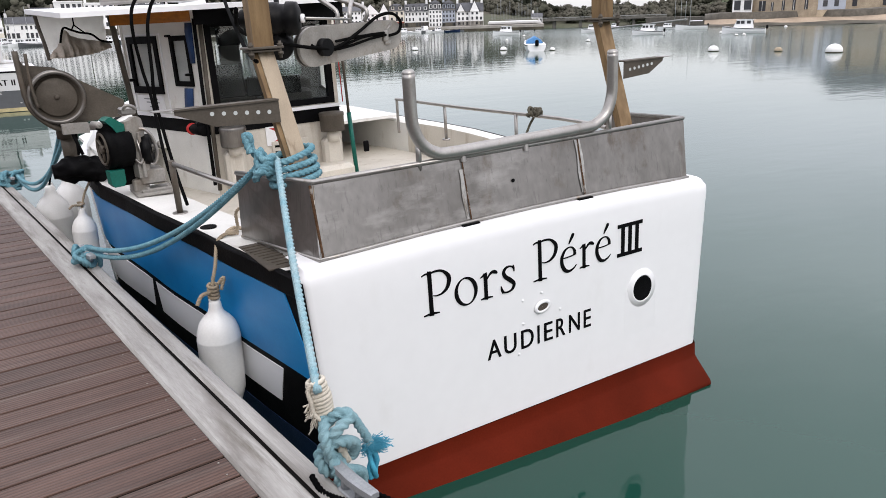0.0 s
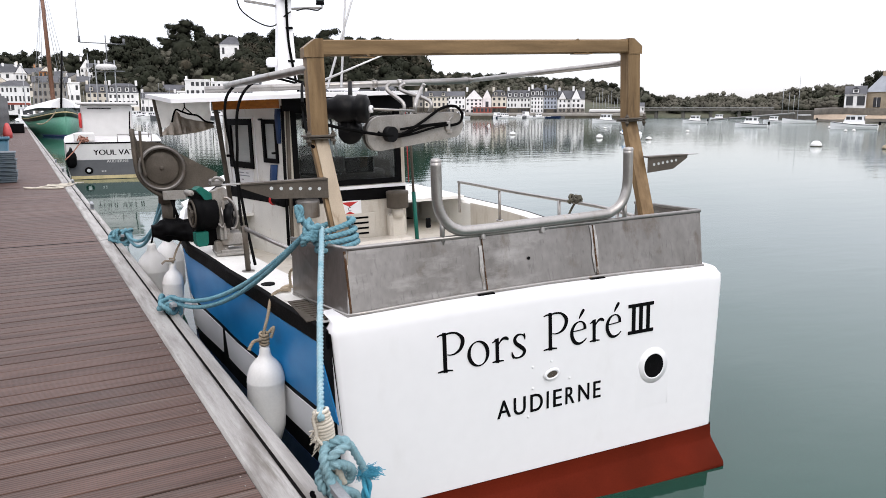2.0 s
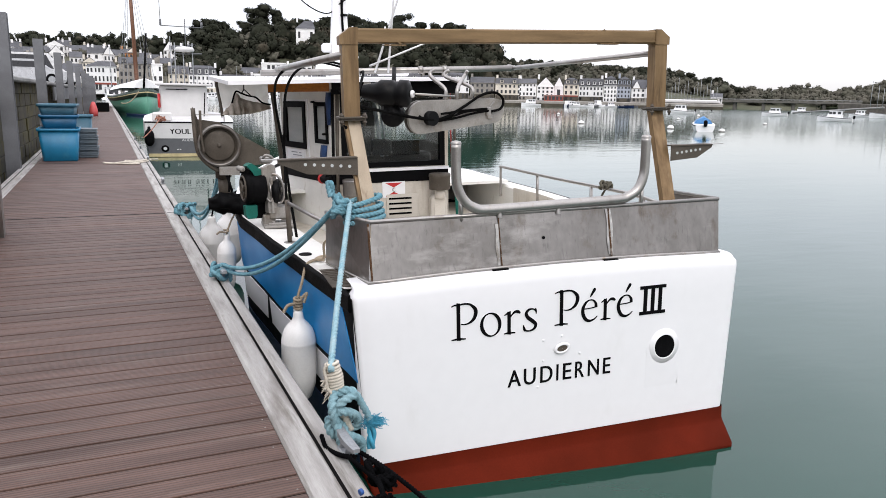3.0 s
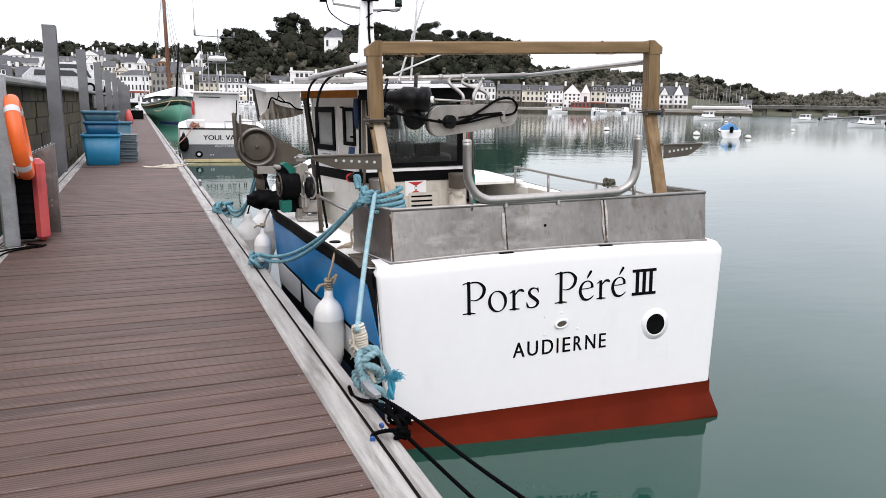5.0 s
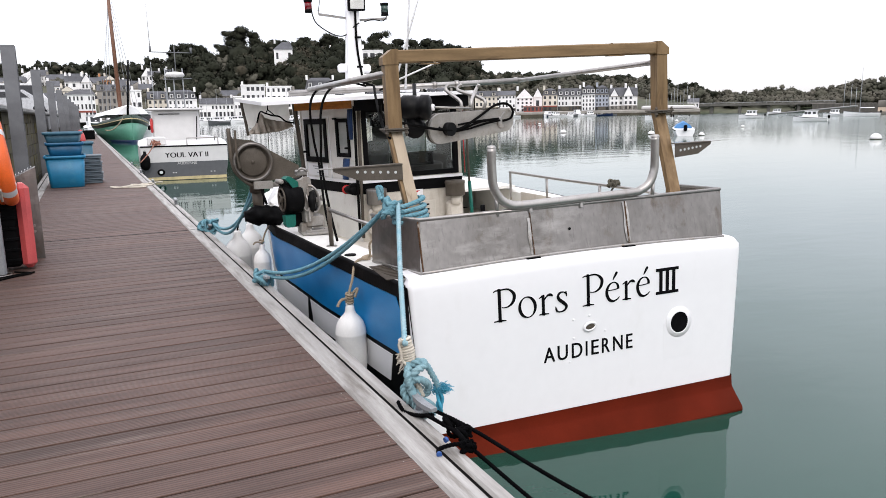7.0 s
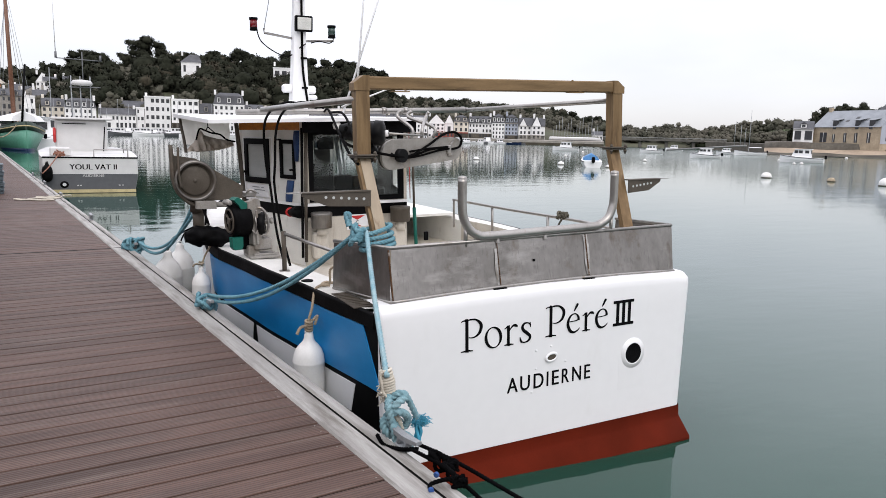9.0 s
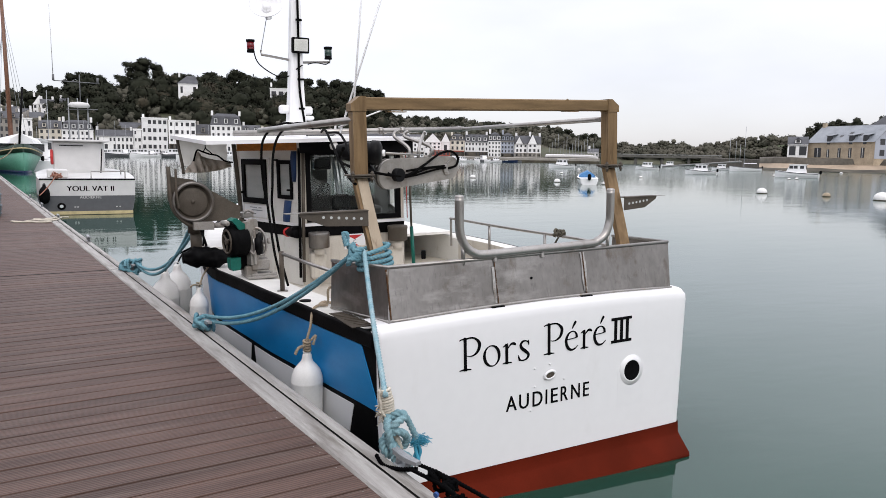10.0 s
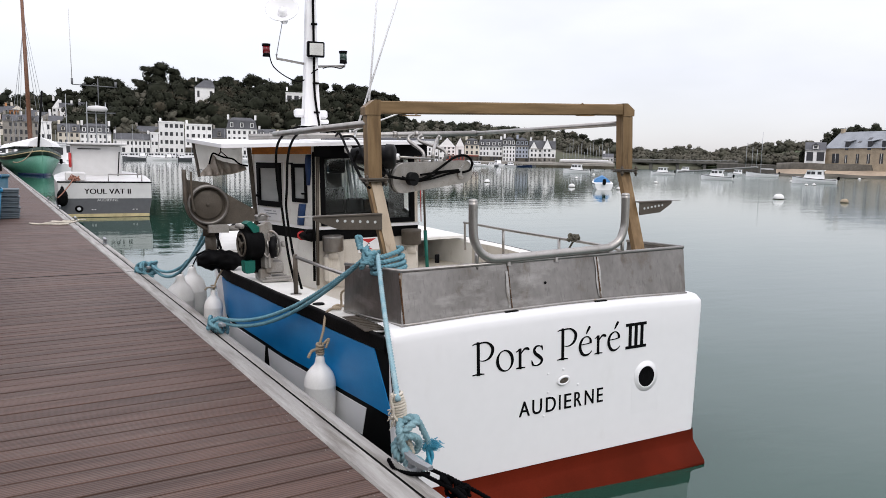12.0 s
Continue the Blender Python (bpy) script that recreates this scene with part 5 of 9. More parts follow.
for i, (hi, lo) in enumerate(zip(edge_top, edge_low)):
    hi, lo = Vector(hi), Vector(lo)
    fold = 0.010 * math.sin(1.15 * i) + 0.006 * math.sin(2.9 * i)
    ring_ = [hi.lerp(lo, k / 5) + Vector((0.006 * math.sin(1.7 * i + k), -0.10 * math.sin(math.pi * k / 5) * (0.6 + fold * 30) - fold, -0.018 * math.sin(math.pi * k / 5))) for k in range(6)]
    bund.append(ring_ + [lo + Vector((0, 0.06, 0.012)), hi + Vector((0, 0.02, -0.01))])
part("draped_canvas", Geo().loft(bund, closed=True, ends=True), TARP, roof, "slack dirty grey canvas")
part("curtain_cord", Geo().tube(smooth_path([(-1.60, 4.40, 2.17), (-1.555, 4.43, 2.285), (-1.50, 4.41, 2.27), (-1.44, 4.38, 2.245), (-1.36, 4.30, 2.225), (-1.30, 4.24, 2.17), (-1.22, 4.20, 2.15)], 6), 0.009, 6).tube([(-1.466, 4.42, 2.40), (-1.47, 4.40, 2.31), (-1.50, 4.40, 2.26)], 0.006, 5).tube([(-1.47, 4.40, 2.31), (-1.40, 4.33, 2.235)], 0.006, 5), HOSE, roof, "black cord gathering the canvas")
part("radar_dome", Geo().lathe([(0, -0.06), (0.13, -0.05), (0.15, 0), (0.14, 0.05), (0.08, 0.085), (0, 0.095)], (-0.62, 4.0, 2.50), n=20), GELCOAT, roof, "white satellite dome")
for x, y in ((-0.05, 3.9), (0.2, 4.2)):
    part("roof_box", Geo().box((x, y, 2.47), (0.16, 0.14, 0.07), 0.02), GELCOAT, roof)
part("deck_lamp", Geo().lathe([(0, -0.05), (0.035, -0.04), (0.045, 0), (0.03, 0.03), (0, 0.035)], (-0.42, 3.14, 2.33), n=12), FENDER, roof)

# mast with lamps, horn and floodlight
mx, my = -0.435, 4.42
mast = part("mast", Geo().loft([[Vector((mx + dx * w + 0.04 * (z - 2.43) / 1.6, my + dy * w, z)) for dx, dy in ((-1, -0.8), (-0.6, -1), (0.6, -1), (1, -0.8), (1, 0.8), (0.6, 1), (-0.6, 1), (-1, 0.8))] for z, w in ((2.43, 0.115), (2.62, 0.098), (3.0, 0.08), (3.5, 0.066), (4.1, 0.052), (4.9, 0.04))], closed=True, smooth=False, ends=True), GELCOAT, boat, "white tapered mast")
part("mast_fitting", Geo().box((mx - 0.13, my, 2.745), (0.11, 0.12, 0.095), 0.02).box((mx + 0.14, my, 2.730), (0.11, 0.12, 0.095), 0.02).box((mx + 0.13, my - 0.02, 2.645), (0.14, 0.14, 0.05), 0.015), GELCOAT, mast)
part("mast_cable", Geo().tube(smooth_path([(mx + 0.10, my - 0.10, 2.44), (mx + 0.06, my - 0.105, 2.7), (mx + 0.03, my - 0.10, 3.0), (mx + 0.04, my - 0.085, 3.5), (mx + 0.05, my - 0.07, 4.2), (mx + 0.06, my - 0.055, 4.8)], 6), 0.013, 6), HOSE, mast)
for k in range(5):
    part("cable_clip", Geo().box((mx + 0.05, my - 0.09, 2.75 + 0.33 * k), (0.07, 0.02, 0.022)), HOSE, mast)
for a, b in (((-0.33, 4.42, 3.28), (-0.78, 4.52, 3.36)), ((-0.33, 4.42, 3.28), (-0.02, 4.36, 3.29))):
    part("yard", Geo().tube([a, b, (b[0], b[1], b[2] + 0.05)], 0.014, 8), PIPE, mast)
for (x, y, z), lm in (((-0.892, 4.54, 3.38), LAMPRED), ((-0.038, 4.36, 3.322), LAMPDARK)):
    lamp = part("navigation_lamp", Geo().cyl((x, y, z), (x, y, z + 0.035), 0.045, 0.04), DARK, mast, "navigation lamp on the mast yard")
    part("lamp_cap", Geo().cyl((x, y, z + 0.115), (x, y, z + 0.14), 0.048, 0.05), DARK, lamp)
    part("lens", Geo().cyl((x, y, z + 0.034), (x, y, z + 0.116), 0.042), lm, lamp, "red lamp lens" if lm is LAMPRED else "dark lamp lens")
fl = part("floodlight", Geo().box((-0.385, 4.30, 3.455), (0.20, 0.06, 0.175), 0.012, Matrix.Rotation(radians(6), 3, "X")), DARK, mast, "black framed floodlight")
part("reflector", Geo().box((-0.385, 4.267, 3.453), (0.158, 0.012, 0.132), 0.004, Matrix.Rotation(radians(6), 3, "X")), LEDFACE, fl, "pale floodlight face")
horn = part("loudhailer", Geo().lathe([(0.04, 0.20), (0.06, 0.12), (0.11, 0.06), (0.185, 0.0), (0.19, -0.012), (0.178, -0.006), (0.10, 0.05), (0.04, 0.08), (0.0, 0.08)], (-0.72, 4.44, 3.90), (0.30, 0.75, -0.55), n=24), GELCOAT, mast, "white loudhailer horn")
part("horn_core", Geo().lathe([(0, -0.012), (0.05, 0), (0.045, 0.07)], (-0.715, 4.455, 3.89), (0.30, 0.75, -0.55)), GELCOAT, horn)
part("horn_wire", Geo().tube([(-0.70, 4.5, 3.80), (-0.79, 4.5, 3.38)], 0.005, 5), GALV, mast)
part("lamp_cable", Geo().tube(smooth_path([(-0.86, 4.54, 3.40), (-0.82, 4.5, 3.26), (-0.66, 4.47, 3.14), (-0.52, 4.44, 3.11), (-0.42, 4.34, 3.20), (-0.36, 4.32, 3.24)], 6), 0.007, 5), HOSE, mast)
part("lamp_cable", Geo().tube(smooth_path([(-0.02, 4.36, 3.30), (-0.08, 4.33, 3.26), (-0.2, 4.33, 3.275), (-0.3, 4.32, 3.25)], 6), 0.006, 5), HOSE, mast)
for a, b in (((-0.20, 3.2, 2.45), (0.03, 3.2, 4.7)), ((-0.33, 3.2, 2.45), (0.47, 3.2, 4.7))):
    part("whip_aerial", Geo().cyl(a, b, 0.011, 0.008, n=6), GELCOAT, mast, "white whip aerial")
part("whip_aerial", Geo().cyl((-0.45, 2.9, 2.50), (0.12, 2.6, 2.74), 0.011, 0.006, n=6), GELCOAT, gantry, "white whip aerial lying across the stay")

# net hauler arm under the starboard stay: a long flat cheek plate with motor and hoses
def stadium(length, h0, h1, n=12):
    pts = [(-h0 * math.sin(math.pi * i / n), h0 * math.cos(math.pi * i / n)) for i in range(n + 1)]
    pts += [(length + h1 * math.sin(math.pi * i / n), -h1 * math.cos(math.pi * i / n)) for i in range(n + 1)]
    return pts


ARM_O, ARM_U = Vector((-0.105, 2.50, 2.045)), Vector((0.93, 0.36, 0.045)).normalized()
ARM_W = Vector((0.0, -0.05, 1)).normalized()
arm = part("hauler_arm", Geo().slab(stadium(0.90, 0.145, 0.115), ARM_O, ARM_U, ARM_W, 0.03), ARMGREY, boat, "pale grey hydraulic net hauler arm")
nrm = ARM_U.cross(ARM_W).normalized()
on_arm = lambda u, w, d=0.012: ARM_O + ARM_U * u + ARM_W * w + (nrm if nrm.y < 0 else -nrm) * d
part("arm_edge", Geo().slab(stadium(0.90, 0.148, 0.118), ARM_O + (nrm if nrm.y > 0 else -nrm) * 0.035, ARM_U, ARM_W, 0.012), STEEL, arm)
part("arm_motor", Geo().cyl(on_arm(0.085, -0.01, -0.01), on_arm(0.085, -0.01, 0.09), 0.065, n=18), MOTOR, arm, "black hydraulic motor")
part("arm_block", Geo().box(on_arm(0.80, 0.00, 0.03), (0.06, 0.05, 0.09), 0.01).box(on_arm(0.82, -0.05, 0.03), (0.06, 0.05, 0.04), 0.008).cyl(on_arm(0.80, 0.03, 0.04), on_arm(0.87, 0.09, 0.04), 0.008), PIPE, arm, "hose fittings")
for pts in (((-0.05, 0.02), (0.0, 0.0), (0.25, -0.02), (0.5, 0.02), (0.75, 0.02)), ((0.15, -0.04), (0.35, -0.03), (0.6, 0.0), (0.78, 0.01)), ((0.2, 0.02), (0.45, 0.03), (0.76, 0.03))):
    part("arm_hose", Geo().tube(smooth_path([on_arm(u, w, 0.06) for u, w in pts], 6), 0.011, 6), HOSE, arm)
part("arm_hose", Geo().tube(smooth_path([on_arm(0.82, 0.0, 0.05), on_arm(0.94, 0.02, 0.06), on_arm(0.97, 0.10, 0.06), on_arm(0.88, 0.17, 0.05), on_arm(0.7, 0.16, 0.05), on_arm(0.45, 0.06, 0.06), on_arm(0.2, -0.02, 0.07), on_arm(-0.05, 0.0, 0.09), (-0.55, 2.2, 2.12), (-0.9, 1.6, 2.2), (-1.12, 0.9, 2.3)], 8), 0.013, 6), HOSE, arm)
for u in (0.42, 0.62):
    part("arm_bolt", Geo().cyl(on_arm(u, 0.09, 0.0), on_arm(u, 0.09, 0.018), 0.012, n=8), GALV, arm)
for u, top in ((0.3, (0.12, 2.75, 2.47)), (0.62, (0.35, 3.0, 2.47)), (0.45, (0.5, 2.9, 2.46))):
    a = on_arm(u, 0.13, -0.02)
    part("arm_hanger", Geo().tube(smooth_path([a, a + Vector((0.01, 0, 0.10)), Vector(top) - Vector((0.04, 0, 0.06)), top], 5), 0.018, 8), PIPE, arm, "bent pipe hanger")
mot = part("hauler_motor", Geo().lathe([(0, 0.0), (0.075, 0.0), (0.115, 0.02), (0.118, 0.09), (0.10, 0.10), (0.10, 0.14), (0.112, 0.15), (0.112, 0.26), (0.09, 0.29), (0.06, 0.42), (0, 0.42)], (-0.235, 2.33, 2.25), (-0.9, 0.55, 0.05), n=22), MOTOR, boat, "black hydraulic hauler motor")
part("rod_eye", Geo().lathe([(0.013, -0.012), (0.029, -0.012), (0.032, 0), (0.029, 0.015), (0.013, 0.015)], (-0.225, 2.31, 2.25), (0.9, -0.55, 0), n=14), GELCOAT, mot)
part("rod", Geo().cyl((-0.2, 2.32, 2.25), (0.22, 2.48, 2.225), 0.0095, n=8), PIPE, mot)
part("motor_body", Geo().lathe([(0, 0), (0.09, 0.0), (0.10, 0.05), (0.10, 0.16), (0.07, 0.2), (0, 0.2)], (-0.38, 2.42, 2.06), (0.4, 0.9, 0.1), n=18).box((-0.36, 2.5, 2.12), (0.16, 0.18, 0.16), 0.04), MOTOR, mot)
part("motor_hanger", Geo().tube([(-0.35, 2.45, 2.3), (-0.3, 2.6, 2.47)], 0.02, 8), MOTOR, mot)

# hoses from roof to deck and to the gantry
for pts in (((-0.66, 3.05, 2.49), (-0.90, 2.78, 2.525), (-1.11, 2.545, 2.52), (-1.32, 2.28, 2.42), (-1.385, 2.2, 2.27), (-1.35, 2.32, 2.0), (-1.325, 2.30, 1.80), (-1.36, 2.0, 1.45), (-1.36, 1.78, 1.2)), ((-0.60, 3.0, 2.49), (-0.84, 2.72, 2.53), (-1.03, 2.46, 2.515), (-1.22, 2.22, 2.42), (-1.315, 2.08, 2.26), (-1.34, 2.05, 2.0), (-1.35, 2.05, 1.81), (-1.335, 1.93, 1.45), (-1.33, 1.72, 1.2)), ((-0.5, 3.3, 2.46), (-0.75, 2.4, 2.46), (-0.95, 1.6, 2.30), (-1.10, 0.9, 2.12), (-1.14, 0.62, 2.06)), ((-0.45, 3.3, 2.45), (-0.6, 2.5, 2.44), (-0.75, 1.9, 2.36), (-0.95, 1.2, 2.22), (-1.08, 0.75, 2.15))):
    part("hydraulic_hose", Geo().tube(smooth_path(pts, 7), 0.0105, 7), HOSE, boat, "black hydraulic hose")

# line hauler by the port rail: column, big disc with guard plate, drive wheels
col = part("line_hauler", Geo().cyl((-1.76, 3.36, 1.30), (-1.76, 3.36, 1.50), 0.055, n=14).cyl((-1.76, 3.36, 1.5), (-1.77, 3.34, 1.64), 0.075, 0.06, n=14), BROWN, boat, "oxidised line hauler with a large steel disc")
part("hauler_disc", Geo().lathe([(0, 0.016), (0.016, 0.016), (0.018, 0.03), (0.022, 0.031), (0.134, 0.031), (0.138, 0.033), (0.140, 0.058), (0.160, 0.058), (0.163, 0.0), (0.168, -0.004), (0.190, -0.002), (0.196, 0.012), (0.196, 0.04), (0.17, 0.06), (0, 0.065)], (-1.785, 3.25, 1.80), (0.05, 1.0, 0.0), n=40), BROWN, col, "round steel hauler disc")
part("disc_rim", Geo().tube([(-1.785 + 0.179 * math.cos(a), 3.247, 1.80 + 0.179 * math.sin(a)) for a in [2 * math.pi * i / 40 for i in range(40)]], 0.0155, 8, closed=True), STEEL, col, "worn pale rim")
part("guard_plate", Geo().slab([(-0.21, 0.36), (-0.17, 0.24), (0.02, 0.21), (0.20, 0.09), (0.46, -0.07), (0.46, -0.19), (0.05, -0.21), (-0.10, -0.19), (-0.22, 0.02)], (-1.785, 3.33, 1.80), (1, 0, 0), (0, 0, 1), -0.012), BROWN, col, "brown steel guard plate")
part("guard_horn", Geo().tube(smooth_path([(-1.99, 3.28, 2.14), (-1.985, 3.27, 1.85), (-1.96, 3.27, 1.72), (-1.88, 3.27, 1.62), (-1.80, 3.29, 1.56)], 5), 0.02, 8).tube(smooth_path([(-1.93, 3.24, 2.12), (-1.935, 3.23, 1.9), (-1.92, 3.23, 1.74)], 5), 0.012, 6), BROWN, col)
part("cross_arm", Geo().prism([(-0.045, -0.036), (0.045, -0.036), (0.045, 0.036), (-0.045, 0.036)], ((-1.80, 3.22, 1.572), (0, 1, 0), (0, 0, 1)), ((-1.625, 3.16, 1.572), (0, 1, 0), (0, 0, 1))).cyl((-1.63, 3.16, 1.572), (-1.47, 3.10, 1.578), 0.026, n=12), ARMGREY, col, "grey square cross arm")
part("brace", Geo().tube([(-1.74, 3.18, 1.54), (-1.70, 3.15, 1.38)], 0.012, 6).tube([(-1.715, 3.18, 1.54), (-1.73, 3.15, 1.38)], 0.009, 6), DARK, col)
col.matrix_local = Matrix.Translation((-0.012, 0.03, 0.0))
# drive unit: wide black drum with a bronze ring, green belt over two rollers, grey arm and disc
AX = Vector((0.985, 0.17, 0.0)).normalized()
DRUM = Vector((-1.70, 2.06, 1.51))
drv = part("hauler_drive", Geo().box((-1.50, 2.14, 1.43), (0.075, 0.13, 0.29), 0.012).box((-1.435, 2.10, 1.295), (0.16, 0.17, 0.10), 0.012).box((-1.515, 2.13, 1.24), (0.10, 0.2, 0.09), 0.01), ARMGREY, boat, "hydraulic drive unit with a green rubber belt")
part("drive_wheel", Geo().lathe([(0.0, 0.01), (0.03, 0.0), (0.085, 0.004), (0.098, -0.004), (0.126, -0.004), (0.134, 0.006), (0.136, 0.03), (0.130, 0.045), (0.126, 0.06), (0.130, 0.075), (0.132, 0.15), (0.112, 0.165), (0, 0.165)], DRUM, AX, n=30), DARK, drv, "black drive wheel")
side_ = AX.cross(Vector((0, 0, 1))).normalized()
part("wheel_ring", Geo().tube([DRUM - AX * 0.006 + side_ * 0.098 * math.cos(a) + Vector((0, 0, 0.098 * math.sin(a))) for a in [2 * math.pi * i / 28 for i in range(28)]], 0.010, 8, closed=True), BROWN, drv, "worn bronze ring")
for k in range(3):
    a = 0.4 + 2.094 * k
    part("wheel_spoke", Geo().tube([DRUM - AX * 0.004, DRUM - AX * 0.004 + side_ * 0.095 * math.cos(a) + Vector((0, 0, 0.095 * math.sin(a)))], 0.010, 6), BROWN, drv)
part("wheel_hub", Geo().cyl(DRUM - AX * 0.02, DRUM + AX * 0.01, 0.026, n=12), BROWN, drv)
part("drum_housing", Geo().box((-1.60, 2.13, 1.43), (0.13, 0.10, 0.36), 0.02, Matrix.Rotation(radians(17), 3, "Z")), DARK, drv, "black drive housing")
belt_o, belt_u = Vector((-1.60, 2.00, 1.62)), Vector((0.98, 0.2, 0)).normalized()
part("green_belt", Geo().slab([(-0.075, 0.075), (-0.05, 0.092), (-0.028, 0.094), (0.052, 0.03), (0.084, -0.01), (0.087, -0.06), (0.07, -0.085), (0.012, -0.085), (0.0, -0.03), (-0.035, 0.03)], belt_o, belt_u, (0, 0, 1), -0.11), GREEN, drv, "green rubber belt")
for x, y, z in ((-1.705, 2.0, 1.672), (-1.608, 1.985, 1.575)):
    roll = part("belt_roller", Geo().lathe([(0, -0.006), (0.014, -0.006), (0.020, -0.002), (0.022, 0.006), (0.022, 0.10), (0, 0.10)], (x, y, z), (-0.25, 0.95, 0), n=16), ARMGREY, drv, "pale steel belt roller")
    part("roller_bolt", Geo().cyl((x + 0.003, y - 0.018, z), (x, y - 0.004, z), 0.007, n=6), PIPE, roll)
part("roller_arm", Geo().prism([(-0.032, -0.02), (0.10, -0.09), (0.11, -0.05), (0.0, 0.028)], ((-1.70, 2.02, 1.665), (1, 0, 0), (0, 0, 1)), ((-1.70, 2.034, 1.665), (1, 0, 0), (0, 0, 1))), DARK, drv)
part("green_skirt", Geo().slab([(-0.048, 0.03), (0.048, 0.03), (0.046, -0.055), (0.03, -0.078), (-0.03, -0.078), (-0.046, -0.055)], (-1.655, 1.985, 1.345), (0.97, 0.22, 0), (0, 0, 1), -0.07), GREEN, drv, "green rubber skirt")
part("drive_disc", Geo().lathe([(0, -0.01), (0.03, -0.01), (0.035, 0.0), (0.080, 0.0), (0.088, -0.010), (0.100, -0.006), (0.102, 0.02), (0.098, 0.05), (0, 0.05)], (-1.415, 2.05, 1.475), (-0.93, 0.3, 0), n=28), MOTOR, drv, "dark steel disc")
part("disc_hub", Geo().cyl((-1.44, 2.07, 1.475), (-1.355, 2.02, 1.50), 0.02, n=12).cyl((-1.362, 2.024, 1.498), (-1.345, 2.014, 1.503), 0.027, n=12), ARMGREY, drv)
part("drive_bow", Geo().tube(smooth_path([(-1.475, 2.0, 1.62), (-1.445, 1.99, 1.615), (-1.41, 1.98, 1.57), (-1.394, 1.98, 1.50), (-1.394, 1.98, 1.44), (-1.415, 1.99, 1.39), (-1.44, 2.0, 1.385)], 5), 0.011, 8), PIPE, drv, "bent pale tube round the disc")
part("drive_bow", Geo().tube(smooth_path([(-1.497, 2.02, 1.55), (-1.495, 1.99, 1.50), (-1.487, 1.99, 1.43), (-1.505, 1.99, 1.40), (-1.53, 2.0, 1.43)], 5), 0.010, 8), PIPE, drv)
part("drive_arm", Geo().slab([(-0.045, -0.36), (0.03, -0.36), (0.032, -0.02), (0.028, 0.02), (0.012, 0.036), (-0.02, 0.036), (-0.05, 0.02), (-0.085, 0.012), (-0.085, -0.05), (-0.048, -0.06)], (-1.475, 2.02, 1.66), (0.98, 0.2, 0), (0, 0, 1), -0.07), ARMGREY, drv, "grey cast arm")
part("arm_rib", Geo().box((-1.485, 2.005, 1.45), (0.022, 0.03, 0.30), 0.006), ARMGREY, drv)
part("drive_motor", Geo().box((-1.50, 2.2, 1.725), (0.10, 0.10, 0.05), 0.01).tube(smooth_path([(-1.53, 2.14, 1.74), (-1.51, 2.13, 1.765), (-1.47, 2.14, 1.755), (-1.45, 2.15, 1.735)], 4), 0.012, 7), PIPE, drv)
part("base_plate", Geo().box((-1.44, 2.06, 1.198), (0.26, 0.28, 0.02), 0.004).box((-1.42, 1.97, 1.215), (0.22, 0.04, 0.022), 0.004).cyl((-1.36, 1.965, 1.22), (-1.36, 1.965, 1.238), 0.012, n=6).cyl((-1.49, 1.965, 1.22), (-1.49, 1.965, 1.238), 0.012, n=6), ARMGREY, drv, "bolted base plate")

drv.matrix_local = Matrix.Translation((0.055, 0.40, -0.02)) @ Matrix.Translation((-1.5, 2.1, 1.19)) @ Matrix.Scale(1.02, 4) @ Matrix.Translation((1.5, -2.1, -1.19))

# ---- ropes, fenders and gear about the boat ----
def fender(loc, r, length, lean, label, mat=FENDER):
    """A cylinder fender with a tapered shoulder and an eye, hung from the top."""
    th = thing("fender", Matrix.Translation(loc) @ Euler((lean[0], lean[1], 0)).to_matrix().to_4x4(), label, "fender", "fenders along the hull")
    k = 0.8 * r / 0.108
    part("body", Geo().lathe([(0, -length - 0.08), (r * 0.35, -length - 0.07), (r * 0.75, -length - 0.02), (r * 0.97, -length + 0.06), (r, -length + 0.14), (r, -0.24 * k), (r * 1.01, -0.236 * k), (r, -0.23 * k), (r * 0.96, -0.185 * k), (r * 0.82, -0.13 * k), (r * 0.6, -0.09 * k), (r * 0.38, -0.06 * k), (r * 0.30, -0.03 * k), (r * 0.28, 0.0), (r * 0.18, 0.018), (0, 0.02)], (0, 0, 0), n=28), mat, th)
    part("eye", Geo().tube([(0.022 * math.cos(a), 0, 0.022 + 0.022 * math.sin(a)) for a in [2 * math.pi * i / 14 for i in range(14)]], 0.009, 6, closed=True), mat, th)
    return th


F1 = Vector((0.158, 2.34, 0.150))
fender(F1, 0.108, 0.53, (0.02, 0.0), "white vinyl cylinder fender hanging against the blue hull")
fender((0.03, 4.70, 0.22), 0.085, 0.45, (0, 0.03), "small dirty white fender between hull and pontoon")
fender((0.10, 6.55, 0.10), 0.16, 0.62, (0, 0.02), "large white fender at the bow")
fender((0.32, 6.95, 0.12), 0.16, 0.60, (0, -0.02), "large white fender at the bow, stained")
g = Geo()
deckpt = at_boat(-1.287, 0.99, 1.178)
rope(g, smooth_path([deckpt, at_boat(-1.375, 0.91, 1.165), at_boat(-1.425, 0.83, 1.06), F1 + Vector((0.0, 0, 0.10)), F1 + Vector((0, 0, 0.03))], 8), 0.009)
for k in range(4):
    rope(g, [F1 + Vector((0.022 * math.cos(a), 0.022 * math.sin(a), 0.035 + 0.018 * k + 0.006 * math.sin(a))) for a in [2 * math.pi * i / 16 for i in range(17)]], 0.009, n=8)
rope(g, smooth_path([F1 + Vector((-0.02, -0.01, 0.06)), F1 + Vector((-0.07, -0.03, 0.06)), F1 + Vector((-0.10, -0.04, 0.02))], 5), 0.010)
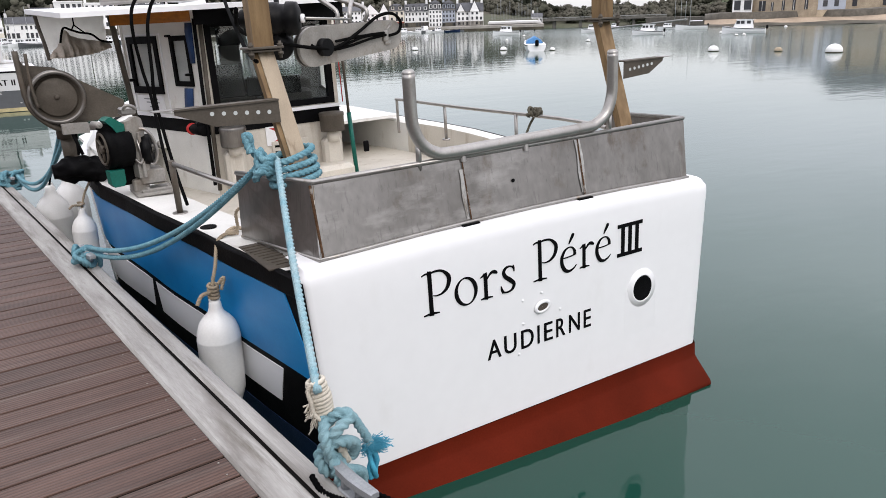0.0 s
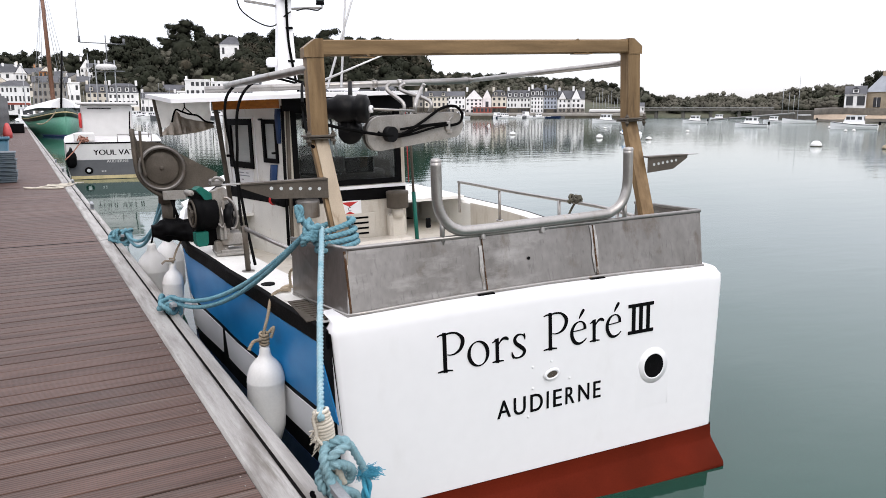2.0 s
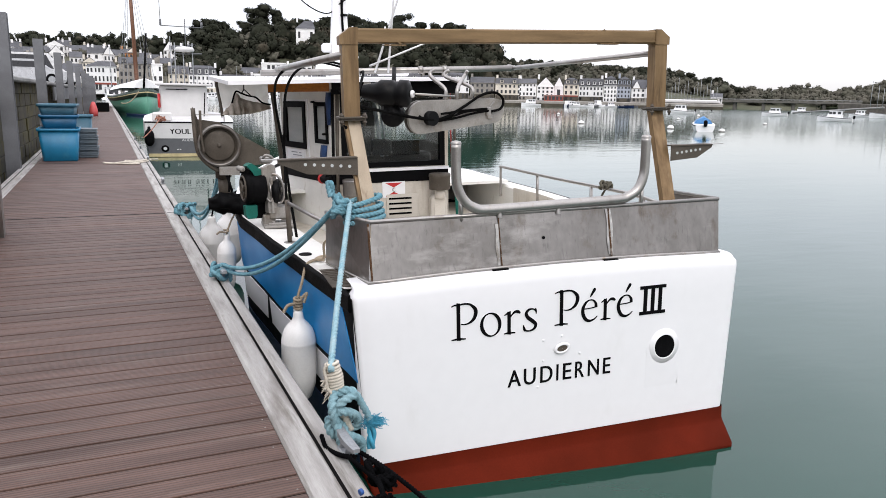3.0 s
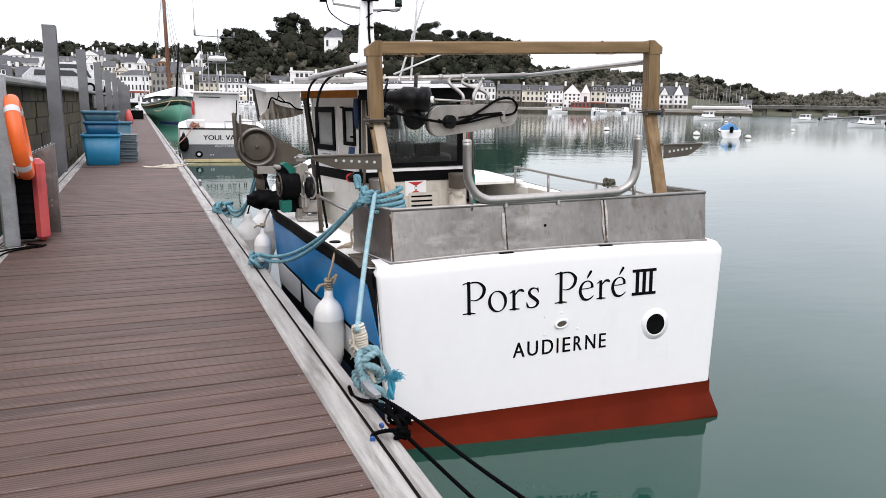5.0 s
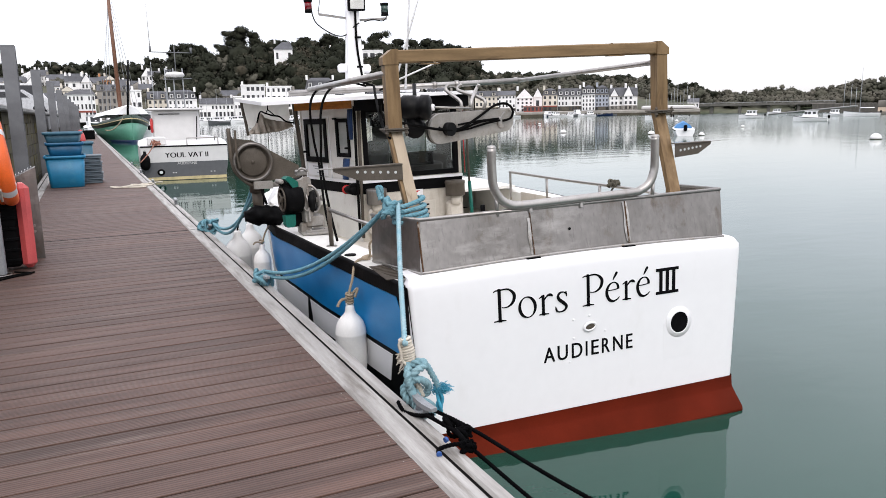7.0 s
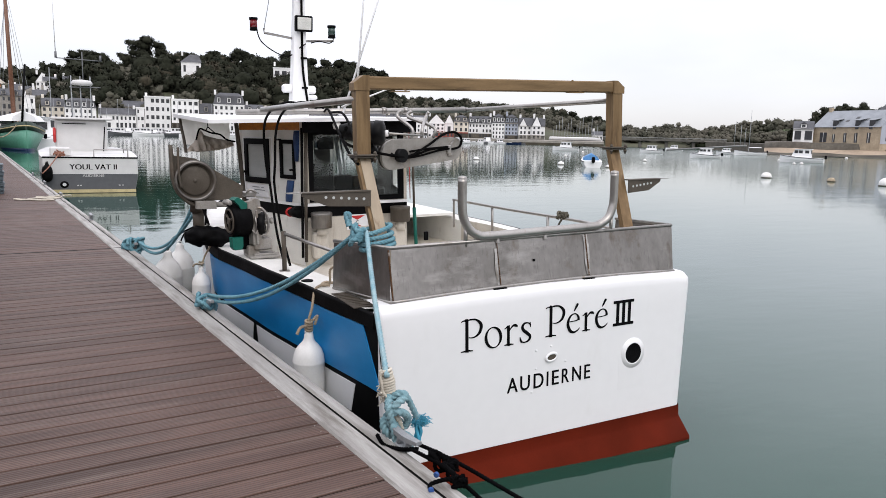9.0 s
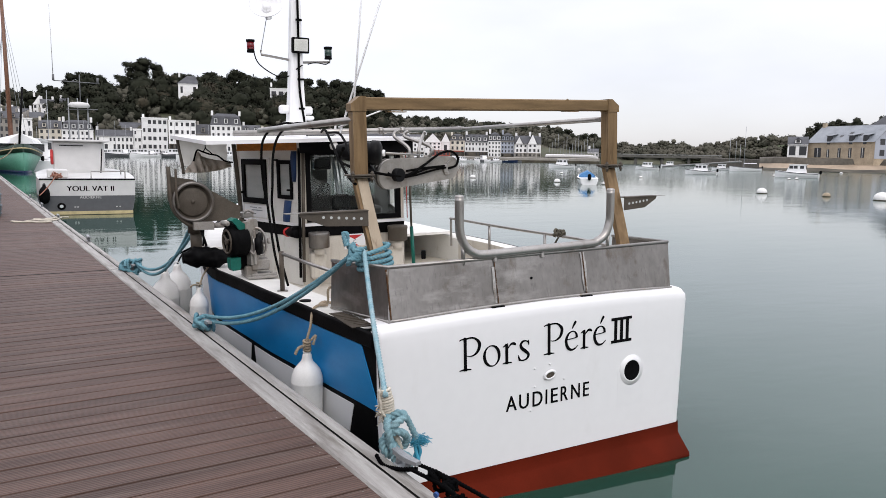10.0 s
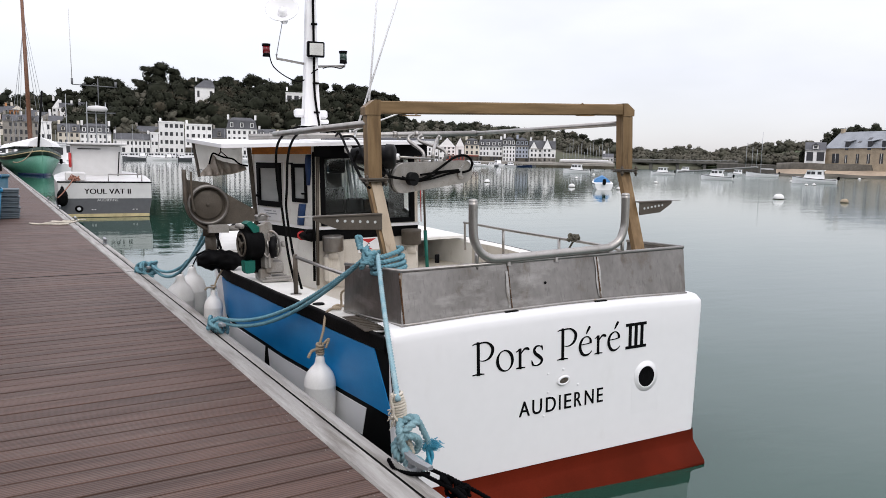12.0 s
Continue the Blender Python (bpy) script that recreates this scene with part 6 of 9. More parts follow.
rope(g, smooth_path([F1 + Vector((0.02, -0.02, 0.10)), F1 + Vector((0.05, -0.03, 0.13)), F1 + Vector((0.03, -0.03, 0.07))], 5), 0.009)
solid("fender_lanyard", g, TWINE, "knotted beige lanyard holding the white fender", "rope", "lanyards")
g = Geo()
rope(g, smooth_path([(0.03, 4.70, 0.24), (0.07, 4.72, 0.34), at_boat(-1.70, 3.2, 1.18)], 6), 0.008)
rope(g, [Vector((0.03, 4.70, 0.25)) + Vector((0.02 * math.cos(a), 0.02 * math.sin(a), 0.01 * a / 3)) for a in [2 * math.pi * i / 12 for i in range(20)]], 0.008, n=8)
rope(g, smooth_path([(0.02, 4.69, 0.26), (-0.03, 4.67, 0.27), (-0.06, 4.66, 0.25)], 4), 0.008)
solid("fender_lanyard", g, TWINE, "beige lanyard on the small fender", "rope", "lanyards")
g = Geo()
for x, y in ((0.10, 6.55), (0.32, 6.95)):
    rope(g, smooth_path([(x, y, 0.12), (x + 0.05, y - 0.1, 0.28), at_boat(-1.58, 4.6, 1.22)], 6), 0.009)
solid("fender_lanyard", g, ROPEBLACK, "dark lanyards of the bow fenders", "rope", "lanyards")

# hemp lashing on the port rail
lash = thing("hemp_lashing", Matrix.Identity(4), "beige hemp lashing knotted on the rail", "rope")
c = at_boat(-1.20, 0.86, 1.43)
g = Geo()
for k in range(6):
    rope(g, [c + Vector((0.012 * k - 0.03 + 0.006 * math.cos(2 * a + k), 0.03 * math.cos(a + k), 0.035 * math.sin(a + k))) for a in [2 * math.pi * i / 14 for i in range(15)]], 0.008, n=8)
part("turns", g, TWINE, lash)
part("fall", rope(Geo(), smooth_path([c, c + Vector((0.02, 0.0, -0.08)), at_boat(-1.25, 0.93, 1.30), at_boat(-1.255, 0.94, 1.20), at_boat(-1.28, 1.0, 1.178)], 6), 0.008), TWINE, lash)
part("loose_end", rope(Geo(), smooth_path([at_boat(-1.255, 0.94, 1.18), at_boat(-1.30, 0.99, 1.178), at_boat(-1.24, 1.06, 1.178), at_boat(-1.20, 1.0, 1.178)], 6), 0.010), TWINE, lash)

# blue stern line: turns round the gantry leg, down to the near cleat and forward to the next
KNOT = at_boat(-1.235, 0.45, 1.615)
LEGC = lambda z: at_boat(-1.045 - 0.097 * (z - 1.42), 0.40 + 0.32 * (z - 1.42), z)
line = thing("stern_line", Matrix.Identity(4), "pale blue laid rope from the gantry leg to two pontoon cleats", "rope", "mooring lines")
g = Geo()
for k, (z, tilt) in enumerate(((1.525, 0.03), (1.558, 0.025), (1.592, 0.03), (1.63, 0.05))):
    c = LEGC(z)
    rope(g, [c + Vector((0.112 * math.cos(a) - 0.028, 0.075 * math.sin(a), tilt * math.cos(a) * 0.6)) for a in [2 * math.pi * i / 40 for i in range(41)]], 0.0145)
part("coil", g, ROPE, line)
g = Geo()
for k in range(4):
    c = KNOT + Vector((-0.01 + 0.008 * k, -0.01, 0.02 * k - 0.03))
    rope(g, [c + Vector((0.032 * math.cos(a + k), 0.032 * math.sin(a + k) - 0.02, 0.03 * math.sin(2 * a + k) * 0.6 + 0.02 * math.cos(a))) for a in [2 * math.pi * i / 24 for i in range(22)]], 0.016)
rope(g, smooth_path([KNOT + Vector((0, 0, 0.0)), KNOT + Vector((-0.03, 0.02, 0.07)), KNOT + Vector((-0.035, 0.01, 0.12)), KNOT + Vector((-0.055, 0.02, 0.125)), KNOT + Vector((-0.045, 0.0, 0.05))], 6), 0.015)
part("knot", g, ROPE, line)
WHIP = Vector((-0.068, 0.84, 0.372))
g = Geo()
top = KNOT + Vector((0.055, -0.05, 0.02))
rope(g, smooth_path([top, top.lerp(WHIP, 0.5) + Vector((0.012, 0, -0.03)), WHIP + Vector((0.055, 0.05, -0.02)), WHIP + Vector((0.059, 0.054, -0.04))], 14), 0.0140)
part("down_line", g, ROPEPALE, line)
CLEAT_FAR = Vector((-0.12, 4.0, 0.07))
for dx, dz in ((0.0, 0.0), (0.025, -0.035)):
    a, b = KNOT + Vector((-0.03, 0.0, -0.02)), CLEAT_FAR + Vector((0.03, 0, 0.05 + dz))
    pts = [a.lerp(b, t) - Vector((0, 0, (0.170 - dz * 0.9) * 4 * t * (1 - t) * (0.75 + 0.15 * t))) for t in [i / 40 for i in range(41)]]
    part("forward_line", rope(Geo(), pts, 0.0138), ROPE, line)
# hemp whipping round the rope above the near cleat, frayed at its foot
whip = thing("rope_whipping", Matrix.Translation((0.055, 0.05, -0.042)), "beige cotton whipping, frayed, bound round the blue rope", "rope")
W0, W1 = WHIP + Vector((0, 0, 0.012)), Vector((-0.043, 0.84, 0.245))
g = Geo()
rnd = random.Random(12)
for k in range(11):
    c = W0.lerp(W1, k / 10)
    rad = 0.026 + 0.006 * math.sin(math.pi * k / 10) + rnd.uniform(-0.002, 0.002)
    tl = rnd.uniform(0.002, 0.010)
    part("turn", Geo().tube([c + Vector((rad * math.cos(a), rad * math.sin(a), tl * math.cos(a + 0.6))) for a in [2 * math.pi * i / 18 for i in range(18)]], 0.0082, 7, closed=True), ROPEWHITE, whip)
g = Geo()
rope(g, smooth_path([W0 + Vector((-0.02, -0.02, 0.006)), W0 + Vector((-0.035, -0.012, -0.02)), W0 + Vector((-0.03, -0.02, -0.06)), W0 + Vector((-0.025, -0.02, -0.10)), W0 + Vector((-0.005, -0.03, -0.13))], 6), 0.008, n=8)
for k in range(46):
    a = rnd.uniform(2.3, 4.2)
    c = W0.lerp(W1, rnd.uniform(0.45, 1.0)) + Vector((-0.022, -0.008, 0))
    d = Vector((math.cos(a), 0.6 * math.sin(a), rnd.uniform(-0.9, 0.25))) * rnd.uniform(0.015, 0.05)
    g.tube(smooth_path([c, c + d * 0.5 + Vector((0, 0, rnd.uniform(-0.004, 0.008))), c + d + Vector((0, 0, -0.006))], 3), rnd.uniform(0.0018, 0.0038), 4)
part("frayed_yarn", g, ROPEWHITE, whip)


def cleat(name, x, y, ang, size=1.0, label="grey cast cleat bolted to the pontoon rail"):
    th = thing(name, Matrix.Translation((x, y, 0.004)) @ Matrix.Rotation(ang, 4, "Z") @ Matrix.Scale(size, 4), label, "cleat", "pontoon cleats")
    part("base", Geo().box((0, 0, 0.008), (0.06, 0.15, 0.012), 0.005), GALV, th)
    part("horn", Geo().loft([[Vector((w * dx, y2, z + h * dz)) for dx, dz in ((-1, -1), (1, -1), (1, 0.6), (0.5, 1), (-0.5, 1), (-1, 0.6))] for y2, z, w, h in ((-0.165, 0.088, 0.017, 0.011), (-0.155, 0.087, 0.020, 0.014), (-0.09, 0.078, 0.023, 0.018), (0, 0.072, 0.025, 0.02), (0.09, 0.078, 0.023, 0.018), (0.155, 0.087, 0.020, 0.014), (0.165, 0.088, 0.017, 0.011))], closed=True, smooth=False, ends=True), GALV, th)
    for y2 in (-0.05, 0.05):
        part("foot", Geo().cyl((0, y2, 0.012), (0, y2, 0.07), 0.022, 0.018, n=10), GALV, th)
    return th


cleat("mooring_cleat", 0.0, 0.71, 0.03, 0.82)
cleat("mooring_cleat", -0.10, 4.0, 0.0)
cleat("mooring_cleat", -0.10, 7.55, 0.0)
for y in (11.0, 15.6, 19.5, 23.5):
    cleat("mooring_cleat", -0.03 - 0.0148 * y, y, 0.015)


def loops(g, c, n, rad, r, seed, flat=0.6, length=0.0):
    """A heap of rope turns about c."""
    rnd = random.Random(seed)
    for k in range(n):
        ax = Euler((rnd.uniform(-0.9, 0.9), rnd.uniform(-0.9, 0.9), rnd.uniform(0, 6.28))).to_matrix()
        o = Vector(c) + Vector((rnd.uniform(-0.3, 0.3) * rad, rnd.uniform(-1, 1) * (rad * 0.3 + length), rnd.uniform(-0.2, 0.5) * rad * flat))
        ra, rb, ph = rad * rnd.uniform(0.55, 1.0), rad * rnd.uniform(0.45, 0.8), rnd.uniform(0, 6.28)
        rope(g, [o + ax @ Vector((ra * math.cos(a), rb * math.sin(a), 0.35 * rad * math.sin(2 * a + ph) * flat)) for a in [5.8 * i / 36 for i in range(37)]], r)
    return g


# the near hitch: interlocked loops standing up from the cleat, with an unlaid tail
hitch = thing("cleat_hitch", Matrix.Translation((0.03, 0, -0.022)), "thick pale blue rope hitched in loops round the near cleat", "rope", "mooring lines")
strands = {
    "loop": ((-0.017, 0.89, 0.240), (-0.045, 0.845, 0.226), (-0.064, 0.812, 0.192), (-0.047, 0.815, 0.129), (0.012, 0.865, 0.066), (0.058, 0.865, 0.066), (0.059, 0.84, 0.116), (0.016, 0.806, 0.160), (-0.027, 0.806, 0.174), (-0.050, 0.85, 0.142), (-0.070, 0.855, 0.108), (-0.057, 0.84, 0.062), (-0.015, 0.86, 0.03)),
    "bight": ((-0.024, 0.862, 0.222), (0.0, 0.845, 0.248), (0.030, 0.832, 0.248), (0.034, 0.82, 0.234), (-0.018, 0.804, 0.218), (-0.037, 0.822, 0.185), (-0.007, 0.865, 0.127), (0.032, 0.865, 0.089)),
    "standing_turn": ((-0.045, 0.845, 0.115), (-0.040, 0.805, 0.104), (-0.035, 0.795, 0.056), (-0.025, 0.785, 0.012), (0.0, 0.775, -0.012), (0.035, 0.78, 0.0)),
    "return_turn": ((-0.01, 0.85, 0.10), (0.0, 0.815, 0.060), (0.040, 0.815, 0.036), (0.075, 0.835, 0.0), (0.08, 0.85, -0.05))}
for name_, pts in strands.items():
    part(name_, rope(Geo(), smooth_path(pts, 9), 0.0188, lay=0.082, n=24, step=0.3), ROPEMID, hitch)
part("chafed_strand", rope(Geo(), smooth_path([(-0.012, 0.842, 0.145), (0.006, 0.838, 0.118), (0.018, 0.845, 0.085), (0.03, 0.85, 0.06)], 6), 0.014), ROPEWHITE, hitch, "pale chafed strand")
tail = part("tail", rope(Geo(), smooth_path([(0.006, 0.848, 0.238), (0.046, 0.838, 0.233), (0.079, 0.838, 0.176), (0.103, 0.838, 0.127), (0.115, 0.838, 0.092)], 8), 0.0155, lay=0.075), ROPEMID, hitch)
FIBRE = material("bright_frayed_blue_fibre", (0.06, 0.36, 0.52), 0.8, var=0.2, bump=0.3, fine=200)
g = Geo()
rnd = random.Random(8)
for k in range(3):
    part("unlaid_strand", Geo().tube(even(smooth_path([(0.115 + 0.010 * math.cos(2.1 * k), 0.838 + 0.01 * math.sin(2.1 * k), 0.09), (0.124 + 0.013 * math.cos(2.1 * k + 1.2), 0.838 + 0.012 * math.sin(2.1 * k + 1.2), 0.04), (0.120 + 0.013 * math.cos(2.1 * k + 2.4), 0.838 + 0.012 * math.sin(2.1 * k + 2.4), 0.0), (0.123 + 0.012 * math.cos(2.1 * k + 3.4), 0.84, -0.04)], 6), 0.006), 0.0095, 8), FIBRE, tail, "bright blue unlaid strand")
g = Geo()
for k in range(420):
    c = Vector((0.115, 0.836, 0.088)) + Vector((rnd.gauss(0, 0.012), rnd.gauss(0, 0.010), rnd.gauss(0, 0.009)))
    right = rnd.random() < 0.72
    d = Vector((rnd.uniform(0.35, 1.0) if right else rnd.uniform(-1.0, -0.3), rnd.uniform(-0.5, 0.3), rnd.uniform(-0.28, 0.22))) * (rnd.uniform(0.03, 0.082) if right else rnd.uniform(0.015, 0.045))
    g.tube(smooth_path([c, c + d * 0.5 + Vector((rnd.uniform(-0.008, 0.008), rnd.uniform(-0.01, 0.01), rnd.uniform(-0.012, 0.014))), c + d * 0.9 + Vector((rnd.uniform(-0.008, 0.008), 0, rnd.uniform(-0.012, 0.008)))], 4), 0.0012, 4)
part("frayed_tuft", g, FIBRE, tail, "frayed bright blue fibres")

g = Geo()
C2 = Vector((-0.10, 4.0, 0.05))
loops(g, C2, 8, 0.10, 0.016, 11, length=0.05)
solid("cleat_hitch", g, ROPE, "pale blue rope wound on the middle cleat", "rope", "mooring lines")
g = Geo()
C3 = Vector((-0.10, 7.55, 0.05))
loops(g, C3, 11, 0.13, 0.016, 21, length=0.05)
for dz in (0.0, 0.10):
    rope(g, sag(C3 + Vector((0.05, 0, 0.05)), at_boat(-1.80, 3.38, 1.50 + dz), 0.20 + dz), 0.015)
solid("spring_line", g, ROPE, "blue rope from the far cleat to the hauler column", "rope", "mooring lines")
# black lines astern
bl = thing("stern_line", Matrix.Identity(4), "black laid mooring rope tied on the near cleat", "rope", "mooring lines")
part("long_line", rope(Geo(), smooth_path([(0.0, 0.66, 0.06), (0.12, 0.42, 0.02), (0.36, -0.16, -0.10), (0.9, -1.4, -0.30), (1.6, -3.0, -0.52), (2.4, -4.8, -0.68)], 8), 0.0092), ROPEBLACK, bl)
part("short_line", rope(Geo(), smooth_path([(-0.03, 0.60, 0.05), (0.03, 0.40, 0.03), (0.03, 0.25, 0.02), (0.20, 0.16, -0.16), (0.36, 0.0, -0.32), (0.7, -0.5, -0.68)], 8), 0.0092), ROPEBLACK, bl)
part("hitch", loops(Geo(), Vector((0.05, 0.52, 0.02)), 4, 0.05, 0.0092, 31, length=0.07), ROPEBLACK, bl)
part("knot", loops(Geo(), Vector((0.08, 0.42, 0.01)), 4, 0.038, 0.0092, 32), ROPEBLACK, bl)
part("knot", loops(Geo(), Vector((0.014, 0.245, 0.02)), 4, 0.036, 0.0092, 33), ROPEBLACK, bl)
part("tail", rope(Geo(), smooth_path([(0.04, 0.42, 0.03), (0.02, 0.30, 0.04), (0.0, 0.25, 0.045), (-0.05, 0.28, 0.035), (-0.10, 0.295, 0.02), (-0.114, 0.268, 0.012)], 6), 0.0095), ROPEBLACK, bl)
part("cleat_turn", rope(Geo(), smooth_path([(-0.07, 0.86, 0.03), (-0.065, 0.80, 0.0), (-0.05, 0.72, 0.01), (-0.03, 0.64, 0.03), (0.0, 0.58, 0.05)], 6), 0.010), ROPEBLACK, bl)
g = Geo().cyl((-0.113, 0.270, 0.013), (-0.117, 0.258, 0.011), 0.0125, n=8).cyl((-0.064, 0.314, 0.045), (-0.052, 0.318, 0.047), 0.0125, n=8)
solid("rope_end_tape", g, material("blue_tape", (0.02, 0.08, 0.28), 0.6), "blue tape on the black rope's end", "tape")
# loose white rope on the planks
g = Geo()
rnd = random.Random(4)
pts = [Vector((-0.9 + 0.42 * math.sin(0.9 * i) * (1 - i / 40) + 0.02 * i, 14.75 + 0.03 * i + 0.16 * math.cos(1.3 * i), 0.016 + 0.006 * (i % 3))) for i in range(34)] + [Vector((-0.05, 15.7, 0.03))]
rope(g, smooth_path(pts, 5), 0.014, n=8)
solid("loose_rope", g, ROPEWHITE, "white rope lying loose on the pontoon planks", "rope")
# black canvas bundled on the hauler's foot
rings = []
for i in range(33):
    u = i / 32
    c = Vector((-1.93 + 0.46 * u, 3.25 - 0.12 * u, 1.275 - 0.015 * u))
    ring = []
    for jj in range(20):
        a = 2 * math.pi * jj / 20
        f = (0.35 + 0.65 * math.sin(math.pi * min(1, max(0.02, u * 1.05))) ** 0.5) * (1 + 0.45 * noise.noise(Vector((4 * u, 2.0 * math.cos(a), 2.0 * math.sin(a)))) + 0.30 * noise.noise(Vector((9 * u, 4 * math.cos(a), 4 * math.sin(a)))))
        ring.append(c + Vector((0, 0.085 * math.cos(a) * f, (0.098 - 0.02 * u) * math.sin(a) * f)))
    rings.append(ring)
ob = solid("canvas_cover", Geo().loft(rings, closed=True, ends=True), DARK, "black canvas cover bundled round the hauler's foot", "cover", m=BOAT)
g = Geo()
loops(g, Vector((1.20, 1.5, 1.485)), 7, 0.045, 0.011, 51, length=0.03)
rope(g, smooth_path([(1.20, 1.5, 1.47), (1.20, 1.56, 1.40), (1.18, 1.58, 1.33)], 5), 0.009)
solid("rail_lashing", g, material("dark_olive_cord", (0.11, 0.10, 0.07), 0.9, var=0.3), "old rope knotted on the starboard rail", "rope", m=BOAT)


# ---- things on the pontoon ----
post = thing("lifebuoy_post", pose(-2.30, 5.62, 0), "grey steel post carrying an orange lifebuoy", "post")
part("post", Geo().box((0, 0, 0.85), (0.14, 0.10, 1.70), 0.02), GALV, post)
part("base_ring", Geo().tube([(0.11 * math.cos(a), 0.11 * math.sin(a), 0.012) for a in [2 * math.pi * i / 20 for i in range(20)]], 0.009, 6, closed=True), PIPE, post)
part("holder", Geo().box((0.09, 0.02, 0.75), (0.05, 0.14, 0.02), 0.004), GALV, post)
ring_ = thing("lifebuoy", Matrix.Translation((-2.16, 5.66, 1.085)) @ Matrix.Rotation(radians(5), 4, "Z") @ Matrix.Rotation(radians(-6), 4, "Y"), "orange ring lifebuoy with grey band and white cord", "lifebuoy")
part("ring", Geo().loft([[Vector((0.068 * math.cos(b), (0.29 + 0.062 * math.sin(b)) * math.cos(a), (0.36 + 0.062 * math.sin(b)) * math.sin(a))) for b in [2 * math.pi * j / 14 for j in range(14)]] for a in [2 * math.pi * i / 40 for i in range(41)]], closed=True), ORANGEP, ring_)
for k in range(4):
    a0 = math.pi / 4 + k * math.pi / 2
    part("reflective_band", Geo().loft([[Vector((0.0705 * math.cos(b), (0.29 + 0.0645 * math.sin(b)) * math.cos(a), (0.36 + 0.0645 * math.sin(b)) * math.sin(a))) for b in [2 * math.pi * j / 14 for j in range(14)]] for a in [a0 - 0.09, a0, a0 + 0.09]], closed=True), BAND, ring_)
part("cord", Geo().tube(smooth_path([(-0.07, 0.10, 0.36), (-0.10, 0.26, 0.26), (-0.12, 0.32, 0.0), (-0.11, 0.27, -0.25), (-0.08, 0.05, -0.34), (-0.07, -0.2, -0.34), (-0.06, -0.45, -0.22)], 7), 0.011, 6), ROPEWHITE, ring_)
part("float_line", Geo().lathe([(0, -0.06), (0.06, -0.05), (0.075, 0), (0.05, 0.06), (0, 0.07)], (-0.06, 0.2, -0.36), n=14), ORANGEP, ring_)
case = thing("rescue_case", Matrix.Translation((-2.09, 5.95, 0.02)) @ Matrix.Rotation(radians(8), 4, "Z"), "black ribbed rescue case with a faded red cover", "case")
part("case_body", Geo().box((-0.15, 0, 0.41), (0.24, 0.24, 0.78), 0.03), DARK, case)
for k in range(7):
    part("rib", Geo().box((-0.15, -0.125, 0.09 + 0.105 * k), (0.22, 0.02, 0.03), 0.006), DARK, case)
part("case_cover", Geo().box((0.03, 0.0, 0.42), (0.13, 0.27, 0.84), 0.045), REDFADE, case, "faded red plastic cover")
ped = thing("service_pedestal", Matrix.Translation((-2.12, 6.62, 0)) @ Matrix.Rotation(radians(4), 4, "Z"), "stainless steel service pedestal with sockets", "pedestal")
part("cabinet", Geo().prism([(-0.16, 0), (0.16, 0), (0.16, 0.98), (-0.16, 0.82)], ((0, -0.14, 0), (1, 0, 0), (0, 0, 1)), ((0, 0.14, 0), (1, 0, 0), (0, 0, 1))), STEEL, ped)
for z in (0.70, 0.60):
    part("socket", Geo().box((-0.02, -0.145, z), (0.15, 0.02, 0.06), 0.01), DARK, ped)
for z in (0.36, 0.30):
    part("tap", Geo().cyl((0.09, -0.17, z), (0.09, -0.13, z), 0.014, n=8), PIPE, ped)
for k in range(9):
    part("louvre", Geo().box((-0.12 + 0.03 * k, 0.0, 0.855 + 0.015 * k), (0.008, 0.22, 0.012)), GALV, ped)
for pts in (((-2.35, 5.0, 0.012), (-2.3, 5.3, 0.012), (-2.18, 5.45, 0.012), (-2.02, 5.58, 0.012), (-2.18, 5.72, 0.012)), ((-2.42, 5.3, 0.012), (-2.3, 5.45, 0.012), (-2.15, 5.55, 0.012), (-2.0, 5.62, 0.012))):
    solid("cable", Geo().tube(smooth_path(pts, 6), 0.008, 6), HOSE, "black cable lying at the foot of the post", "cable", "cables")


def tub(x, y, z, w, d, h, rot, mat, label):
    """A moulded fish tub: tapered walls, a rolled rim and a hollow inside."""
    th = thing("fish_tub", Matrix.Translation((x, y, z)) @ Matrix.Rotation(rot, 4, "Z"), label, "tub", "stacked fish tubs")

    def ring(s, zz, e=0.0, rad=0.07):
        out = []
        for cx, cy, a0 in ((1, 1, 0), (-1, 1, 90), (-1, -1, 180), (1, -1, 270)):
            for k in range(4):
                a = radians(a0 + 30 * k)
                out.append(Vector((cx * (w / 2 * s + e - rad) + rad * math.cos(a), cy * (d / 2 * s + e - rad) + rad * math.sin(a), zz)))
        return out
    part("tub_body", Geo().loft([ring(0.83, 0.0), ring(0.86, 0.015), ring(0.99, h - 0.05), ring(0.96, h - 0.05), ring(0.82, 0.03)], closed=True, ends=True), mat, th)
    part("rim", Geo().loft([ring(0.99, h - 0.06), ring(0.99, h - 0.06, 0.025), ring(0.99, h, 0.03), ring(0.99, h, 0.0), ring(0.95, h - 0.03)], closed=True), mat, th)
    return th


tub(-2.02, 16.3, 0, 0.79, 1.05, 0.70, 0.02, BLUETUB, "large bright blue plastic fish tub standing on the pontoon")
tub(-2.02, 16.6, 0.68, 0.74, 1.0, 0.30, 0.05, material("deep_blue_fish_tub_plastic", (0.006, 0.095, 0.20), 0.45, var=0.1, bump=0.05), "blue plastic fish tub stacked on the first")
tub(-2.03, 16.8, 0.96, 0.74, 1.0, 0.25, -0.03, BLUEOLD, "faded blue fish tub on top of the stack")
tub(-1.75, 19.5, 0, 0.6, 0.8, 0.9, 0.0, BLUEOLD, "pale blue fish tub farther down the pontoon")
